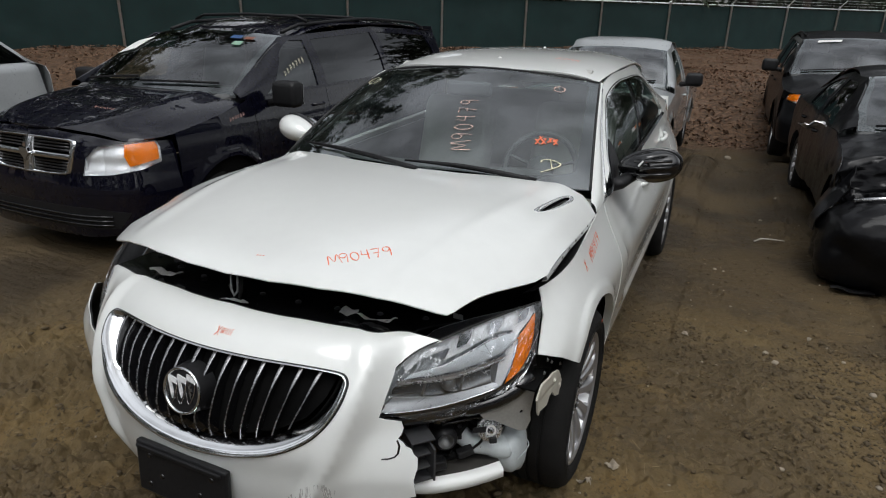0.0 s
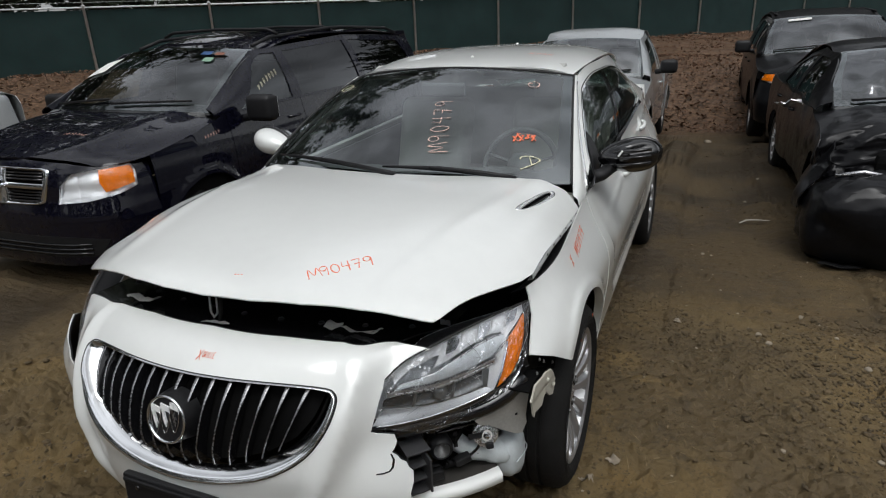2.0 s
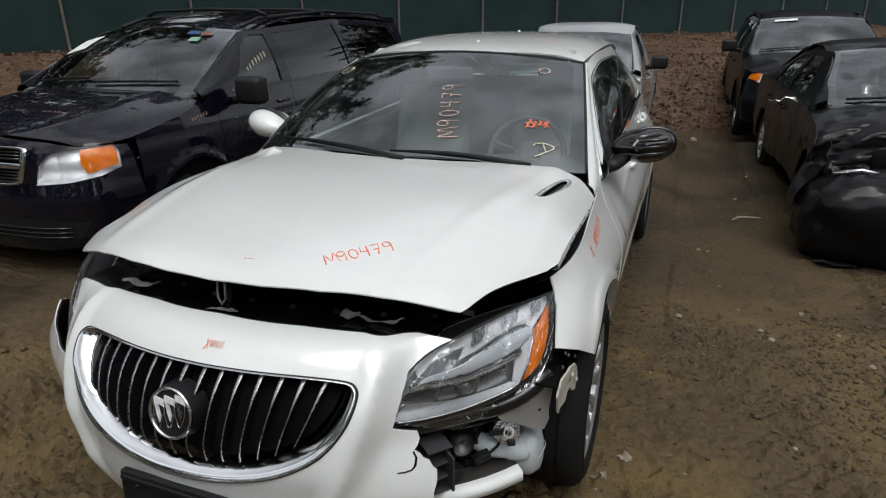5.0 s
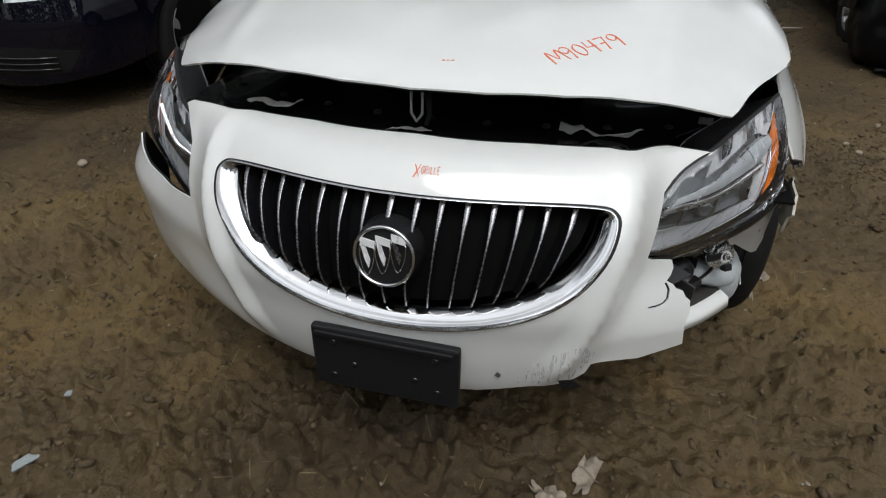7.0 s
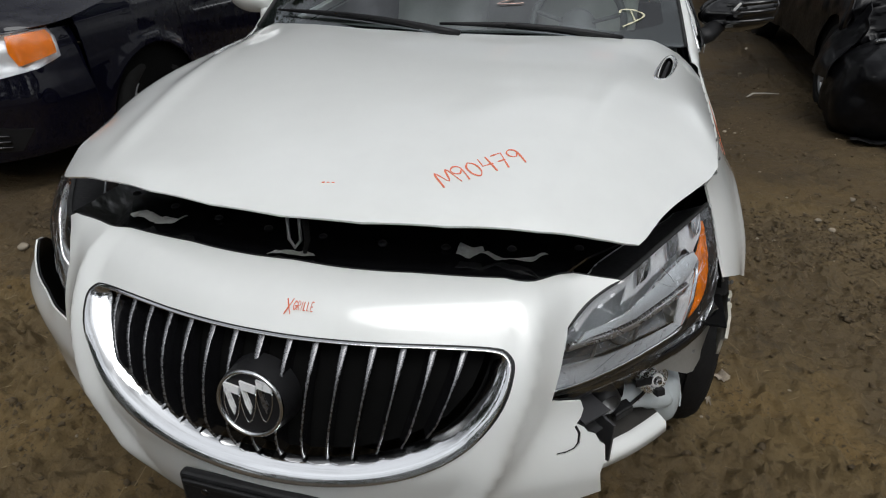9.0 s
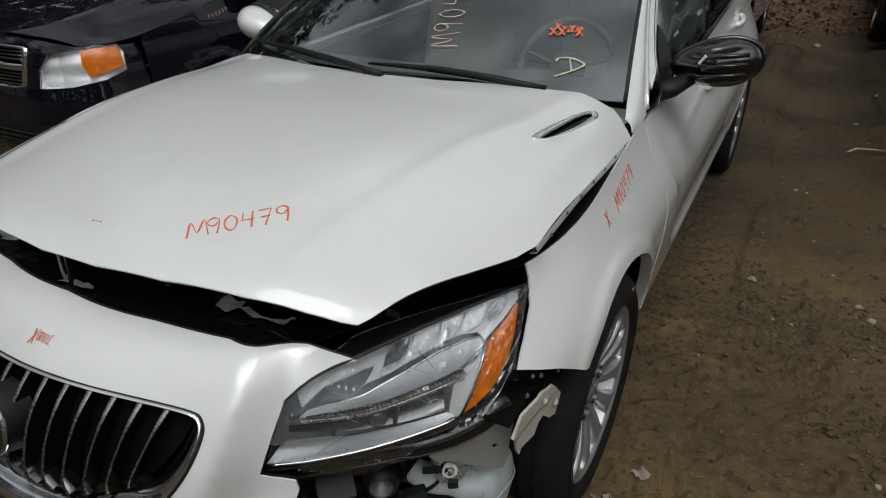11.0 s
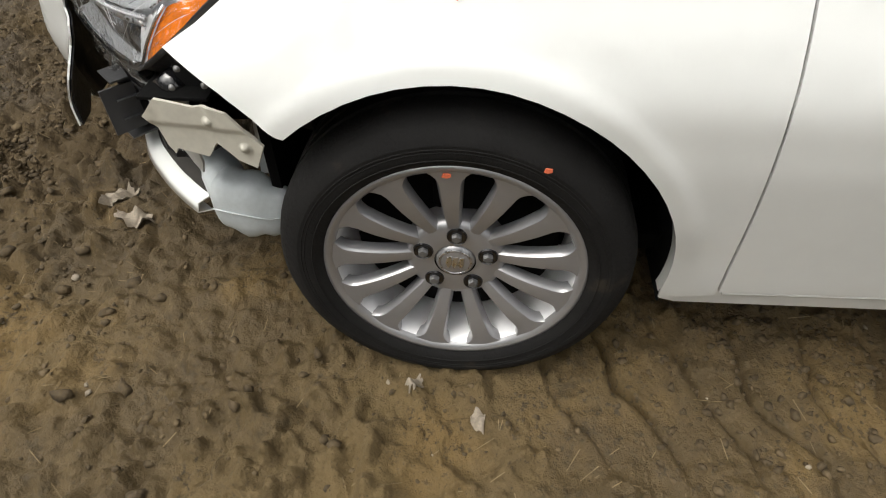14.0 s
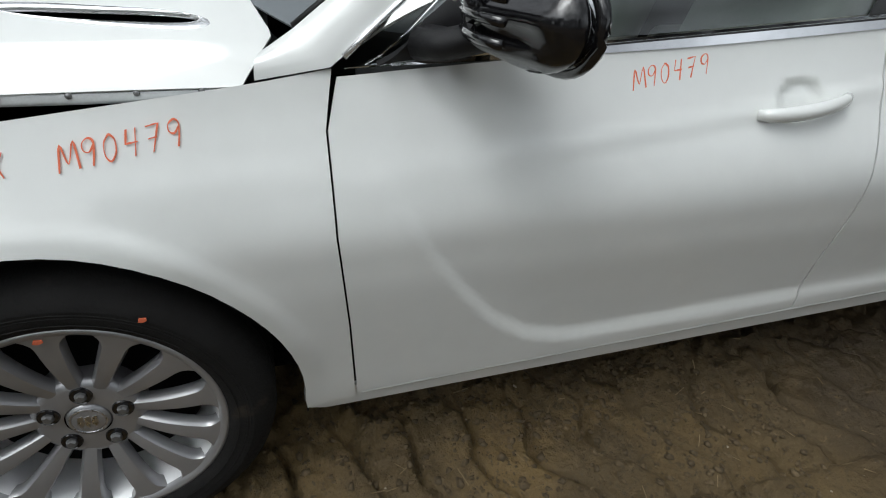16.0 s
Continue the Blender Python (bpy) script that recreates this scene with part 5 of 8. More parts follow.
part("windshield_seal", tube([tuple(p) for p in ws_fn(np.array([(1.005, t) for t in np.linspace(0.0, 1, 12)] + [(p, 1.004) for p in np.linspace(1, -1, 20)][1:] + [(-1.005, t) for t in np.linspace(1, 0, 12)][1:]))], 0.006, 6), RUBBERSEAL, sedan, smooth=True)
# cowl, wipers
sheet("cowl", lambda q: np.stack([q[:, 0], 1.20 + 0.385 * q[:, 0] ** 2 - q[:, 1], 1.022 - 0.21 * q[:, 0] ** 2 - 0.25 * q[:, 1]], 1), [(-0.73, -0.03), (0.73, -0.03), (0.73, 0.10), (-0.73, 0.10)], BLACKPLASTIC, sedan, "black plastic cowl under the wipers", step=0.05, thick=0.004)
for p0, p1, t1 in ((0.10, -0.90, 0.085), (0.74, 0.0, 0.055)):
    wiper = new("wiper")
    wiper.parent = sedan
    line = [ws_fn(np.array([[p0 + (p1 - p0) * f, 0.015 + (t1 - 0.015) * f + 0.02 * math.sin(math.pi * f)]]))[0] + np.array([0, -0.45, 0.89]) * 0.016 for f in np.linspace(0, 1, 12)]
    part("wiper_blade", tube([tuple(p) for p in line[2:]], [0.008] * 5 + [0.007, 0.006, 0.005, 0.004, 0.003], 6, flat=1.4), BLACKPLASTIC, wiper, smooth=True)
    arm = [ws_fn(np.array([[p0 + (p1 - p0) * f * 0.62, 0.005 + (t1 + 0.01) * f * 0.75]]))[0] + np.array([0, -0.45, 0.89]) * (0.020 + 0.012 * math.sin(math.pi * f)) for f in np.linspace(0, 1, 8)]
    part("wiper_arm", tube([tuple(p) for p in arm], [0.013, 0.011, 0.010, 0.009, 0.008, 0.007, 0.006, 0.005], 6), BLACKPLASTIC, wiper, smooth=True)

RY = [1.458, 1.56, 1.75, 1.93, 2.13, 2.6, 3.3, 3.9, 4.4]
rail_x = spline(RY, [0.800, 0.765, 0.703, 0.655, 0.614, 0.614, 0.594, 0.55, 0.52])
rail_z = spline(RY, [0.952, 1.03, 1.15, 1.25, 1.335, 1.378, 1.365, 1.23, 1.06])


def house(sign, out=0.0):
    def f(q):
        y, t = q[:, 0], q[:, 1]
        zb = belt(y)
        xb = side_x(y, zb)
        return np.stack([sign * (xb + (rail_x(y) - xb) * t + 0.03 * np.sin(np.pi * np.clip(t, 0, 1)) + out), y, zb + (rail_z(y) - zb) * t], 1)
    return f


WIN = [tuple(p) for p in curve_pts([(1.52, 0.10), (1.9, 0.02), (2.5, 0.01), (3.1, 0.01), (3.45, 0.02), (3.60, 0.08), (3.50, 0.42), (3.30, 0.70), (3.0, 0.84), (2.6, 0.88), (2.3, 0.885), (2.05, 0.87), (1.8, 0.84), (1.62, 0.72)], 4, True)]
SAIL = [(1.525, 0.10), (1.80, 0.03), (1.80, 0.82), (1.70, 0.78), (1.60, 0.62)]
for sgn in (1, -1):
    sheet("window_frame", house(sgn), [(3.40, -0.03), (4.3, -0.03), (4.3, 1.02), (2.13, 1.02), (1.9, 1.0), (1.7, 1.0), (1.57, 1.0), (1.54, 0.84), (1.62, 0.74), (1.8, 0.85), (2.05, 0.875), (2.3, 0.89), (2.6, 0.885), (3.0, 0.845), (3.3, 0.705), (3.5, 0.425), (3.6, 0.08)], WHITE, sedan, "white window frame", step=(0.025, 0.05), thick=0.006)
    # roof pillar from the hood corner up along the windshield
    rows = []
    for t in np.linspace(-0.2, 1.0, 26):
        wi = ws_fn(np.array([[1.012, max(t, 0)]]))[0]
        yo = 1.458 + (2.13 - 1.458) * max(t, 0)
        wo = np.array([float(rail_x(yo)), yo, float(rail_z(yo))])
        if t < 0:
            f = -t / 0.2
            wi, wo = wi * (1 - f) + np.array([0.768, 1.350, 0.966]) * f, wo * (1 - f) + np.array([0.795, 1.338, 0.934]) * f
        line = []
        for u in np.linspace(0, 1, 6):
            p = wi * (1 - u) + wo * u + np.array([0.5, -0.35, 0.6]) * 0.014 * math.sin(math.pi * u) * (1 if t > 0 else 0.8)
            line.append((sgn * p[0], p[1], p[2]))
        rows.append(line)
    skin_strip("roof_pillar", rows, WHITE, sedan, thick=0.004)
    part("pillar_trim", tube([(sgn * (float(rail_x(y)) + 0.004), y, float(rail_z(y)) + 0.001) for y in np.linspace(1.475, 2.10, 18)], 0.006, 8), BRIGHT, sedan, "chrome trim along the roof pillar", smooth=True)
    glass_pane = sheet("side_window", house(sgn, -0.006), WIN, SIDEGLASS, sedan, "tinted side glass", step=(0.05, 0.1), thick=0.0)
    glass_pane.visible_shadow = False
    skin_strip("window_post", [house(sgn, -0.002)(np.array([(2.50 + o + 0.16 * t, t) for t in np.linspace(0.0, 0.9, 8)])) for o in (0.0, 0.08)], GLOSSBLACK, sedan, thick=0.004)
    sheet("mirror_sail", house(sgn, 0.004), SAIL, BLACKPLASTIC, sedan, step=(0.03, 0.06), thick=0.008)
    # bright trim under and along the windows
    low = house(sgn, 0.004)
    skin_strip("belt_trim", [low(np.array([(y, o) for y in np.linspace(1.475, 3.62, 40)])) for o in (-0.055, -0.05, -0.012, -0.004)], CHROME, sedan, "chrome belt moulding", thick=0.002)
    ring = np.array(WIN)
    cw = ring.mean(0)
    ub = np.array([q for q in ring if q[1] > 0.02])
    ub = ub[np.argsort(np.arctan2(ub[:, 1] - 0.2, ub[:, 0] - 2.5))]
    skin_strip("window_trim", [house(sgn, 0.005)(ub + (ub - cw) * [0.004, k]) for k in (0.0, 0.05)], CHROME, sedan, "chrome window surround", thick=0.002)
    skin_strip("door_seal", [house(sgn, 0.0045)(ub + (ub - cw) * [0.012, k]) for k in (0.065, 0.10)], RUBBERSEAL, sedan, thick=0.001)

# cabin
sheet("dashboard", lambda q: np.stack([q[:, 0], q[:, 1], 1.0 - 0.12 * (q[:, 1] - 1.3) + 0.03 * np.exp(-(((q[:, 0] - 0.36) / 0.16) ** 2 + ((q[:, 1] - 1.72) / 0.1) ** 2)) - 0.2 * np.clip(q[:, 1] - 1.78, 0, 1) * 4], 1), [(-0.69, 1.46), (-0.45, 1.34), (0.0, 1.26), (0.45, 1.34), (0.69, 1.46), (0.72, 1.9), (-0.72, 1.9)], CABIN, sedan, "dark grey dashboard", step=0.05, thick=0.01)
swl = new("steering_wheel")
swl.parent = sedan
SW = Matrix.Translation((0.37, 1.98, 0.93)) @ Matrix.Rotation(radians(62), 4, "X")
part("wheel_rim", tube([tuple(SW @ Vector((0.185 * math.cos(t), 0.185 * math.sin(t), 0))) for t in np.linspace(0, 2 * math.pi, 33)[:-1]], 0.015, 8, closed=True), CABIN, swl, smooth=True)
part("wheel_hub", lathe([(0, 0.02), (0.06, 0.015), (0.075, -0.01), (0.03, -0.1)], 24, m=SW), CABIN, swl, smooth=True)
for t in (0.3, 2.84, 4.7):
    part("wheel_spoke", tube([tuple(SW @ Vector((0.05 * math.cos(t), 0.05 * math.sin(t), 0))), tuple(SW @ Vector((0.18 * math.cos(t), 0.18 * math.sin(t), 0)))], 0.016, 6, flat=0.5), CABIN, swl, smooth=True)


def car_seat(x, y):
    s = new("seat")
    s.parent = sedan
    part("seat_cushion", box_bm((0.50, 0.52, 0.20), (x, y, 0.55), 0.06, segs=3), SEAT, s, smooth=True)
    part("seat_back", box_bm((0.48, 0.15, 0.62), (0, 0, 0), 0.065, Matrix.Translation((x, y + 0.33, 0.88)) @ Matrix.Rotation(radians(-18), 4, "X"), segs=3), SEAT, s, smooth=True)
    part("headrest", box_bm((0.26, 0.10, 0.18), (0, 0, 0), 0.045, Matrix.Translation((x, y + 0.46, 1.24)) @ Matrix.Rotation(radians(-12), 4, "X"), segs=3), SEAT, s, smooth=True)


for x, y in ((0.37, 2.30), (-0.37, 2.28)):
    car_seat(x, y)
bench = new("rear_bench")
bench.parent = sedan
part("bench_back", box_bm((1.26, 0.16, 0.60), (0, 0, 0), 0.06, Matrix.Translation((0, 3.52, 0.86)) @ Matrix.Rotation(radians(-20), 4, "X"), segs=3), SEAT, bench, smooth=True)
part("bench_cushion", box_bm((1.28, 0.5, 0.2), (0, 3.2, 0.50), 0.06, segs=3), SEAT, bench, smooth=True)
part("rear_shelf", box_bm((1.2, 0.5, 0.03), (0, 3.85, 1.07), 0.01), CABIN, bench)
for sgn in (1, -1):
    sheet("door_card", flank(sgn, -0.06), [(1.5, 0.36), (3.6, 0.40), (3.65, 1.02), (1.5, 0.93)], CABIN, sedan, step=0.12, thick=0.01)
    skin_strip("pillar_trim", [house(sgn, -0.03)(np.array([(y, t) for y in np.linspace(1.5, 2.15, 8)])) for t in (0.75, 1.0)], HEADLINER, sedan, "pale inner pillar trim", thick=0.006)
part("cabin_floor", box_bm((1.5, 3.0, 0.04), (0, 2.6, 0.30), 0), DARK, sedan)
part("rear_view_mirror", box_bm((0.24, 0.035, 0.07), (0, 1.90, 1.31), 0.015), CABIN, sedan)
part("sun_visor", box_bm((0.40, 0.16, 0.018), (0, 0, 0), 0.006, Matrix.Translation((0.34, 2.17, 1.375)) @ Matrix.Rotation(radians(18), 4, "X")), HEADLINER, sedan)
part("sun_visor", box_bm((0.40, 0.16, 0.018), (0, 0, 0), 0.006, Matrix.Translation((-0.34, 2.17, 1.375)) @ Matrix.Rotation(radians(18), 4, "X")), HEADLINER, sedan)


# door mirrors
def mirror(sgn, shell, bare):
    mo = new("door_mirror")
    mo.parent = sedan
    tagged(mo, "black door mirror with its cover missing" if bare else "white door mirror")
    C = Vector((sgn * 0.930, 1.72, 1.055))
    b = bmesh.new()
    bmesh.ops.create_uvsphere(b, u_segments=28, v_segments=18, radius=1)
    for v in b.verts:
        x, y, z = v.co
        k = 0.82 + 0.18 * x
        yy = y * 0.10 if y < 0 else y * 0.035
        if bare and y < -0.15:
            yy *= 0.72 + 0.28 * math.cos(5.0 * x + 0.6) * 0.5 + 0.12 * math.sin(9 * z)
        v.co = C + Vector((sgn * x * 0.125, yy + 0.02 * x, z * 0.082 * k + 0.012 * x))
    part("mirror_shell", b, shell, mo, smooth=True)
    rim = [C + Vector((sgn * math.cos(t) * 0.123, 0.025 + 0.02 * math.cos(t), math.sin(t) * 0.081 * (0.82 + 0.18 * math.cos(t)) + 0.012 * math.cos(t))) for t in np.linspace(0, 2 * math.pi, 37)[:-1]]
    part("mirror_rim", tube([tuple(p) for p in rim], 0.010, 8, closed=True), GLOSSBLACK, mo, smooth=True)
    part("mirror_glass", lathe([(0, 0.0), (1, 0.0), (1, -0.02)], 36, m=Matrix.Translation(C + Vector((0, 0.045, 0))) @ Matrix.Diagonal((0.11, 1, 0.066, 1)) @ Matrix.Rotation(radians(-90), 4, "X")), CHROME, mo, smooth=True, sharp=30)
    foot = [(sgn * 0.795, 1.60, 0.985), (sgn * 0.83, 1.63, 0.99), (sgn * 0.86, 1.68, 1.01), (sgn * 0.89, 1.72, 1.03)]
    part("mirror_arm", tube(foot, [0.040, 0.034, 0.032, 0.034], 12, flat=0.75), BLACKPLASTIC if bare else shell, mo, smooth=True)
    if bare:
        for k in range(3):
            z = 1.03 + 0.028 * k
            part("mirror_rib", tube([(sgn * (0.875 + 0.05 * j), 1.640 - 0.014 * math.sin(j * 1.1), z + 0.006 * j) for j in range(4)], 0.007, 6), GLOSSBLACK, mo, smooth=True)
        part("mirror_motor", lathe([(0, 0.02), (0.022, 0.018), (0.028, 0)], 20, m=Matrix.Translation((sgn * 0.915, 1.645, 1.07)) @ Matrix.Rotation(radians(90), 4, "X")), GLOSSBLACK, mo, smooth=True)
        part("mirror_clip", box_bm((0.008, 0.006, 0.030), (0, 0, 0), 0.002, Matrix.Translation((sgn * 0.905, 1.617, 1.085)) @ Matrix.Rotation(radians(35), 4, "Y")), PAPER, mo, "small white plastic clip")


mirror(1, GLOSSBLACK, True)
mirror(-1, WHITE, False)

# ---- sedan: bay and what the broken corner bares ----
sheet("bay_cover", lambda q: np.stack([q[:, 0], q[:, 1] + 0.30 * q[:, 0] ** 2, 0.815 + 0.02 * np.cos(q[:, 0] * 3) - 0.05 * np.clip(q[:, 1] - 0.2, 0, 1)], 1), [(-0.64, 0.175), (0.46, 0.175), (0.50, 0.23), (0.54, 0.30), (0.60, 0.36), (0.60, 0.52), (-0.66, 0.52)], GLOSSBLACK, sedan, "black plastic radiator cover", step=0.05, thick=0.006)
for k in range(9):
    x = -0.52 + 0.13 * k
    part("cover_clip", lathe([(0, 0.005), (0.008, 0.004), (0.010, 0)], 12, m=Matrix.Translation((x, 0.30 + 0.30 * x * x, 0.832))), BLACKPLASTIC, sedan, smooth=True)
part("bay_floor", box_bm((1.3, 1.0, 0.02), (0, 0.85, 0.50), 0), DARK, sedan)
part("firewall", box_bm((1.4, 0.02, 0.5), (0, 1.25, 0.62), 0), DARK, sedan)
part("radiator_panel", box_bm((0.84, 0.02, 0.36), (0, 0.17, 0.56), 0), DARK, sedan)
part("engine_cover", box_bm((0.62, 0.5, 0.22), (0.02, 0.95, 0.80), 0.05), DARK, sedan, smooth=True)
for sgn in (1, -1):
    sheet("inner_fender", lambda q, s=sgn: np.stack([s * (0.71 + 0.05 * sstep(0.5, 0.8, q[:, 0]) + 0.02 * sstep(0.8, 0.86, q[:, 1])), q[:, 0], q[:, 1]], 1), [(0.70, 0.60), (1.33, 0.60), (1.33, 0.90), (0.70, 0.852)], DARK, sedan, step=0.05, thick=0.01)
    skin_strip("fender_ledge", [[(sgn * (float(side_x(np.array(y), np.array(z))) - d), y, z - h) for y, z in top_edge] for d, h in ((0.0, 0.002), (0.012, 0.010), (0.05, 0.030))], BLACKPLASTIC, sedan, thick=0.003)
latch = new("hood_latch")
latch.parent = hood
part("latch_loop", tube([(-0.006, 0.185, 0.945), (-0.006, 0.180, 0.895), (0.006, 0.176, 0.880), (0.018, 0.180, 0.895), (0.018, 0.185, 0.945)], 0.0035, 8), GREYMETAL, latch, smooth=True)
part("latch_hook", tube([(0.03, 0.185, 0.945), (0.035, 0.175, 0.90), (0.028, 0.17, 0.875)], [0.007, 0.006, 0.004], 6), DARK, latch, smooth=True)
FOIL = material("torn_grey_tape", (0.46, 0.46, 0.44), 0.4, 0.2, var=0.25, scale=30)
for (x, y, z), L, W, rot, sd in (((0.315, 0.305, 0.838), 0.055, 0.034, 8, 1), ((0.40, 0.312, 0.834), 0.13, 0.012, 6, 2), ((-0.40, 0.27, 0.842), 0.085, 0.035, -20, 3), ((-0.33, 0.262, 0.846), 0.07, 0.030, 15, 4), ((-0.02, 0.205, 0.842), 0.10, 0.018, 3, 5)):
    R_ = Matrix.Rotation(radians(rot), 4, "Z")
    sheet("torn_tape", lambda q, x=x, y=y, z=z, R_=R_, sd=sd: np.array([tuple(Vector((x, y, z)) + R_ @ Vector((a, b, 0.010 * float(fbm(np.array([a * 1.0]), np.array([b]), 0.03, 2, sd)[0]) + 0.006))) for a, b in q]), [(-L / 2, -W / 2), (0, -W * 0.6), (L / 2, -W * 0.2), (L * 0.4, W * 0.4), (0, W * 0.3), (-L * 0.4, W * 0.55)], FOIL, sedan, "torn scrap of grey tape", step=0.008, thick=0.001, smooth=False)
part("bay_tag", box_bm((0.03, 0.001, 0.016), (0.60, 0.43, 0.835), 0), DULLMETAL, sedan)

# broken corner on the driver's side
brk = part("fender_bracket", prism([(0.47, 0.735), (0.52, 0.738), (0.60, 0.690), (0.69, 0.628), (0.695, 0.606), (0.66, 0.614), (0.60, 0.638), (0.55, 0.662), (0.50, 0.645), (0.46, 0.660)], 0.010), material("matte_black_steel", (0.006, 0.006, 0.006), 0.6, var=0.2, spec=0.15), sedan, "black fender bracket with bolts")
brk.matrix_local = Matrix(((0.08, 0, 1, 0.795), (1, 0, 0, 0), (0, 1, 0, 0), (0, 0, 0, 1)))
for y, z in ((0.530, 0.706), (0.568, 0.680), (0.655, 0.630), (0.51, 0.672)):
    part("bolt", lathe([(0, 0.005), (0.0035, 0.0045), (0.0045, 0.001), (0.006, 0)], 10, m=Matrix.Translation((0.803 + 0.08 * y, y, z)) @ Matrix.Rotation(radians(90), 4, "Y")), GREYMETAL, sedan, smooth=True)
crm = new("crash_bracket")
crm.parent = sedan
tagged(crm, "cream painted steel bracket bared by the missing cover")
plate_x = lambda y: 0.852 + 0.10 * (y - 0.55)
sheet("bracket_plate", lambda q: np.stack([plate_x(q[:, 0]) + 0.004 * sstep(0.60, 0.61, q[:, 1]) + 0.004 * sstep(0.555, 0.565, q[:, 0]), q[:, 0], q[:, 1]], 1), [(0.442, 0.618), (0.474, 0.654), (0.540, 0.645), (0.560, 0.650), (0.596, 0.641), (0.648, 0.580), (0.628, 0.535), (0.598, 0.547), (0.566, 0.580), (0.541, 0.546), (0.485, 0.557), (0.478, 0.545), (0.470, 0.560), (0.462, 0.596)], CREAM, crm, step=0.008, thick=0.006)
for y, z in ((0.562, 0.622), (0.616, 0.577)):
    part("bolt", lathe([(0, 0.006), (0.006, 0.005), (0.007, 0.001), (0.012, 0)], 10, m=Matrix.Translation((float(plate_x(y)) + 0.010, y, z)) @ Matrix.Rotation(radians(90), 4, "Y")), CREAM, crm, smooth=True)
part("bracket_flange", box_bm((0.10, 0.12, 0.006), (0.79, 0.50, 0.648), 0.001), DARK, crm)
# pale upright plate behind the lamp, its plan line running back and outwards
PLD = np.array([0.639, 0.769, 0.0])
inner_plate = lambda q: np.array([0.704, 0.368, 0.0]) + q[:, :1] * PLD + np.stack([0 * q[:, 0], 0 * q[:, 0], q[:, 1]], 1)
sheet("bracket_arm", inner_plate, [(0.0, 0.572), (0.015, 0.615), (0.09, 0.64), (0.20, 0.64), (0.182, 0.60), (0.172, 0.53), (0.176, 0.505), (0.160, 0.474), (0.135, 0.480), (0.110, 0.496), (0.075, 0.520), (0.043, 0.543), (0.015, 0.552)], material("pale_zinc_plate", (0.42, 0.42, 0.40), 0.45, 0.35, var=0.12, scale=14), crm, "pale bracket plate with a drilled hole", holes=[[(0.140 + 0.006 * math.cos(t), 0.545 + 0.006 * math.sin(t)) for t in np.linspace(0, 6.28, 11)[:-1]]], step=0.012, thick=0.004)
# washer bottle: a rounded bulb low behind the wheel arch with a moulded arm reaching forward under the lamp
b = bmesh.new()
bmesh.ops.create_cube(b, size=1)
bmesh.ops.subdivide_edges(b, edges=b.edges[:], cuts=7, use_grid_fill=True)
for v in b.verts:
    x, y, z = v.co * 2
    r = (abs(x) ** 3 + abs(y) ** 3 + abs(z) ** 3) ** (1 / 3)
    x, y, z = x / r, y / r, z / r
    taper = 1 - 0.28 * max(0.0, y) - 0.10 * z
    v.co = Vector((0.752 + 0.047 * x * taper, 0.545 + 0.083 * y, 0.362 + 0.072 * z * taper + 0.006 * math.sin(9 * y) - 0.014 * y))
bottle = part("washer_bottle", b, RESERVOIR, sedan, "milky plastic washer bottle", smooth=True)
part("bottle_arm", tube([tuple(p) for p in curve_pts([(0.752, 0.50, 0.385), (0.70, 0.465, 0.405), (0.65, 0.43, 0.425), (0.615, 0.42, 0.45)], 5)], [0.042] * 5 + [0.038] * 5 + [0.030] * 6, 14, flat=0.9), RESERVOIR, bottle, smooth=True)
part("bottle_neck", tube([(0.72, 0.58, 0.42), (0.70, 0.58, 0.52), (0.69, 0.58, 0.62)], 0.018, 10), RESERVOIR, bottle, smooth=True)
part("bottle_seam", tube([tuple(p) for p in curve_pts([(0.795, 0.475, 0.372), (0.801, 0.53, 0.365), (0.796, 0.585, 0.352), (0.775, 0.622, 0.345)], 5)], 0.002, 5), RESERVOIR, bottle, smooth=True)
# horn with a zinc disc, its coil and bracket
ZINC = material("bright_zinc", (0.74, 0.75, 0.76), 0.26, 0.85, var=0.10, scale=25)
HX = Matrix.Translation((0.716, 0.425, 0.490)) @ Matrix.Rotation(radians(33), 4, "Z") @ Matrix.Rotation(radians(72), 4, "X")
hrn = new("horn")
hrn.parent = sedan
part("horn_disc", lathe([(0, 0.012), (0.012, 0.012), (0.014, 0.006), (0.020, 0.005), (0.022, 0.010), (0.029, 0.009), (0.031, 0.002), (0.038, 0.0), (0.039, -0.012), (0.03, -0.02), (0.0, -0.03)], 36, m=HX), ZINC, hrn, "ribbed bright zinc horn disc", smooth=True, sharp=30)
part("horn_bolt", lathe([(0, 0.026), (0.006, 0.025), (0.008, 0.012)], 6, m=HX), CHROME, hrn)
part("horn_ring", lathe([(0.011, 0.016), (0.015, 0.017), (0.017, 0.012)], 24, m=HX), PAPER, hrn, "white plastic washer", smooth=True)
part("horn_strap", box_bm((0.05, 0.016, 0.004), (0, 0, 0), 0.001, HX @ Matrix.Translation((-0.030, 0.004, 0.014))), BLACKPLASTIC, hrn)
part("horn_plug", box_bm((0.022, 0.018, 0.020), (0, 0, 0), 0.003, HX @ Matrix.Translation((0.006, -0.030, 0.010))), BLACKPLASTIC, hrn)
part("horn_trumpet", lathe([(0, -0.075), (0.020, -0.07), (0.030, -0.05), (0.033, -0.015)], 24, m=HX), BLACKPLASTIC, hrn, smooth=True)
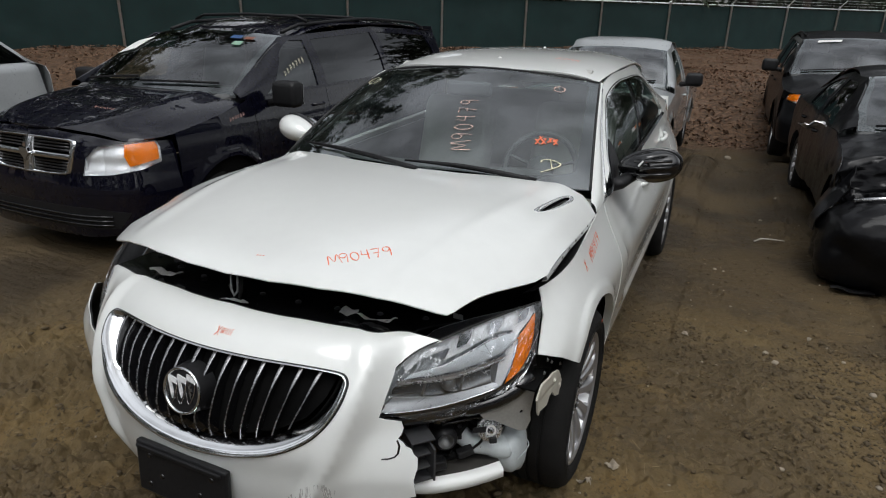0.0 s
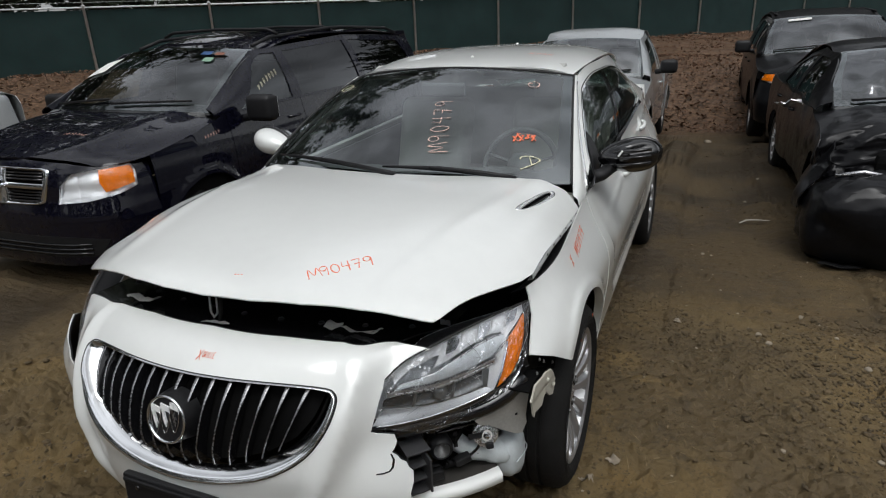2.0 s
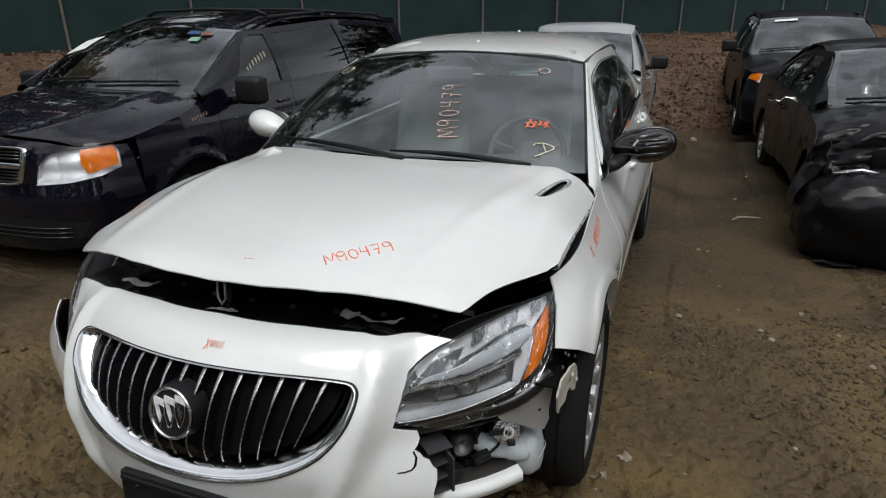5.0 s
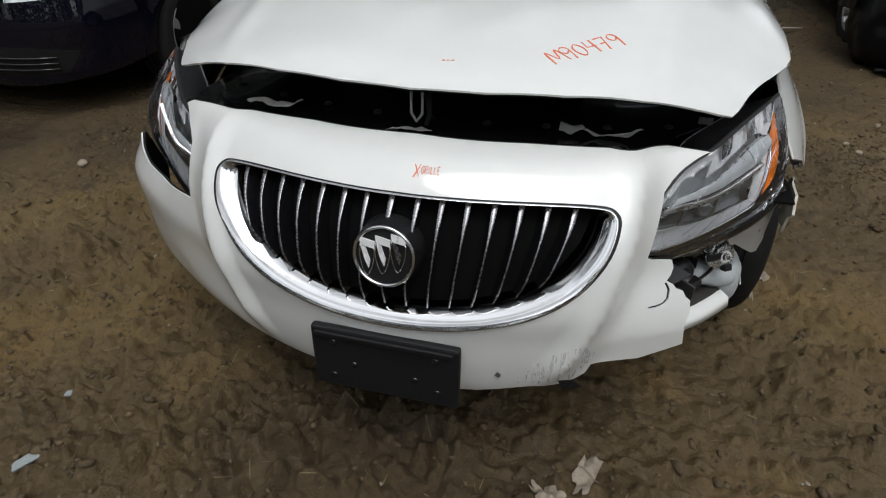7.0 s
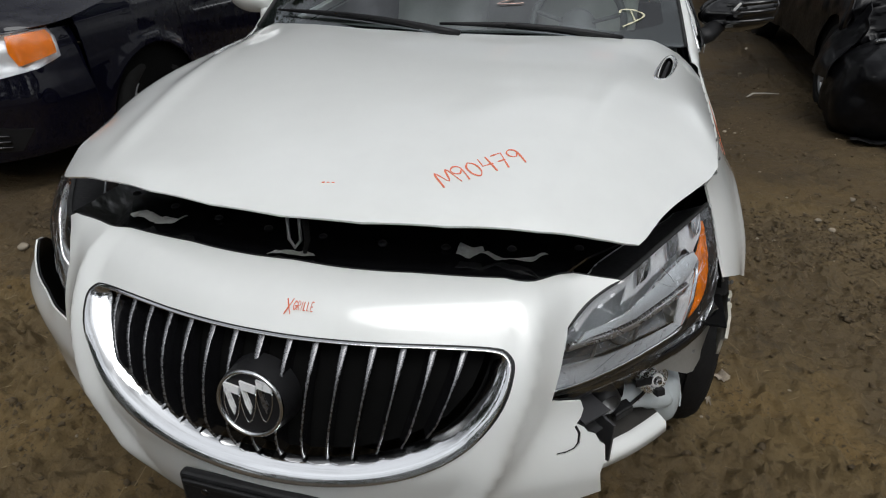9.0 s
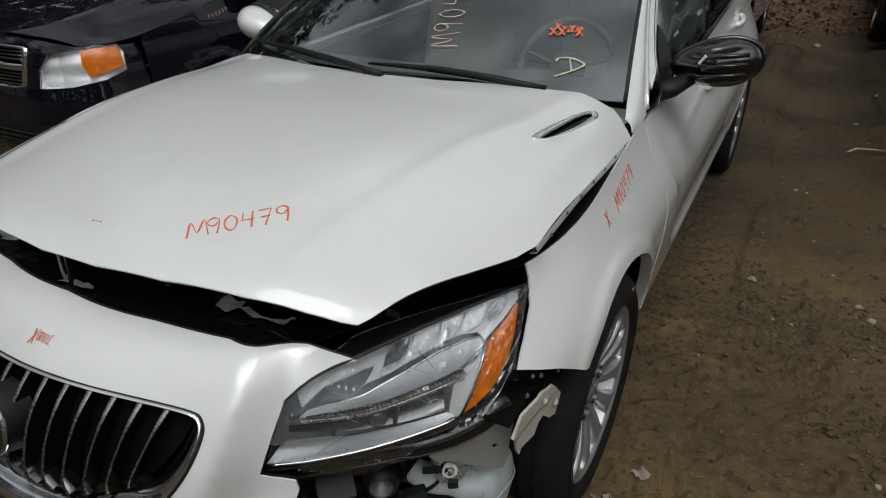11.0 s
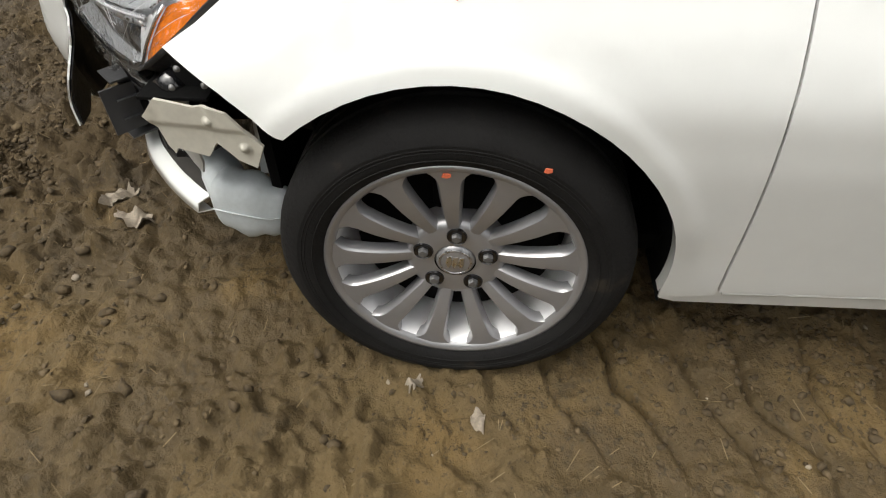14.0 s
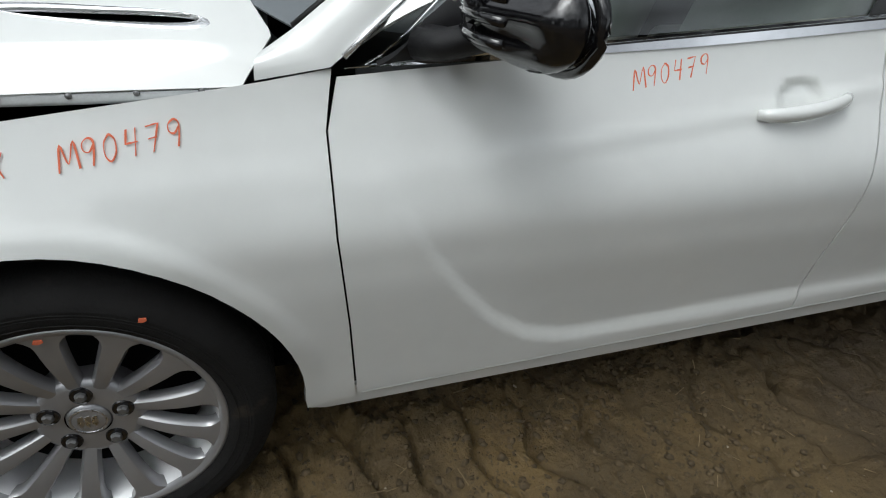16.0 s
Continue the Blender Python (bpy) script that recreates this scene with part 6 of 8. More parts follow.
# fog lamp left in its place
FX = Matrix.Translation((0.612, 0.330, 0.487)) @ Matrix.Rotation(radians(35), 4, "Z") @ Matrix.Rotation(radians(85), 4, "X")
fog = new("fog_lamp")
fog.parent = sedan
part("fog_body", lathe([(0.024, 0.020), (0.034, 0.012), (0.037, -0.002), (0.036, -0.03), (0.02, -0.06), (0, -0.06)], 32, m=FX), BLACKPLASTIC, fog, smooth=True)
part("fog_reflector", lathe([(0, -0.012), (0.012, -0.008), (0.024, 0.004), (0.029, 0.016)], 28, m=FX), GREYMETAL, fog, smooth=True)
part("fog_lens", lathe([(0, 0.024), (0.018, 0.021), (0.030, 0.013)], 28, m=FX), LENS, fog, smooth=True)
part("fog_coil", tube([tuple(FX @ Vector((0.020 * math.cos(t), 0.020 * math.sin(t), -0.075 - 0.004 * t / 6.28))) for t in np.linspace(0, 6.28 * 4, 60)], 0.004, 6), GREYMETAL, fog, smooth=True)
part("fog_tab", box_bm((0.012, 0.05, 0.006), (0, 0, 0), 0.001, FX @ Matrix.Translation((0.046, 0.01, -0.01))), BLACKPLASTIC, fog)
# lower trim bar left hanging
bar_pts = curve_pts([(0.50, 0.225, 0.368), (0.58, 0.270, 0.354), (0.66, 0.342, 0.348), (0.712, 0.400, 0.346), (0.748, 0.446, 0.346)], 5)
skin_strip("lower_trim", [bar_pts + [0.0, 0.0, -0.018], bar_pts + [0.020, -0.022, -0.010], bar_pts + [0.016, -0.016, 0.012], bar_pts + [-0.004, 0.004, 0.018]], WHITE, sedan, "white lower trim left hanging", thick=0.003)
skin_strip("trim_top", [bar_pts + [-0.004, 0.004, 0.018], bar_pts + [-0.055, 0.055, 0.014]], material("dusty_grey_plastic", (0.040, 0.037, 0.033), 0.7, var=0.3, scale=20), sedan, "dusty grey top of the lower trim", thick=0.003)
part("trim_rail", tube([tuple(p + [-0.05, 0.05, 0.035]) for p in bar_pts], 0.014, 6), BLACKPLASTIC, sedan, smooth=True)
for k in (4, 9, 14, 18):
    p = bar_pts[k] + [-0.045, 0.045, 0.05]
    part("trim_clip", box_bm((0.030, 0.022, 0.022), tuple(p), 0.003), GLOSSBLACK, sedan)
# grey support crate behind the torn edge
crate = new("bumper_support")
crate.parent = sedan
CXM = Matrix.Translation((0.572, 0.212, 0.478)) @ Matrix.Rotation(radians(48), 4, "Z") @ Matrix.Diagonal((1, 1, 0.75, 1))
GREYPL = material("grey_plastic", (0.045, 0.045, 0.048), 0.5, var=0.15, scale=20)
part("support_wall", box_bm((0.006, 0.07, 0.14), (-0.035, 0.03, 0), 0.001, CXM), GREYPL, crate)
part("support_wall", box_bm((0.006, 0.07, 0.14), (0.035, 0.03, 0), 0.001, CXM), GREYPL, crate)
for k in range(4):
    part("support_shelf", box_bm((0.07, 0.07, 0.006), (0, 0.03, -0.066 + 0.044 * k), 0.001, CXM), GREYPL, crate)
part("lamp_underside", tube([tuple(lamp_skin(np.array([[a, -0.06]]), -0.035)[0] - np.array([0, 0, 0.010 + 0.010 * (a > 0.5)])) for a in np.linspace(0.10, 0.95, 14)], 0.026, 8), GLOSSBLACK, sedan, smooth=True)
for k, (a, b2, c_) in enumerate((((0.60, 0.36, 0.60), (0.66, 0.40, 0.52), (0.70, 0.47, 0.45)), ((0.56, 0.30, 0.58), (0.62, 0.40, 0.47), (0.70, 0.5, 0.55)), ((0.66, 0.42, 0.60), (0.70, 0.46, 0.56), (0.72, 0.5, 0.6)))):
    part("wire_loom", tube([tuple(p) for p in curve_pts([a, b2, c_], 6)], 0.006, 6), DARK, sedan, smooth=True)
for k, (c0, sz, rz) in enumerate((((0.655, 0.385, 0.415), (0.05, 0.03, 0.022), 40), ((0.60, 0.315, 0.400), (0.045, 0.03, 0.03), 38), ((0.545, 0.30, 0.545), (0.05, 0.04, 0.04), 30), ((0.655, 0.40, 0.575), (0.09, 0.03, 0.05), 45), ((0.69, 0.43, 0.415), (0.03, 0.025, 0.016), 50))):
    part("plastic_bracket", box_bm(sz, (0, 0, 0), 0.004, Matrix.Translation(c0) @ Matrix.Rotation(radians(rz), 4, "Z") @ Matrix.Rotation(radians(9 * k - 15), 4, "Y")), BLACKPLASTIC if k != 3 else GREYMETAL, sedan)
for k, line in enumerate((((0.60, 0.33, 0.53), (0.64, 0.35, 0.54), (0.68, 0.40, 0.535), (0.70, 0.43, 0.52)), ((0.64, 0.37, 0.40), (0.68, 0.40, 0.43), (0.70, 0.41, 0.46), (0.69, 0.42, 0.49)), ((0.70, 0.40, 0.60), (0.73, 0.42, 0.57), (0.72, 0.42, 0.53)))):
    part("wire_loom", tube([tuple(p) for p in curve_pts(line, 6)], 0.0045, 6), GLOSSBLACK, sedan, smooth=True)
part("loom_tape", tube([tuple(p) for p in curve_pts([(0.775, 0.455, 0.640), (0.790, 0.470, 0.628), (0.796, 0.486, 0.634)], 4)], 0.010, 8), DULLMETAL, sedan, "crumpled foil of the lamp socket", smooth=True)
# added black box closing the open corner, in place of its shade
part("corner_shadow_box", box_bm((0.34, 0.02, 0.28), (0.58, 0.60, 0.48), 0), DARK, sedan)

# ---- sedan: writing ----
def flank_place(y0, z0, uy, uz, sgn=1):
    def place(a, b):
        y, z = y0 + a * uy[0] + b * uy[1], z0 + a * uz[0] + b * uz[1]
        return (sgn * float(side_x(np.array(y), np.array(z))) + sgn * 0.003, y, z), (sgn * 0.9, 0, 0.3)
    return place


def hood_place(x0, y0, ang, curve=0.0):
    c, s = math.cos(radians(ang)), math.sin(radians(ang))
    def place(a, b):
        b = b + curve * a
        x, y = x0 + a * c - b * s, y0 + a * s + b * c
        return (x, y, float(hood_z(np.array(x), np.array(y))) + 0.001), (0, 0, 1)
    return place


writing("M90479", hood_place(0.272, 0.272, 44), MARKER, hood, 0.0036, 0.050, 0.63, label="orange handwritten stock number")
writing("---", hood_place(0.045, 0.235, 8), MARKER, hood, 0.003, 0.012, 0.8)
writing("X", flank_place(0.966, 0.825, (1, 0.1), (0.1, 1)), MARKER, sedan, 0.003, 0.034, label="faint orange cross")
writing("M90479", flank_place(1.054, 0.829, (1, 0.05), (0.15, 1)), MARKER, sedan, 0.0028, 0.037, 0.80, label="orange handwritten stock number")
writing("M90479", flank_place(1.985, 0.893, (1, 0.0), (0.14, 1)), MARKER, sedan, 0.0028, 0.034, 0.80, label="orange handwritten stock number")
bumper_place = lambda a0, z0, k: (lambda a, b: (nose(np.array([[a0 + a, z0 + b * k]]), 0.0028)[0], (0, -0.5, 0.85)))
writing("X", bumper_place(0.030, 0.812, 0.55), MARKER, bumper, 0.0024, 0.030, 0.6, label="small orange handwriting")
writing("GRILLE", bumper_place(0.048, 0.818, 0.6), MARKER, bumper, 0.0015, 0.014, 0.62, label="small orange handwriting")


def ws_place(p0, t0, ang, k=1.0):
    c, s = math.cos(radians(ang)), math.sin(radians(ang))
    def place(a, b):
        u, v = a * c - b * s, a * s + b * c
        return ws_fn(np.array([[p0 + u / 0.66, t0 + v / 0.90]]))[0] + np.array([0, -0.45, 0.89]) * 0.002, (0, -0.45, 0.89)
    return place
WSM = material("faded_wax_pencil", (0.60, 0.42, 0.36), 0.8, var=0.2, scale=50)
writing("M90479", ws_place(0.335, 0.185, 102), WSM, shield, 0.0040, 0.080, 0.84, label="faded pink handwritten stock number")
writing("a", ws_place(0.74, 0.085, 0), CHALK, shield, 0.0055, 0.085, label="yellow handwritten mark")
writing("XX-X", ws_place(0.68, 0.275, 5), MARKER, shield, 0.007, 0.036, 0.62, label="orange scribble")
writing("X-XX", ws_place(0.69, 0.31, -8), MARKER, shield, 0.006, 0.028, 0.66)
writing("o", ws_place(-0.95, 0.74, 10), CHALK, shield, 0.0045, 0.085, label="yellow ringed mark")
writing("v", ws_place(-0.92, 0.77, 10), CHALK, shield, 0.0045, 0.045)
writing("o", ws_place(0.69, 0.78, 0), WSM, shield, 0.0045, 0.06, label="pink ringed mark")
writing("-", ws_place(0.70, 0.79, 20), WSM, shield, 0.0045, 0.05)
writing("XMX", lambda a, b: (roof_fn(np.array([[0.52 + a / 0.6, 2.33 + b]]))[0] + np.array([0, 0, 0.006]), (0, 0, 1)), PINK, roof, 0.006, 0.06, 0.8, label="faded pink scribble")


# ---- wheels ----
_spoke = {}
BARREL = material("brushed_barrel", (0.86, 0.86, 0.87), 0.42, 0.3, var=0.03, rough_var=0.02)


def spoke_mesh(key, R0, R1, w0, w1, z0, z1):
    """One broad spoke with rounded shoulders, pointing along x."""
    if key in _spoke:
        return _spoke[key]
    b = bmesh.new()
    rows = []
    full = R1 * math.tan(math.pi / key[2]) * 1.005
    for f in (0, 0.12, 0.25, 0.4, 0.55, 0.68, 0.80, 0.87, 0.92, 0.96, 1.0):
        r = R0 + (R1 - R0) * f
        w = w0 + (w1 - w0) * f ** 1.2
        if key[2] > 8:
            w = w + (full * r / R1 - w) * max(0.0, (f - 0.80) / 0.20) ** 2.2
        z = z0 + (z1 - z0) * f + 0.008 * math.sin(math.pi * f)
        sec = ((-w + 0.002, z - 0.026), (-w, z - 0.013), (-w + 0.0035, z - 0.0035), (-w + 0.006, z), (0, z + 0.0015), (w - 0.006, z), (w - 0.0035, z - 0.0035), (w, z - 0.013), (w - 0.002, z - 0.026))
        rows.append([b.verts.new((r, y, zz)) for y, zz in sec])
    for r0, r1 in zip(rows, rows[1:]):
        for k in range(8):
            b.faces.new((r0[k], r1[k], r1[k + 1], r0[k + 1]))
    me = bpy.data.meshes.new("spoke")
    bmesh.ops.recalc_face_normals(b, faces=b.faces[:])
    b.to_mesh(me)
    b.free()
    me.polygons.foreach_set("use_smooth", [True] * len(me.polygons))
    me.set_sharp_from_angle(angle=radians(35))
    me.materials.append(RIMPAINT)
    _spoke[key] = me
    return me


def wheel_thing(parent, at, sgn, R=0.34, RR=0.245, W=0.23, spokes=13, label="", n=64, turn=4.0, steer=0.0, fine=False, wide=None):
    """A tyre on a spoked rim with hub cap, nuts and brake disc; its outer face looks towards sgn x."""
    w = new("wheel")
    w.parent = parent
    w.matrix_local = Matrix.Translation(at) @ Matrix.Rotation(radians(steer), 4, "Z") @ Matrix.Rotation(radians(90 * sgn), 4, "Y")
    tagged(w, label)
    h = W / 2
    prof = [(RR - 0.012, -h * 0.8), (RR + 0.004, -h * 0.92), (RR + 0.03, -h * 1.0), (R - 0.045, -h), (R - 0.014, -h * 0.86), (R, -h * 0.55)]
    for g in (-0.4, -0.05, 0.3):
        prof += [(R, h * (g - 0.06)), (R - 0.007, h * (g - 0.04)), (R - 0.007, h * (g + 0.04)), (R, h * (g + 0.06))]
    prof += [(R, h * 0.55), (R - 0.006, h * 0.74), (R - 0.020, h * 0.90), (R - 0.040, h * 0.985), (R - 0.046, h * 1.0), (RR + 0.05, h * 1.01), (RR + 0.035, h * 1.0), (RR + 0.031, h * 1.005), (RR + 0.012, h * 0.95), (RR + 0.006, h * 0.90), (RR - 0.004, h * 0.86), (RR - 0.012, h * 0.6)]
    tyre = part("tyre", lathe(prof, n), RUBBER, w, smooth=True, sharp=40)
    if fine:
        bl = box_bm((0.016, 0.0022, 0.022), (0, 0, 0), 0.0015)
        bme = bpy.data.meshes.new("tread_block")
        bl.to_mesh(bme)
        bl.free()
        bme.materials.append(RUBBER)
        for k in range(120):
            t = new("tread_block", bme)
            t.parent = tyre
            t.matrix_local = Matrix.Rotation(2 * math.pi * k / 120, 4, "Z") @ Matrix.Translation((R - 0.0215, 0, h * 0.80)) @ Matrix.Rotation(radians(-35), 4, "Y")
    part("rim_barrel", lathe([(RR - 0.028, -h * 0.8), (RR - 0.030, h * 0.30), (RR - 0.020, h * 0.70), (RR - 0.016, h * 0.80)], n), BARREL, w, "bright machined barrel", smooth=True)
    part("rim_lip", lathe([(RR - 0.020, h * 0.70), (RR - 0.014, h * 0.84), (RR - 0.004, h * 0.905), (RR + 0.003, h * 0.90), (RR + 0.004, h * 0.80)], n), RIMPAINT, w, smooth=True)
    zf, zo = h * 0.60, h * 0.84
    wd = wide or (2 * math.pi * RR / spokes * 0.205)
    me = spoke_mesh((R, RR, spokes), RR * 0.30, RR - 0.010, RR * 0.062 if spokes > 8 else RR * 0.16, RR * 0.108 if spokes > 8 else wd, zf, zo)
    for k in range(spokes):
        s = new("spoke", me)
        s.parent = w
        s.matrix_local = Matrix.Rotation(radians(turn) + 2 * math.pi * k / spokes, 4, "Z")
    part("hub", lathe([(RR * 0.40, zf - 0.05), (RR * 0.40, zf - 0.010), (RR * 0.37, zf + 0.001), (RR * 0.33, zf + 0.004), (RR * 0.20, zf + 0.004), (RR * 0.165, zf + 0.003)], n), RIMPAINT, w, smooth=True, sharp=40)
    part("centre_cap", lathe([(0, zf + 0.010), (RR * 0.10, zf + 0.009), (RR * 0.148, zf + 0.006), (RR * 0.160, zf - 0.002), (RR * 0.160, zf - 0.01)], 32), RIMPAINT, w, smooth=True)
    if fine:
        part("cap_ring", lathe([(RR * 0.118, zf + 0.0085), (RR * 0.124, zf + 0.0105), (RR * 0.132, zf + 0.0085)], 32), RIMPOLISH, w, smooth=True)
        for k in range(3):
            part("cap_emblem", prism([(-0.016 + 0.012 * k, -0.016), (-0.008 + 0.012 * k, -0.013), (-0.006 + 0.012 * k, 0.004), (-0.012 + 0.012 * k, 0.016), (-0.017 + 0.012 * k, 0.004)], 0.0016, m=Matrix.Translation((0, 0, zf + 0.0088)) @ Matrix.Rotation(radians(-95), 4, "Z")), RIMPOLISH, w)
        # moulded rings and raised strips of lettering too worn to read, round the sidewall
        for rr_, hh in ((RR + 0.022, 0.0012), (R - 0.052, 0.0014), (R - 0.058, 0.0010)):
            part("sidewall_ring", tube([(rr_ * math.cos(t), rr_ * math.sin(t), h * 1.004) for t in np.linspace(0, 6.2832, 73)[:-1]], hh, 5, closed=True), RUBBER, tyre, smooth=True)
    nut = lathe([(0.0, 0.010), (0.008, 0.010), (0.0105, 0.006), (0.0105, -0.01)], 6)
    nme = bpy.data.meshes.new("lug_nut")
    nut.to_mesh(nme)
    nut.free()
    nme.materials.append(GREYMETAL)
    wme = bpy.data.meshes.new("nut_well")
    well = lathe([(0, 0.0030), (0.017, 0.0030), (0.0185, 0.0045), (0.020, 0.0)], 20)
    well.to_mesh(wme)
    well.free()
    wme.materials.append(GLOSSBLACK)
    for k in range(5):
        a = radians(33 + 72 * k)
        for nm, md, dz in (("nut_well", wme, 0.0), ("lug_nut", nme, 0.002)):
            o = new(nm, md)
            o.parent = w
            o.matrix_local = Matrix.Translation((RR * 0.265 * math.cos(a), RR * 0.265 * math.sin(a), zf + dz + 0.003))
    # oversized disc and caliper in near black: the rim's inner shade as colour
    part("shaded_brake_disc", lathe([(0.05, 0.016), (RR * 0.70, 0.014), (RR * 0.82, 0.004), (RR * 0.82, -0.01), (0.05, -0.01)], 40), DARK, w, smooth=True, sharp=30)
    part("shaded_brake_caliper", box_bm((0.08, 0.13, 0.07), (-RR * 0.55, 0.02, 0.0), 0.012), DARK, w)
    return w


for sgn in (1, -1):
    for y in (0.966, REAR):
        wheel_thing(sedan, (sgn * 0.785, y, 0.325 if y < 2 else 0.30), sgn, label="thirteen-spoke alloy wheel on a worn black tyre" if sgn > 0 and y < 2 else "", turn=99.0, fine=sgn > 0 and y < 2)

for y, z, w in ((1.116, 0.581, 0.014), (0.954, 0.555, 0.016)):
    x = 0.899 if z > 0.57 else 0.889
    part("paint_dab", prism([(-w / 2, -0.003), (0, -0.005), (w / 2, -0.002), (w * 0.45, 0.003), (-w * 0.3, 0.004)], 0.003, m=Matrix(((0, 0, 1, x), (1, 0, 0, y), (0, 1, 0, z), (0, 0, 0, 1)))), MARKER, sedan, "small orange paint mark")


# ---- the cars parked round it ----
def car_body(name, label, m, paint, W, L, front, cowl, wtop, rtop, rend, belt_f, belt_r, wheels, R, bottom=0.26, roofw=0.72, windows=(), lamp=None, amber=None, glassmat=None, sideglass=None, grille=None, dent=None, doors=(), plan=None, rims=5, tail=None, lamp_mat=None, rim_ratio=0.66, step=0.04, arch_lip=0.0):
    """A parked car from its main measures, in its own axes: x to its driver's side, y from nose to tail, z up.
    front: height of the hood's front edge; cowl, wtop, rend: (y, z) of windshield foot, windshield top, roof end."""
    c = thing(name, label, "car", m)
    glassmat, sideglass = glassmat or WINDSHIELD, sideglass or SIDEGLASS
    (cy, cz), (ty, tz), (ry, rz) = cowl, wtop, rend
    tail = tail or (L - 0.03, belt_r)
    pts = curve_pts(plan or [(0, 0), (0.42 * W, 0.025), (0.72 * W, 0.11), (0.89 * W, 0.25), (0.97 * W, 0.45), (W, 0.80)], 8)
    pa = np.concatenate([[0], np.cumsum(np.hypot(*np.diff(pts, axis=0).T))])
    prof = spline([0.15, 0.30, 0.50, 0.70, 0.90, 1.05, 1.25], [-0.07, -0.035, -0.008, 0.0, -0.012, -0.045, -0.085])
    dent = dent or (lambda p: p)
    beltz = lambda y: np.interp(y, [cy, ry], [belt_f, belt_r])
    lean = spline([0.15, 0.35, 0.55, 0.68, front - 0.05, front + 0.05], [0.06, 0.0, 0.0, 0.02, 0.07, 0.16])

    def wide(y):
        return np.interp(y, pts[:, 1], pts[:, 0]) / W * W - 0.10 * np.clip((y - L + 0.5) / 0.5, 0, 1) ** 2

    def sx(y, z):
        x = wide(np.maximum(y, 0.02)) + prof(z)
        for wy in wheels:
            r = np.hypot(y - wy, z - R)
            x = x + arch_lip * (1 - sstep(R * 1.16, R * 1.36, r))
        return x

    def flk(s, out=0.0):
        return lambda q: dent(np.stack([s * (sx(q[:, 0], q[:, 1]) + out), q[:, 0], q[:, 1]], 1))

    def face(q, out=0.0):
        s_, z = np.abs(q[:, 0]), q[:, 1]
        x, y = np.interp(s_, pa, pts[:, 0]), np.interp(s_, pa, pts[:, 1])
        tx, ty_ = np.gradient(pts[:, 0]), np.gradient(pts[:, 1])
        nx, ny = np.interp(s_, pa, -ty_ / np.hypot(tx, ty_)), np.interp(s_, pa, tx / np.hypot(tx, ty_))
        ln = lean(z) - out
        return dent(np.stack([np.sign(q[:, 0]) * np.maximum(x + nx * ln + prof(z) * sstep(0.3, 1, s_), 0), y + ny * ln, z], 1))
    yend = pts[-1, 1]
    hood_edge = spline([0, yend * 0.5, cy], [front - 0.075, front - 0.03, cz - 0.075])
    for s in (1, -1):
        fy = [y for y in wheels][0]
        yS = min(0.46, wheels[0] - R * 1.14 - 0.01)
        low = [(yS, bottom + 0.06)] + arc(wheels[0], R, R * 1.13, 180, 0, 20) + arc(wheels[1], R, R * 1.13, 180, 0, 20) + [(L - 0.04, bottom + 0.04), (L - 0.02, belt_r - 0.1), (tail[0], tail[1]), (ry, belt_r), (cy + 0.1, belt_f)]
        top = [(y, float(hood_edge(y))) for y in np.linspace(cy, yS, 8)]
        outline = low + top
        seams = [0.0] + list(doors) + [L + 1]
        names = ["front_fender"] + ["side_door"] * (len(doors) - 1) + ["quarter_panel"] if doors else ["body_side"]
        for k, nm in enumerate(names):
            a, b = seams[k] + 0.003, seams[k + 1] - 0.003
            clip = clip_y(clip_y(outline, a, 1), b, -1)
            if len(clip) > 2:
                pan = sheet(nm, flk(s), clip, paint, c, step=step, thick=0.008)
                if nm == "side_door":
                    yh = b - 0.16
                    zh = float(beltz(yh)) - 0.13
                    part("door_handle", tube([(s * (float(sx(np.array(yh + d), np.array(zh))) + o), yh + d, zh) for d, o in ((-0.09, 0.005), (-0.05, 0.03), (0.05, 0.03), (0.09, 0.005))], 0.012, 8), paint, pan, smooth=True)
        sheet("shut_face", flk(s, -0.03), [(0.3, R * 1.0), (wheels[0] + R * 1.2, R + 0.0), (wheels[1] - R * 1.2, bottom + 0.05), (ry, belt_r - 0.05), (cy, belt_f - 0.06)], DARK, c, step=0.15, thick=0.003)

        def up(q, s=s, out=0.0):
            y, t = q[:, 0], q[:, 1]
            zb, zt = beltz(y), np.interp(y, [cy, ty, (ty + ry) / 2, ry, tail[0]], [cz + 0.0, tz - 0.03, rtop - 0.075, rz - 0.05, tail[1] + 0.02])
            xb, xt = sx(y, zb), np.interp(y, [cy, ty, ry, tail[0]], [W - 0.115, W * roofw, W * roofw * 0.98, W * roofw])
            return dent(np.stack([s * (xb + (xt - xb) * t + 0.025 * np.sin(np.pi * np.clip(t, 0, 1)) + out), y, zb + (zt - zb) * t], 1))
        sheet("window_frame", up, [(cy + 0.02, 0), (tail[0] - 0.05, 0), (tail[0] - 0.05, 1), (cy + 0.02, 1)], paint, c, holes=[w for w in windows], step=(step, 0.08), thick=0.008)
        for k, w in enumerate(windows):
            pane = sheet("side_window", lambda q, s=s: up(q, s, -0.006), w, sideglass if k == 0 else PRIVACY, c, step=(0.08, 0.1), thick=0.0)
            pane.visible_shadow = False
        for wy in wheels:
            ln = arc(wy, R, R * 1.16, 175, -5, 20)
            skin_strip("wheel_liner", [[tuple(dent(np.array([[s * x, y, z]]))[0]) for y, z in ln] for x in (W - 0.04, W - 0.2, W - 0.36)], DARK, c)
            wheel_thing(c, (s * (W - 0.135), wy, R), s, R, R * rim_ratio, W=0.22, spokes=rims, n=40, turn=18)
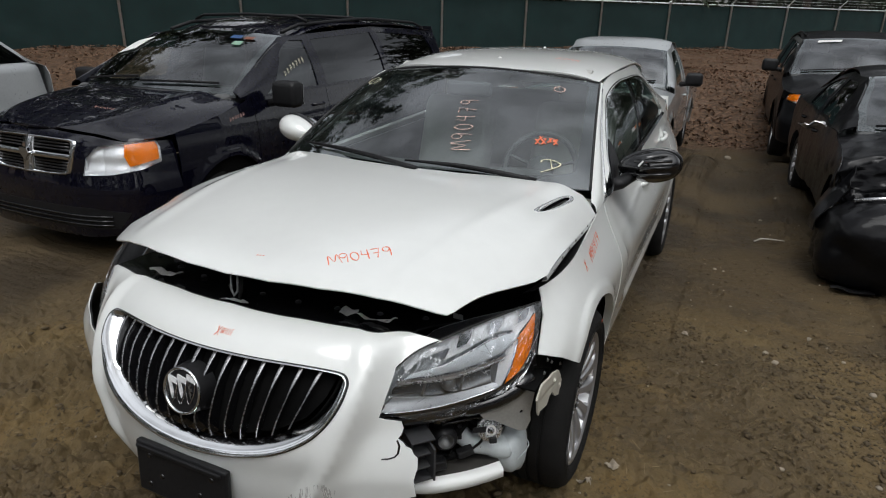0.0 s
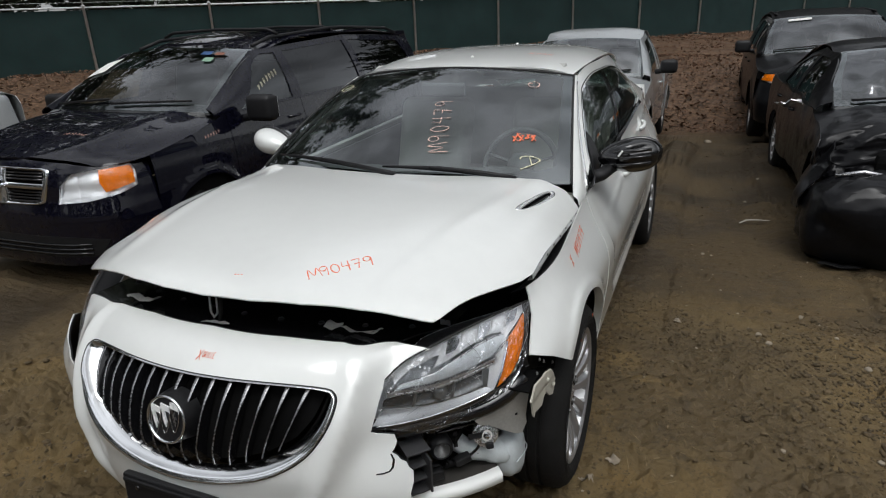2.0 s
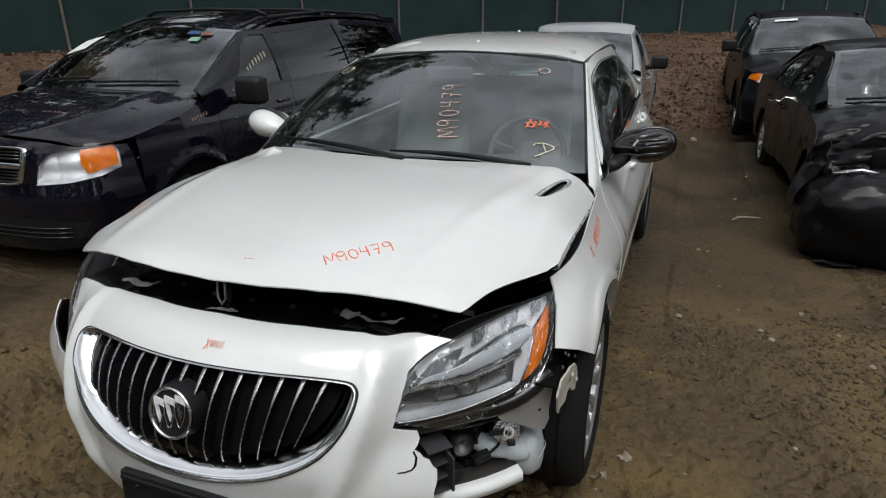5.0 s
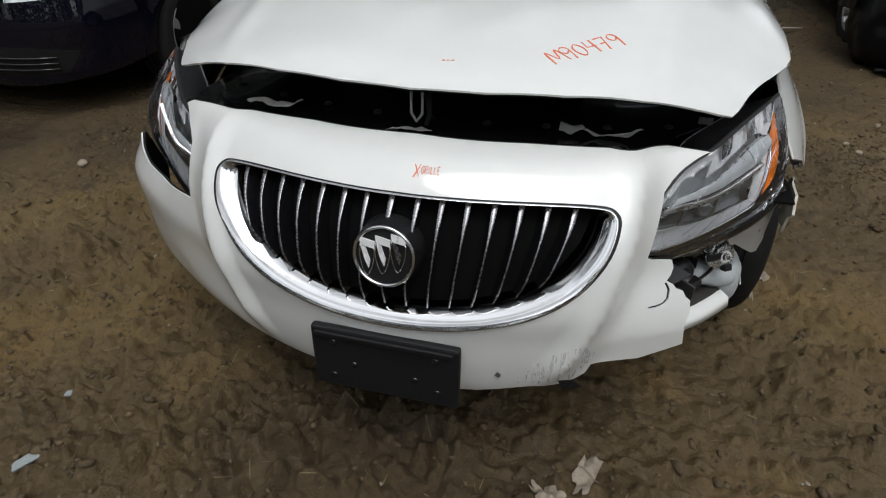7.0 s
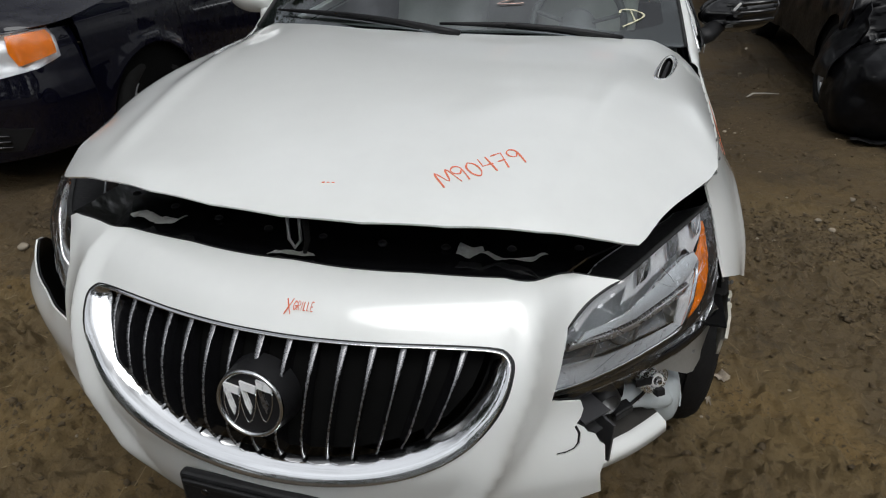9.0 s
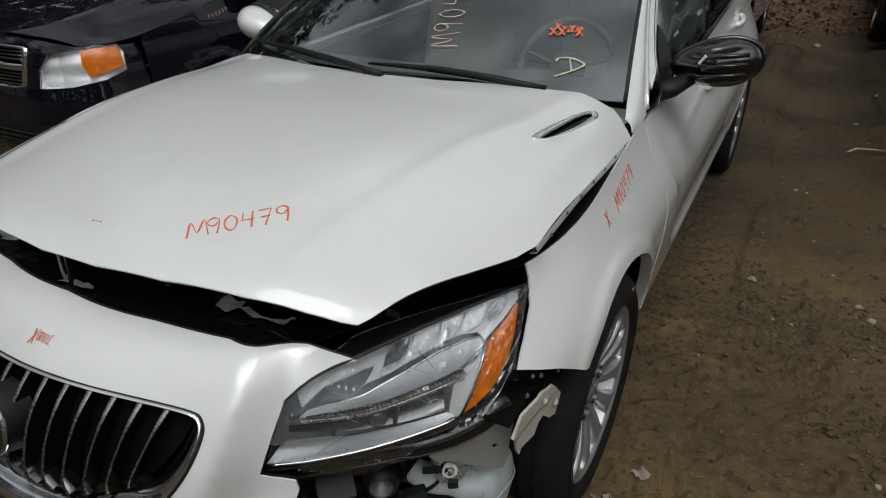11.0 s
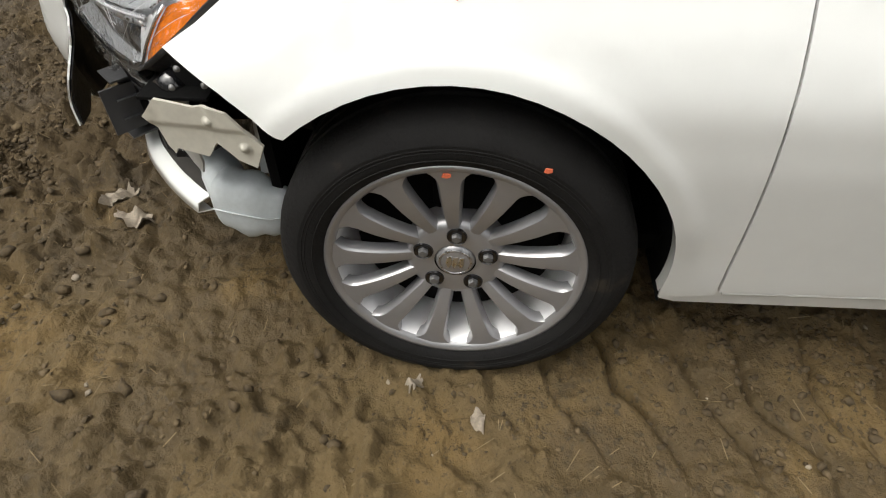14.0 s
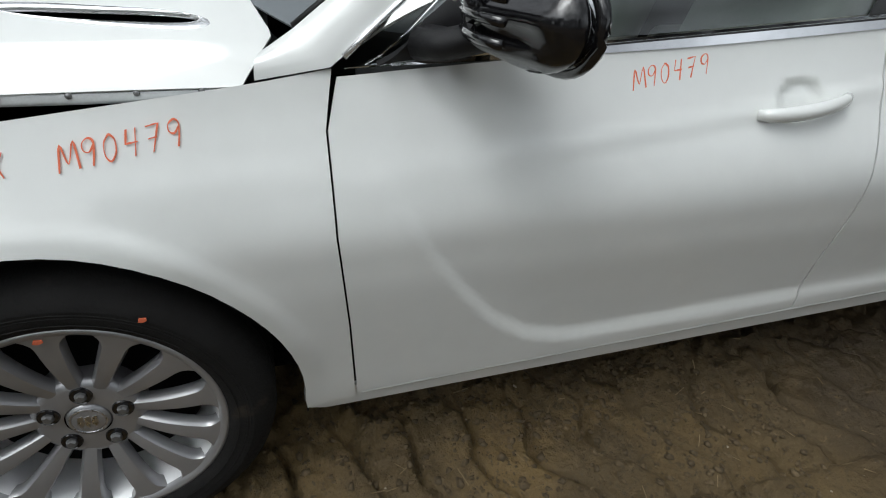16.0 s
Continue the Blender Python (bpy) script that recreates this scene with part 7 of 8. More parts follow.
        if lamp:
            lp = new("headlight")
            lp.parent = c
            mir = lambda q: [(s * a, z) for a, z in q]
            sheet("housing", lambda q: face(q, -0.035 + 0.012 * np.abs(np.sin(q[:, 0] * 19 + 0.4)) - 0.006 * np.sin(q[:, 1] * 60)), mir(lamp), lamp_mat or LAMPSILVER, lp, step=0.012, thick=0.004)
            if amber:
                sheet("amber_reflector", lambda q: face(q, -0.004), mir(amber), AMBER, lp, "amber turn lamp", step=0.03, thick=0.004)
            ln_ = sheet("lens", lambda q: face(q, 0.006), mir(lamp), LENS, lp, "clear lens", step=0.04, thick=0.0)
            ln_.visible_shadow = False
            ring = np.array(mir(lamp))
            skin_strip("lamp_wall", [face(ring, 0.006), face(ring, -0.03)], CHROME, lp, closed=True)
    amax = float(np.interp(min(0.46, wheels[0] - R * 1.14 - 0.01), pts[:, 1], pa)) - 0.002
    he = lambda a: float(hood_edge(np.interp(a, pa, pts[:, 1]))) - 0.004
    holes = []
    if lamp:
        holes += [lamp, [(-a, z) for a, z in lamp]]
    if grille:
        holes.append(both(grille))
    up_edge = [(a, he(a)) for a in (amax, amax * 0.9, amax * 0.8, amax * 0.7)] + [(0.5 * amax, front - 0.03), (0.0, front)]
    half = [(0.0, bottom), (0.5, bottom), (amax, bottom + 0.06)] + up_edge
    fr = half + [(-a, z) for a, z in half[-2:0:-1]]
    c_face = sheet("front_bumper", face, fr, paint, c, holes=holes, step=step * 0.8, thick=0.006)
    hc = spline([0.0, 0.25 * cy, 0.6 * cy, cy], [front, front + (cz - front) * 0.42, front + (cz - front) * 0.8, cz])

    def hood_f(q):
        p, y = q[:, 0], q[:, 1]
        e = hood_edge(y)
        yy = y
        x = p * (sx(yy, e) - 0.004)
        z = hc(y) + (e - hc(y)) * np.abs(p) ** 4 + 0.015 * np.exp(-((np.abs(p) - 0.62) / 0.08) ** 2)
        return dent(np.stack([x, y + lean(np.full_like(y, front)) * (1 - y / cy), z], 1))
    hd = sheet("hood", hood_f, [(-1, 0.06 if not plan else 0.12), (-0.6, 0.0), (0, -0.04), (0.6, 0.0), (1, 0.06 if not plan else 0.12), (1, cy + 0.02), (-1, cy + 0.02)], paint, c, step=(0.06, 0.05), thick=0.008)

    def wsf(q):
        p, t = q[:, 0], q[:, 1]
        xb, xt = W - 0.13, W * roofw - 0.01
        return dent(np.stack([p * (xb + (xt - xb) * t), cy - 0.10 + 0.16 * p ** 2 + (ty - cy + 0.02) * t, cz + 0.015 - 0.035 * p ** 2 + (tz - cz) * t + 0.05 * np.sin(np.pi * t)], 1))
    w_ob = sheet("windshield", wsf, [(-1, 0), (1, 0), (1, 1), (-1, 1)], glassmat, c, step=(0.08, 0.08), thick=0.0)
    w_ob.visible_shadow = False
    sheet("windshield_border", lambda q: wsf(q) + [0, 0.003, -0.005], [(-1.02, -0.02), (1.02, -0.02), (1.02, 1.01), (-1.02, 1.01)], GLOSSBLACK, c, holes=[[(-0.93, 0.08), (0.93, 0.08), (0.94, 0.95), (-0.94, 0.95)]], step=(0.1, 0.1), thick=0.001)
    for s in (1, -1):
        skin_strip("roof_pillar", [[tuple(p) for p in wsf(np.array([(s * 1.0, t) for t in np.linspace(0, 1, 10)]))], [tuple(p) for p in up(np.array([(cy + 0.03 + (ty - cy + 0.02) * t, 1.0) for t in np.linspace(0, 1, 10)]), s)]], paint, c, thick=0.006)
        wp = new("wiper")
        wp.parent = c
        part("wiper_blade", tube([tuple(wsf(np.array([[(-0.85 if s < 0 else 0.02) + 0.8 * f, 0.05 + 0.05 * f]]))[0] + np.array([0, -0.012, 0.016])) for f in np.linspace(0, 1, 6)], 0.010, 6), BLACKPLASTIC, wp, smooth=True)
    rc = spline([ty - 0.02, ty + 0.25 * (ry - ty), ty + 0.6 * (ry - ty), ry], [tz, rtop - 0.015, rtop, rz])
    sheet("roof", lambda q: dent(np.stack([q[:, 0] * W * roofw, q[:, 1] + 0.16 * q[:, 0] ** 2 * (1 - sstep(ty, ty + 0.5, q[:, 1])), rc(q[:, 1]) - 0.05 * np.abs(q[:, 0]) ** 4], 1)), [(-1.01, ty - 0.02 - 0.06), (1.01, ty - 0.08), (1.01, ry), (-1.01, ry)], paint, c, step=(0.08, 0.08), thick=0.008)
    sheet("rear_end", lambda q: dent(np.stack([q[:, 0] * (W - 0.10), np.interp(q[:, 1], [0, 1, 2], [L, tail[0], ry]) - 0.06 * np.abs(q[:, 0]) ** 3, np.interp(q[:, 1], [0, 1, 2], [bottom, tail[1], rz])], 1)), [(-1, 0), (1, 0), (0.8, 2), (-0.8, 2)], paint, c, step=(0.1, 0.1), thick=0.008)
    rwin = sheet("rear_window", lambda q: dent(np.stack([q[:, 0] * (W - 0.10), np.interp(q[:, 1], [0, 1, 2], [L, tail[0], ry]) - 0.06 * np.abs(q[:, 0]) ** 3 + 0.010, np.interp(q[:, 1], [0, 1, 2], [bottom, tail[1], rz]) + 0.006], 1)), [(-0.80, 1.12), (0.80, 1.12), (0.70, 1.88), (-0.70, 1.88)], PRIVACY, c, step=(0.1, 0.1), thick=0.0)
    part("cabin_dark", box_bm((W * 1.5, max(ry - cy - 0.5, 0.6), 0.5), (0, (cy + ry) / 2 + 0.1, belt_f - 0.30), 0.05), CABIN, c)
    part("dashboard", box_bm((W * 1.7, 0.5, 0.12), (0, cy + 0.22, cz - 0.07), 0.05), CABIN, c)
    for x in (-0.4, 0.4):
        seat = new("seat")
        seat.parent = c
        part("seat_back", box_bm((0.46, 0.16, 0.60), (0, 0, 0), 0.06, Matrix.Translation((x * W, cy + 1.28, belt_f + 0.02)) @ Matrix.Rotation(radians(-15), 4, "X"), segs=2), CABIN, seat, smooth=True)
        part("headrest", box_bm((0.26, 0.10, 0.16), (x * W, cy + 1.42, belt_f + 0.40), 0.04, segs=2), CABIN, seat, smooth=True)
    part("underbody", box_bm((W * 1.6, L - 0.5, 0.06), (0, L / 2, bottom + 0.06), 0), DARK, c)
    return c, dict(face=face, flk=flk, up=up, ws=wsf, hood=hood_f, sx=sx)


def clip_y(poly, v, side):
    """The part of an outline beyond (side 1) or before (side -1) the line y = v."""
    out = []
    n = len(poly)
    for i in range(n):
        a, b = poly[i], poly[(i + 1) % n]
        ia, ib = (a[0] - v) * side >= 0, (b[0] - v) * side >= 0
        if ia:
            out.append(tuple(a))
        if ia != ib:
            t = (v - a[0]) / (b[0] - a[0])
            out.append((v, a[1] + (b[1] - a[1]) * t))
    return out


def side_mirror(c, x, y, z, mat, sx=0.13, sz=0.085, y2=0.06):
    s = 1 if x > 0 else -1
    mo = new("door_mirror")
    mo.parent = c
    b = bmesh.new()
    bmesh.ops.create_cube(b, size=1)
    bmesh.ops.scale(b, vec=(sx * 2, y2 * 2, sz * 2), verts=b.verts[:])
    bmesh.ops.bevel(b, geom=b.edges[:], offset=0.045, segments=4, affect="EDGES", profile=0.5)
    bmesh.ops.translate(b, vec=(x + s * sx, y, z), verts=b.verts[:])
    part("mirror_shell", b, mat, mo, smooth=True)
    part("mirror_glass", box_bm((sx * 1.7, 0.004, sz * 1.6), (x + s * sx, y + y2 + 0.001, z), 0), CHROME, mo)
    part("mirror_arm", tube([(x - s * 0.06, y, z - sz * 0.8), (x + s * 0.04, y, z - sz * 0.6)], 0.03, 8), mat, mo, smooth=True)


def faint_bars(c, place, n, mat, w=0.03, h=0.035, gap=0.042):
    """Writing too small to read, as plain upright bars."""
    verts, faces = [], []
    for k in range(n):
        for a, b, ww, hh in ((k * gap, 0, w * 0.35, h), (k * gap + w * 0.45, h * 0.2, w * 0.3, h * 0.7)):
            i = len(verts)
            for u, v in ((a, b), (a + ww * 0.5, b), (a + ww * 0.5, b + hh), (a, b + hh)):
                verts.append(tuple(place(u, v)))
            faces.append((i, i + 1, i + 2, i + 3))
    me = bpy.data.meshes.new("marker_bars")
    me.from_pydata(verts, [], faces)
    return link_mesh("marker_bars", me, mat, c, "", False)


# dark minivan
VGR = [(0.0, 0.915), (0.25, 0.912), (0.43, 0.905), (0.445, 0.86), (0.41, 0.73), (0.37, 0.685), (0.2, 0.675), (0.0, 0.672)]
VLAMP = [(0.50, 0.685), (0.53, 0.80), (0.60, 0.872), (0.80, 0.895), (1.03, 0.905), (1.045, 0.86), (1.03, 0.765), (0.90, 0.725), (0.70, 0.695)]
VAMB = [(0.80, 0.885), (1.02, 0.895), (1.03, 0.86), (1.02, 0.785), (0.82, 0.745), (0.79, 0.81)]
van, V = car_body("minivan", "dark navy minivan with roof rack and chrome crossbar grille", pose(-3.06, 1.50, -0.06, 0, 0, 0.8), BLACKPAINT, 0.975, 5.1, 0.965, (1.08, 1.135), (1.86, 1.55), 1.675, (4.95, 1.60), 1.09, 1.12, (0.90, 3.98), 0.335,
                  windows=[[(1.42, 0.06), (2.12, 0.04), (2.16, 0.90), (1.98, 0.92), (1.78, 0.80)], [(2.26, 0.04), (3.36, 0.05), (3.34, 0.90), (2.28, 0.90)], [(3.48, 0.06), (4.72, 0.08), (4.62, 0.86), (3.46, 0.90)]],
                  lamp=VLAMP, amber=VAMB, grille=VGR, doors=(1.22, 2.22, 3.42), glassmat=WINDSHIELD, sideglass=SIDEGLASS, arch_lip=0.014,
                  plan=[(0, 0), (0.42, 0.02), (0.66, 0.09), (0.83, 0.22), (0.92, 0.42), (0.972, 0.85)])
vg = new("grille")
vg.parent = van
sheet("grille_backing", lambda q: V["face"](q, -0.04), both(VGR), DARK, vg, step=0.06, thick=0.003)
vring = np.array(both([tuple(p) for p in curve_pts(VGR, 3)]))
vcen = np.array([0, 0.79])
skin_strip("grille_surround", [V["face"](vcen + (vring - vcen) * k, o) for k, o in ((1.0, 0.004), (0.985, 0.014), (0.92, 0.012), (0.90, -0.01))], CHROME, vg, "chrome surround", closed=True)
for z in (0.695, 0.715, 0.735, 0.755, 0.835, 0.855, 0.875, 0.893):
    part("grille_slat", tube([tuple(V["face"](np.array([[a + 1e-4, z]]), -0.012)[0]) for a in np.linspace(-0.38, 0.38, 10)], 0.007, 6), GLOSSBLACK, vg, smooth=True)
skin_strip("crossbar", [V["face"](np.array([(a + 1e-4, z) for a in np.linspace(-0.42, 0.42, 14)]), o) for z, o in ((0.775, -0.01), (0.780, 0.010), (0.808, 0.010), (0.814, -0.01))], CHROME, vg, "chrome crossbar")
skin_strip("crossbar_post", [V["face"](np.array([(a, z) for z in np.linspace(0.68, 0.91, 8)]), o) for a, o in ((-0.045, -0.01), (-0.040, 0.012), (0.040, 0.012), (0.045, -0.01))], CHROME, vg, "chrome upright")
part("emblem", prism([(-0.04, 0.04), (0.04, 0.04), (0.045, 0.0), (0.0, -0.055), (-0.045, 0.0)], 0.02, bevel=0.004, m=Matrix.Translation(tuple(V["face"](np.array([[0.001, 0.795]]), 0.012)[0])) @ Matrix.Rotation(radians(90), 4, "X")), CHROME, vg)
sheet("lower_intake", lambda q: V["face"](q, 0.004), [(-0.72, 0.33), (0.72, 0.33), (0.80, 0.44), (0.55, 0.47), (-0.55, 0.47), (-0.80, 0.44)], BLACKPLASTIC, van, "black plastic lower intake", step=0.06, thick=0.003)
for z in (0.355, 0.385, 0.415):
    part("intake_bar", tube([tuple(V["face"](np.array([[a + 1e-4, z]]), 0.012)[0]) for a in np.linspace(-0.68, 0.68, 14)], 0.006, 6), GLOSSBLACK, van, smooth=True)
for s in (1, -1):
    side_mirror(van, s * 1.00, 1.42, 1.12, BLACKPLASTIC, 0.115, 0.10, 0.07)
    part("roof_rail", tube([tuple(V["up"](np.array([[y, 1.02]]), s)[0] + np.array([-s * 0.06, 0, 0.07 if 2.2 < y < 4.6 else 0.02])) for y in np.linspace(2.0, 4.8, 12)], 0.016, 8), BLACKPLASTIC, van, smooth=True)
for y in (2.35, 3.3):
    part("rack_bar", tube([(-0.66, y, 1.645), (-0.55, y, 1.685), (0.0, y, 1.70), (0.55, y, 1.685), (0.66, y, 1.645)], 0.014, 8), BLACKPLASTIC, van, smooth=True)
wout = np.array([0, -0.55, 0.83]) * 0.012
sheet("paper_sheet", lambda q: V["ws"](q) + wout, [(-0.92, 0.42), (-0.64, 0.50), (-0.64, 0.76), (-0.92, 0.68)], PAPER, van, "white paper taped on the windshield", step=0.06, thick=0.002)
sheet("sticker", lambda q: V["ws"](q) + wout, [(0.62, 0.66), (0.72, 0.66), (0.72, 0.74), (0.62, 0.74)], material("green_sticker", (0.20, 0.34, 0.25), 0.6, var=0.1), van, "small green windshield sticker", step=0.05, thick=0.001)
sheet("sticker", lambda q: V["ws"](q) + wout, [(0.52, 0.80), (0.64, 0.80), (0.64, 0.88), (0.52, 0.88)], material("blue_sticker", (0.02, 0.06, 0.16), 0.6, var=0.1), van, "small blue windshield mark", step=0.05, thick=0.001)
sheet("sticker", lambda q: V["ws"](q) + wout, [(0.68, 0.80), (0.78, 0.80), (0.78, 0.86), (0.68, 0.86)], material("red_sticker", (0.20, 0.08, 0.05), 0.6, var=0.1), van, "small red windshield mark", step=0.05, thick=0.001)
faint_bars(van, lambda a, b: V["flk"](1, 0.006)(np.array([[0.94 + a, 0.955 + b + 0.15 * a]]))[0], 6, PINK, gap=0.03, h=0.026, w=0.02)
faint_bars(van, lambda a, b: V["hood"](np.array([[0.20 + a, 0.36 + b]]))[0] + np.array([0, 0, 0.007]), 7, PINK, gap=0.035, h=0.03, w=0.02)
faint_bars(van, lambda a, b: V["up"](np.array([[1.72 + a, 0.35 + b * 2.2 + 0.5 * a]]), 1, 0.004)[0], 7, CHALK, gap=0.05, h=0.05, w=0.03)

# silver pickup truck
TLAMP = [(0.52, 0.70), (0.52, 0.84), (0.70, 0.85), (0.90, 0.84), (0.90, 0.72), (0.70, 0.70)]
truck, T = car_body("pickup_truck", "silver pickup truck with black mirrors facing the camera", pose(-0.28, 5.65, -0.12, -1.5, 0, 0), SILVER, 0.86, 4.9, 0.93, (1.30, 1.07), (1.82, 1.50), 1.63, (2.95, 1.56), 1.05, 1.05, (0.88, 3.85), 0.36,
                    windows=[[(1.60, 0.06), (2.52, 0.05), (2.55, 0.88), (2.02, 0.88)], [(2.62, 0.06), (2.88, 0.06), (2.86, 0.86), (2.64, 0.86)]], lamp=TLAMP, amber=[(0.76, 0.72), (0.89, 0.73), (0.89, 0.83), (0.76, 0.84)], grille=both([(0.0, 0.86), (0.46, 0.85), (0.46, 0.70), (0.0, 0.69)])[:4], doors=(1.35, 2.6),
                    tail=(3.05, 1.06), arch_lip=0.02, rims=6, plan=[(0, 0), (0.5, 0.01), (0.74, 0.05), (0.82, 0.14), (0.85, 0.3), (0.86, 0.8)])
for s in (1, -1):
    side_mirror(truck, s * 0.90, 1.62, 1.16, BLACKPLASTIC, 0.10, 0.08)
    sheet("bed_side", lambda q, s=s: np.stack([np.full(len(q), s * 0.855), q[:, 0], q[:, 1]], 1), [(3.08, 0.50)] + arc(3.85, 0.36, 0.42, 160, 20, 12) + [(4.9, 0.50), (4.9, 1.06), (3.08, 1.06)], SILVER, truck, step=0.08, thick=0.02)
part("chrome_bumper", box_bm((1.66, 0.14, 0.17), (0, 0.0, 0.50), 0.04), CHROME, truck, "chrome front bumper", smooth=True)
sheet("grille_backing", lambda q: T["face"](q, -0.02), both([(0.0, 0.86), (0.46, 0.85), (0.46, 0.70), (0.0, 0.69)]), DARK, truck, step=0.08, thick=0.003)

# black SUV
suv, U = car_body("suv", "black SUV with amber side lamps and papers in the windshield", pose(2.74, 8.35, -0.16, -1.0, 0, 0.5), DUSTYBLACK, 0.99, 5.0, 1.00, (1.30, 1.17), (2.02, 1.66), 1.78, (4.75, 1.70), 1.12, 1.16, (0.95, 3.82), 0.385,
                  windows=[[(1.66, 0.06), (2.55, 0.05), (2.58, 0.88), (2.15, 0.88)], [(2.68, 0.05), (3.6, 0.05), (3.55, 0.88), (2.7, 0.88)]], lamp=[(0.60, 0.84), (0.62, 0.95), (0.90, 0.96), (1.10, 0.95), (1.08, 0.86), (0.85, 0.83)], amber=[(0.84, 0.85), (1.08, 0.865), (1.09, 0.935), (0.85, 0.945)], doors=(1.4, 2.62, 3.65), rims=5, arch_lip=0.015, sideglass=PRIVACY)
sheet("paper_sheet", lambda q: U["ws"](q) + wout, [(-0.72, 0.80), (-0.30, 0.82), (-0.30, 0.90), (-0.72, 0.88)], PAPER, suv, "white paper strip on the windshield", step=0.08, thick=0.002)
for s in (1, -1):
    side_mirror(suv, s * 1.01, 1.68, 1.26, BLACKPLASTIC, 0.11, 0.09)
    part("roof_rail", tube([tuple(U["up"](np.array([[y, 1.02]]), s)[0] + np.array([-s * 0.04, 0, 0.05])) for y in np.linspace(2.3, 4.6, 8)], 0.018, 8), BLACKPLASTIC, suv, smooth=True)


# wrecked black car
def crush(p):
    p = np.array(p, float)
    n1, n2 = fbm(p[:, 1] + p[:, 2], p[:, 2] * 1.3 - p[:, 0], 0.45, 3, 61), fbm(p[:, 1] - p[:, 0], p[:, 2] + p[:, 0], 0.25, 3, 62)
    k = (0.25 + 0.75 * (1 - sstep(0.4, 1.8, p[:, 1])))[:, None]
    d = np.stack([0.05 * n1 + 0.02 * n2, 0.06 * n2 + 0.03 * n1, 0.05 * n1], 1) * k
    out = p + d
    out[:, 1] += 0.55 * (1 - sstep(-0.1, 0.9, p[:, 1]))
    out[:, 2] += -0.10 * (1 - sstep(0.0, 0.7, p[:, 1])) * sstep(0.4, 0.8, p[:, 2])
    return out


wreck, _ = car_body("wrecked_car", "crushed dusty black sedan with torn front end", pose(2.90, 3.35, -0.05, -1.4, 0, 1.6), DUSTYBLACK, 0.90, 4.7, 0.80, (1.25, 0.98), (1.95, 1.36), 1.44, (3.25, 1.36), 0.93, 1.0, (0.95, 3.62), 0.32,
                    windows=[[(1.62, 0.06), (2.42, 0.04), (2.45, 0.86), (2.15, 0.88), (1.95, 0.78)], [(2.55, 0.04), (3.28, 0.05), (3.22, 0.72), (2.98, 0.84), (2.57, 0.86)]], doors=(1.32, 2.48, 3.42), dent=crush, rims=10, step=0.035, sideglass=SIDEGLASS)
# crumpled bumper corner: a sagging black plastic shell with folds, its lower edge on the ground
b = bmesh.new()
bmesh.ops.create_cube(b, size=2)
bmesh.ops.subdivide_edges(b, edges=b.edges[:], cuts=15, use_grid_fill=True)
co_ = np.array([v.co[:] for v in b.verts])
co_ /= ((np.abs(co_) ** 3.2).sum(1) ** (1 / 3.2))[:, None]
n1_, n2_ = fbm(co_[:, 0] + co_[:, 2] * 0.6, co_[:, 1] - co_[:, 2], 0.7, 3, 81), fbm(co_[:, 0] - co_[:, 1], co_[:, 2] * 1.5 + co_[:, 1], 0.35, 2, 84)
swell = 1 + 0.10 * n1_ + 0.05 * np.abs(n2_) - 0.16 * sstep(0.1, 1.0, co_[:, 2]) * (1 + n1_)
for v, c3, k in zip(b.verts, co_, swell):
    v.co = Vector((-0.58 + 0.42 * c3[0] * k, 0.36 + 0.34 * c3[1] * k - 0.05 * c3[2], 0.36 + 0.33 * c3[2] * k))
part("hanging_bumper_corner", b, DUSTYBLACK, wreck, "crumpled black bumper corner sagging to the ground", smooth=True)
sheet("torn_panel", lambda q: np.stack([-0.86 + q[:, 0], 0.06 + q[:, 1] + 0.3 * q[:, 0], 0.07 + 0.03 * fbm(q[:, 0], q[:, 1], 0.2, 2, 71) - 0.05 * q[:, 1]], 1), [(-0.06, 0.02), (0.05, -0.03), (0.20, 0.0), (0.24, 0.06), (0.1, 0.10), (-0.04, 0.08)], BLACKPLASTIC, wreck, "torn black plastic undertray on the ground", step=0.03, thick=0.006)
sheet("torn_panel", lambda q: np.stack([-0.93 + 0.10 * np.sin(q[:, 1] * 6) + 0.03 * fbm(q[:, 0], q[:, 1], 0.2, 2, 72), 0.62 + q[:, 0], 0.62 + q[:, 1]], 1), [(-0.20, -0.25), (0.18, -0.30), (0.26, 0.10), (0.10, 0.20), (-0.16, 0.08)], DUSTYBLACK, wreck, step=0.03, thick=0.006)
part("torn_bracket", tube([(-0.85, 0.35, 0.62), (-0.7, 0.30, 0.66), (-0.55, 0.32, 0.63)], 0.016, 6), RIMPOLISH, wreck, smooth=True)
part("torn_bracket", tube([(-0.78, 0.30, 0.40), (-0.66, 0.26, 0.30), (-0.55, 0.3, 0.28)], 0.014, 6), DULLMETAL, wreck, smooth=True)
part("crushed_engine", box_bm((1.2, 0.7, 0.5), (0, 0.9, 0.5), 0.08), DARK, wreck)
sheet("broken_mirror", lambda q: np.stack([-0.93 - q[:, 0], 1.60 + q[:, 1] + 0.03 * fbm(q[:, 0], q[:, 1], 0.08, 2, 90), 0.97 + 0.05 * fbm(q[:, 0], q[:, 1], 0.1, 2, 91)], 1), [(0, -0.06), (0.16, -0.05), (0.20, 0.03), (0.1, 0.07), (0, 0.06)], DULLMETAL, wreck, "broken mirror stub", step=0.02, thick=0.01)

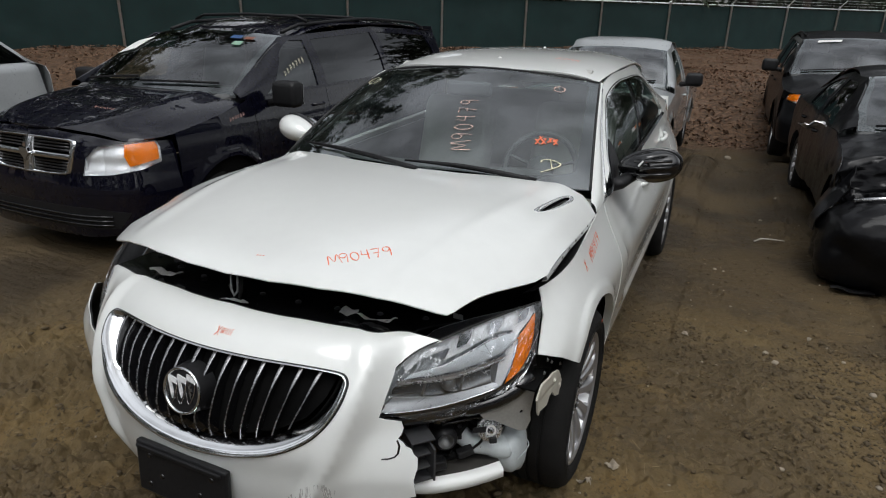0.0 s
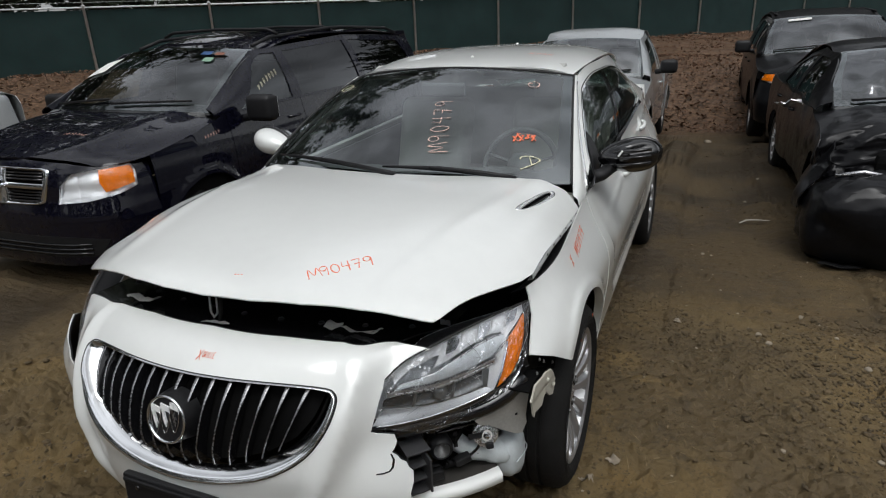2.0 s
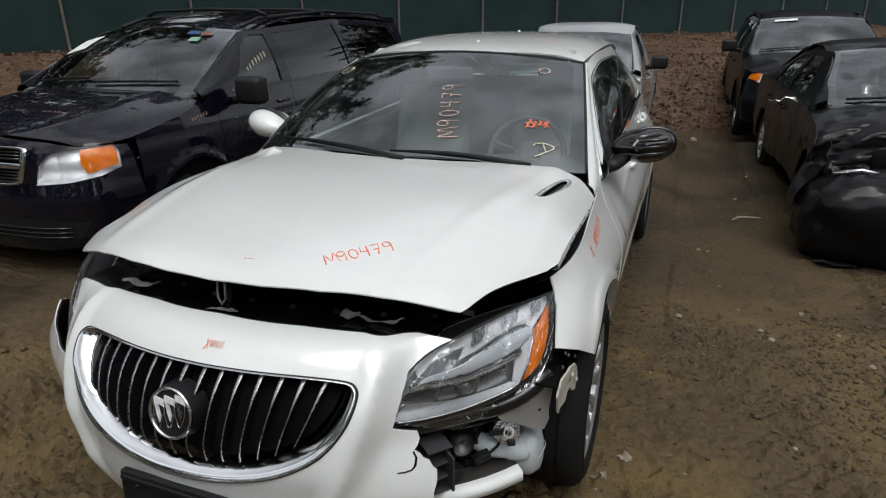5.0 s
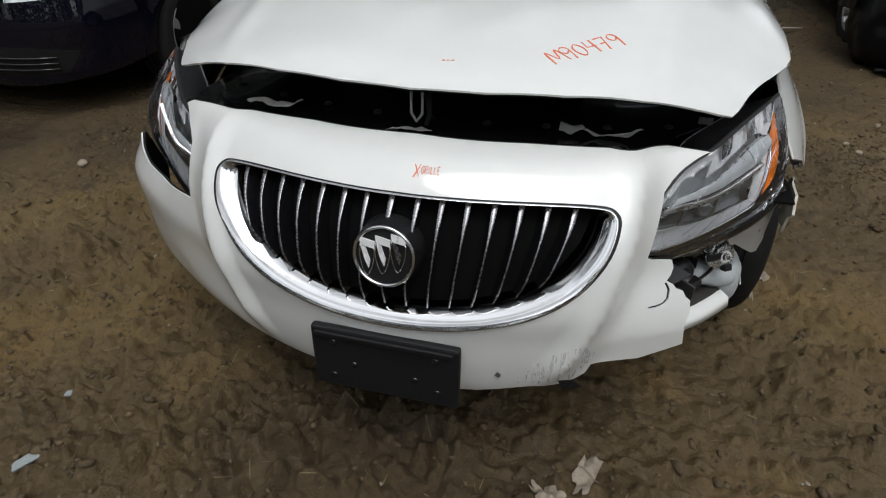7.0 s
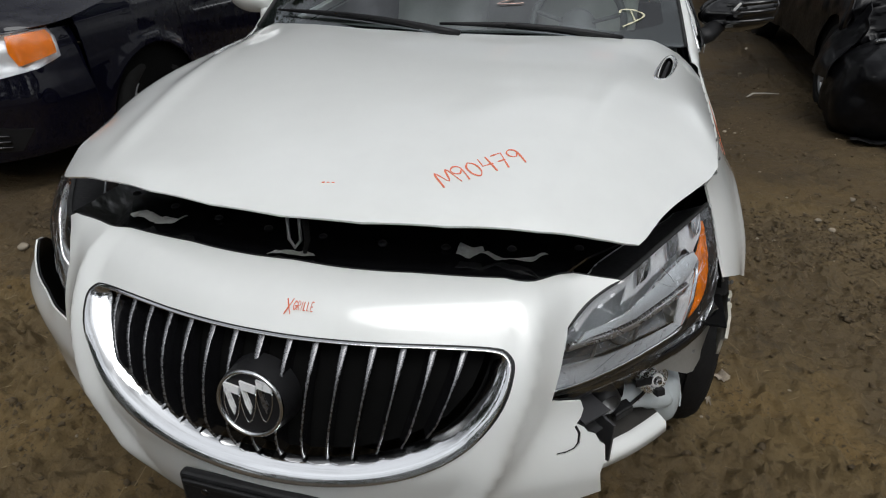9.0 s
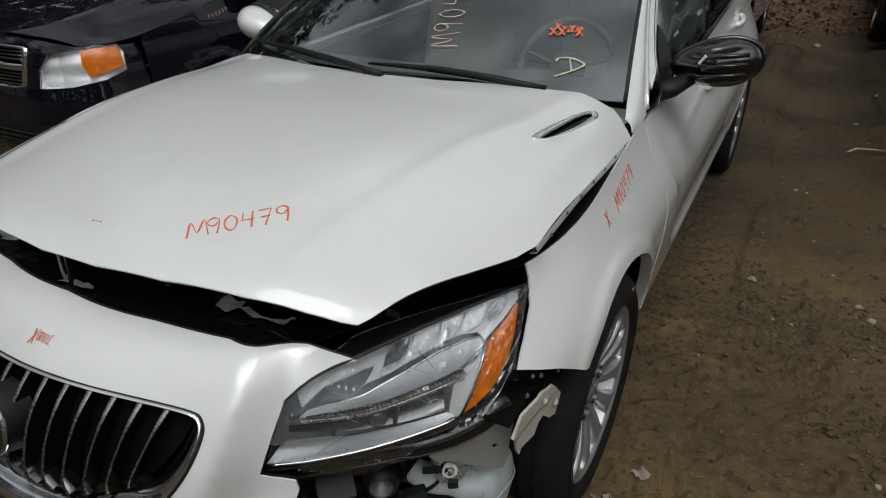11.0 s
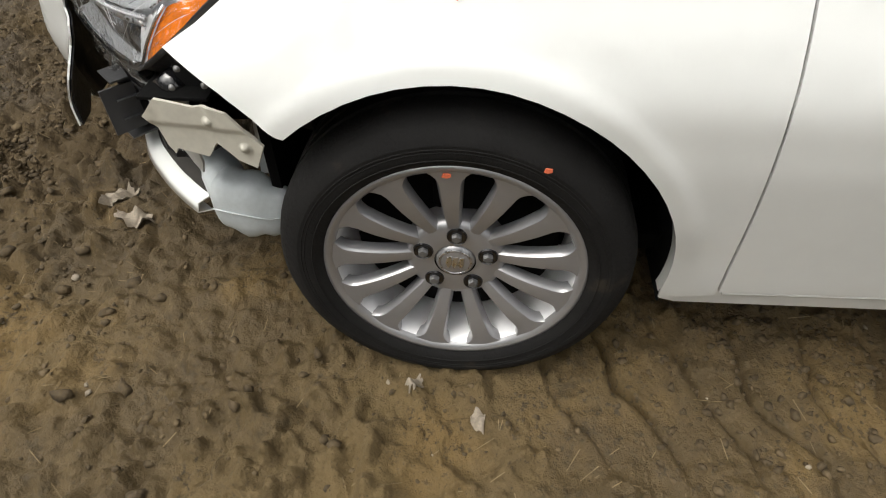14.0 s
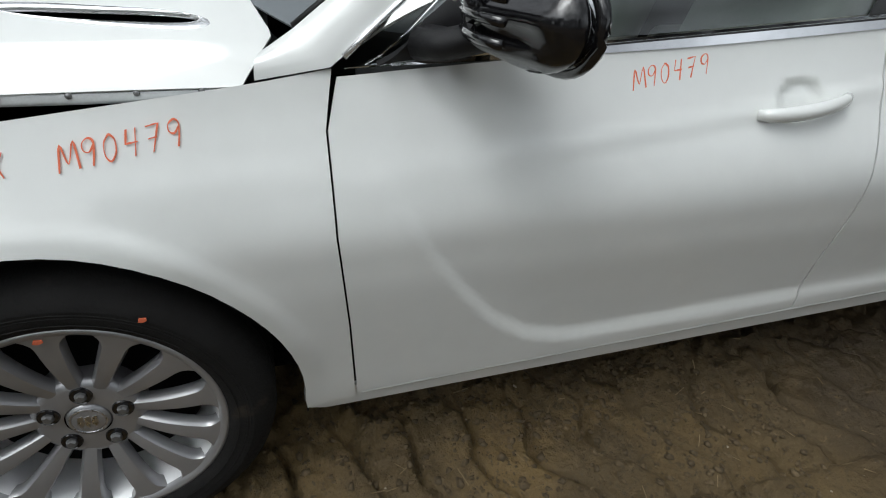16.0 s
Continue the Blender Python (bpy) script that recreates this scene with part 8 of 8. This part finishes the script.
# silver hatchback standing across behind the van
hatch, Hh = car_body("hatchback", "silver hatchback seen past the minivan", pose(-11.25, 3.30, -0.04, 0, 0, -84), SILVER, 0.88, 4.2, 0.78, (1.15, 0.95), (1.85, 1.38), 1.46, (3.45, 1.36), 0.92, 0.98, (0.85, 3.40), 0.32,
                     windows=[[(1.5, 0.06), (2.3, 0.05), (2.3, 0.86), (1.95, 0.86)], [(2.4, 0.05), (3.5, 0.07), (3.3, 0.80), (2.42, 0.86)]], doors=(1.25, 2.35, 3.2), tail=(4.12, 0.98), sideglass=PRIVACY)
for s in (1, -1):
    sheet("tail_lamp", Hh["flk"](s, 0.008), [(3.98, 0.78), (4.13, 0.80), (4.14, 0.95), (4.0, 0.95)], GLOSSBLACK, hatch, "dark tail lamp", step=0.04, thick=0.01)
    sheet("tail_lamp_strip", Hh["flk"](s, 0.015), [(4.03, 0.80), (4.06, 0.80), (4.07, 0.93), (4.04, 0.93)], PAPER, hatch, step=0.04, thick=0.004)
woods = []
for k in range(14):
    rng = random.Random(100 + k)
    p = FENCE0 + FDIR * (k * 4.2 - 8) - nrm * rng.uniform(2.5, 6)
    woods.append(tree((p.x, p.y, 0.4), rng.uniform(12, 19), 300 + k, spread=rng.uniform(2.6, 3.8)))
for k in range(40):
    rng = random.Random(1400 + k)
    p = FENCE0 + FDIR * (rng.uniform(-16, 58)) - nrm * rng.uniform(5, 22)
    tagged(copy_thing(woods[k % 14], Matrix.Translation((p.x, p.y, 0.3)) @ Matrix.Rotation(rng.uniform(0, 6), 4, "Z")), "tall dark woodland tree with ragged crown behind the fence", group="trees behind the fence")
for k in range(48):
    rng = random.Random(900 + k)
    a = radians(165 + 230 * k / 48 + rng.uniform(-3, 3))
    r = rng.uniform(24, 36)
    m_ = Matrix.Translation((2 + r * math.cos(a), r * math.sin(a), 0.0)) @ Matrix.Rotation(rng.uniform(0, 6), 4, "Z")
    tagged(copy_thing(woods[k % 14], m_), "tall dark woodland tree at the edge of the yard", group="trees round the yard")


# ---- loose things on the ground ----
def scatter(name, label, category, n, boxes, size, mat, seed, flat=0.6, keep=None):
    """Many small clods or stones as one object of stuff."""
    rng = np.random.RandomState(seed)
    base = bmesh.new()
    bmesh.ops.create_icosphere(base, subdivisions=1, radius=1)
    bv = np.array([v.co[:] for v in base.verts])
    bf = np.array([[v.index for v in f.verts] for f in base.faces])
    base.free()
    pos = []
    for x0, x1, y0, y1, k in boxes:
        pos.append(np.stack([rng.uniform(x0, x1, int(n * k)), rng.uniform(y0, y1, int(n * k))], 1))
    pos = np.concatenate(pos)
    if keep is not None:
        pos = pos[keep(pos, rng)]
    m = len(pos)
    sz = np.minimum(size * np.exp(rng.normal(0, 0.5, m)), size * 2.2)
    jit = 1 + 0.32 * rng.normal(0, 1, (m, len(bv), 1)).clip(-1.6, 1.6)
    ang = rng.uniform(0, 6.28, m)
    v = bv[None] * jit * sz[:, None, None] * np.array([1.2, 0.9, flat])
    ca, sa = np.cos(ang)[:, None], np.sin(ang)[:, None]
    vx, vy = v[..., 0] * ca - v[..., 1] * sa, v[..., 0] * sa + v[..., 1] * ca
    z0 = ground_z(pos[:, 0], pos[:, 1])
    co = np.stack([vx + pos[:, :1], vy + pos[:, 1:], v[..., 2] + (z0 + sz * flat * 0.25)[:, None]], -1).reshape(-1, 3)
    f = (bf[None] + (np.arange(m) * len(bv))[:, None, None]).reshape(-1, 3)
    me = bpy.data.meshes.new(name)
    me.vertices.add(len(co))
    me.vertices.foreach_set("co", co.astype(np.float32).ravel())
    me.loops.add(f.size)
    me.loops.foreach_set("vertex_index", f.astype(np.int32).ravel())
    me.polygons.add(len(f))
    me.polygons.foreach_set("loop_start", np.arange(0, f.size, 3, dtype=np.int32))
    me.update(calc_edges=True)
    return tagged(link_mesh(name, me, mat, None, label, False), label, category, kind="stuff")


def patchy(pos, rng):
    d = fbm(pos[:, 0], pos[:, 1], 0.7, 3, 41)
    return rng.rand(len(pos)) < sstep(0.0, 0.5, d) + 0.08


CLOD = material("crumbled_earth", (0.072, 0.050, 0.024), 0.85, var=0.4, scale=18, bump=0.4, bump_scale=90, second=(0.12, 0.085, 0.043), second_at=0.58)
scatter("mud_clods", "small dark clods of churned mud", "clods", 64000, [(-1.9, 2.5, -1.2, 2.6, 0.60), (-0.9, 0.9, -0.75, 0.25, 0.10), (-2.2, -0.9, -0.6, 2.4, 0.13), (1.0, 3.0, 3.0, 8.5, 0.1)], 0.0046, CLOD, 5, 0.7, patchy)
scatter("earth_lumps", "broken crumbs and lumps of damp earth", "clods", 6500, [(-2.1, -0.75, -1.0, 2.2, 0.42), (-0.9, 0.9, -0.7, 0.15, 0.26), (0.55, 1.3, -0.5, 0.75, 0.18), (1.2, 2.4, -0.4, 3.2, 0.14)], 0.0080, CLOD, 15, 0.62, patchy)
STONE = material("pale_pebble", (0.27, 0.23, 0.175), 0.8, var=0.3, scale=3)
scatter("pebbles", "scattered pale pebbles on the mud", "pebbles", 380, [(-2.2, 3.0, -1.4, 3.5, 0.6), (1.0, 2.6, 1.5, 9, 0.4)], 0.0035, STONE, 6, 0.7)
STRAW = material("dry_straw", (0.20, 0.15, 0.08), 0.8, var=0.3)


def straw_bits():
    rng = np.random.RandomState(8)
    n = 1500
    x, y = rng.uniform(-2.0, 2.8, n), rng.uniform(-1.3, 3.0, n)
    ln, an = rng.uniform(0.012, 0.05, n), rng.uniform(0, 6.28, n)
    dx, dy = np.cos(an) * ln, np.sin(an) * ln
    px, py = -np.sin(an) * 0.0009, np.cos(an) * 0.0009
    v = []
    for s, t in ((-1, -1), (1, -1), (1, 1), (-1, 1)):
        xx, yy = x + s * dx / 2 + t * px, y + s * dy / 2 + t * py
        v.append(np.stack([xx, yy, ground_z(xx, yy) + 0.004], 1))
    co = np.stack(v, 1).reshape(-1, 3)
    me = bpy.data.meshes.new("straw")
    me.from_pydata(co.tolist(), [], np.arange(4 * n).reshape(-1, 4).tolist())
    tagged(link_mesh("straw", me, STRAW, None, "", False), "thin bits of dry straw on the mud", "straw", kind="stuff")


straw_bits()
LEAFPALE = material("bleached_leaf", (0.26, 0.22, 0.17), 0.8, var=0.25, scale=20)
LEAFBROWN = material("brown_leaf", (0.26, 0.17, 0.10), 0.8, var=0.3, scale=20)


def dead_leaf(x, y, size, mat, seed, label, lobes=7):
    rng = random.Random(seed)
    ring = []
    for k in range(lobes * 4):
        t = 2 * math.pi * k / (lobes * 4)
        r = size * (0.70 + 0.25 * abs(math.sin(lobes * t / 2))) * rng.uniform(0.75, 1.15)
        ring.append((1.3 * r * math.cos(t), 0.62 * r * math.sin(t)))
    rot = rng.uniform(0, 6.28)
    c, s = math.cos(rot), math.sin(rot)

    def f(q):
        X, Y = x + q[:, 0] * c - q[:, 1] * s, y + q[:, 0] * s + q[:, 1] * c
        return np.stack([X, Y, ground_z(X, Y) + 0.006 + 0.35 * size * np.abs(fbm(q[:, 0], q[:, 1], size, 2, seed)) ], 1)
    ob = sheet("dead_leaf", f, ring, mat, None, step=size / 5, thick=0.001)
    return tagged(ob, label, "leaf")


dead_leaf(0.940, 0.885, 0.026, LEAFPALE, 1, "crumpled pale dead leaf beside the front wheel")
dead_leaf(1.018, 1.026, 0.026, LEAFPALE, 2, "torn pale dead leaf on the mud", 5)
dead_leaf(0.470, 0.030, 0.055, LEAFPALE, 3, "large bleached oak leaf on the mud")
dead_leaf(0.385, -0.050, 0.05, LEAFPALE, 9, "large bleached oak leaf on the mud")
for k in range(26):
    rng = random.Random(60 + k)
    dead_leaf(rng.uniform(-1.9, 2.6), rng.choice((rng.uniform(-1.2, -0.3), rng.uniform(1.5, 6.5))), rng.uniform(0.014, 0.03), LEAFBROWN if k % 3 else LEAFPALE, 80 + k, "small brown dead leaf on the mud", 5)
WIRE = material("grey_cable", (0.09, 0.10, 0.10), 0.45, 0.2, var=0.2)


def cable_coil(x, y, r, seed, turns=5, squash=1.0):
    rng = random.Random(seed)
    z0 = gz(x, y)
    pts = [(x + (r + rng.uniform(-0.004, 0.004)) * math.cos(t), y + squash * (r + rng.uniform(-0.004, 0.004)) * math.sin(t), z0 + 0.010 + 0.004 * t / 6.28) for t in np.linspace(0, 6.28 * turns, 26 * turns)]
    ob = part("cable_coil", tube(pts, 0.0032, 6), WIRE, None, smooth=True)
    tagged(ob, "small coil of grey cable lying on the mud", "cable", group="cable coils on the mud")


cable_coil(0.524, -0.419, 0.040, 1)
cable_coil(0.622, -0.561, 0.045, 2, 5, 0.5)
# bits of broken plastic and stones
SHARD = material("broken_grey_plastic", (0.24, 0.27, 0.27), 0.4, var=0.2, scale=15)


def shard(x, y, l, w, rot, mat, label):
    ob = part("plastic_shard", prism([(-l / 2, -w / 2), (l * 0.4, -w * 0.55), (l / 2, w * 0.1), (l * 0.3, w / 2), (-l * 0.4, w * 0.4)], 0.006, bevel=0.001, m=Matrix.Translation((x, y, gz(x, y) + 0.008)) @ Matrix.Rotation(radians(rot), 4, "Z") @ Matrix.Rotation(radians(6), 4, "X")), mat, None)
    tagged(ob, label, "shard")


shard(-0.92, -0.30, 0.085, 0.028, 60, SHARD, "grey plastic shard lying on the mud")
shard(-1.02, -0.06, 0.03, 0.02, 20, SHARD, "small grey plastic chip on the mud")


def rock(x, y, s, seed, mat=None, label="small pale stone half sunk in the mud"):
    b = bmesh.new()
    bmesh.ops.create_icosphere(b, subdivisions=2, radius=s)
    for v in b.verts:
        v.co = v.co * (1 + 0.25 * noise.noise(v.co * (1.4 / s) + Vector((seed, 0, 0))))
        v.co.z *= 0.7
        v.co += Vector((x, y, gz(x, y) + s * 0.25))
    tagged(part("stone", b, mat or STONE, None, smooth=True), label, "stone")


for k, (x, y, s) in enumerate(((1.354, 2.07, 0.018), (1.284, 2.088, 0.014), (1.813, 2.609, 0.032), (1.923, 2.769, 0.045), (1.584, 2.305, 0.026), (1.629, 2.229, 0.028), (1.867, 2.278, 0.024), (1.949, 2.367, 0.018), (2.036, 2.083, 0.028), (1.400, 2.844, 0.014), (1.623, 5.348, 0.030), (1.284, 3.501, 0.022), (1.34, 3.46, 0.016), (-1.75, 1.35, 0.035), (-1.55, 1.75, 0.028), (-1.2, 0.6, 0.02), (1.95, 1.35, 0.02), (1.62, 1.30, 0.018), (0.70, -0.02, 0.018), (-1.95, 1.1, 0.04), (0.25, 5.4, 0.05), (1.25, 9.2, 0.09))):
    rock(x, y, s * 0.6, k)
part_b = part("broken_trim", tube([(1.55, 4.42, gz(1.55, 4.42) + 0.02), (1.60, 4.50, gz(1.6, 4.5) + 0.03), (1.69, 4.52, gz(1.69, 4.52) + 0.03), (1.77, 4.44, gz(1.77, 4.44) + 0.02)], [0.007, 0.011, 0.011, 0.005], 8, flat=0.6), material("dirty_white_plastic", (0.34, 0.32, 0.28), 0.6, var=0.15), None, smooth=True)
tagged(part_b, "curved strip of broken white trim on the ground", "trim")


def leaf_litter():
    """Fallen leaves lying thick on the bank along the fence."""
    rng = np.random.RandomState(77)
    n = 34000
    along_ = rng.uniform(-4, 34, n)
    off_ = np.abs(rng.normal(0, 2.6, n)) + 0.2
    x, y = FENCE0.x + FDIR.x * along_ + nrm.x * off_, FENCE0.y + FDIR.y * along_ + nrm.y * off_
    swap = rng.rand(n) < 0.55
    x, y = np.where(swap, rng.uniform(-10, 9, n), x), np.where(swap, rng.uniform(10.2, 17.5, n), y)
    an, sz = rng.uniform(0, 6.28, n), rng.uniform(0.018, 0.05, n)
    z = ground_z(x, y)
    v = []
    for a, r in ((0, 1.2), (1.6, 0.6), (3.14, 1.0), (4.7, 0.65)):
        xx, yy = x + np.cos(an + a) * sz * r, y + np.sin(an + a) * sz * r
        v.append(np.stack([xx, yy, z + 0.012 + rng.uniform(0, 0.06, n)], 1))
    me = bpy.data.meshes.new("leaf_litter")
    me.from_pydata(np.stack(v, 1).reshape(-1, 3).tolist(), [], np.arange(4 * n).reshape(-1, 4).tolist())
    tagged(link_mesh("leaf_litter", me, LITTER, None, "", False), "thick brown leaf litter on the bank", "leaves", kind="stuff")


LITTER = material("fallen_leaves", (0.13, 0.070, 0.038), 0.85, var=0.5, scale=6, second=(0.080, 0.044, 0.026), second_at=0.55)
leaf_litter()
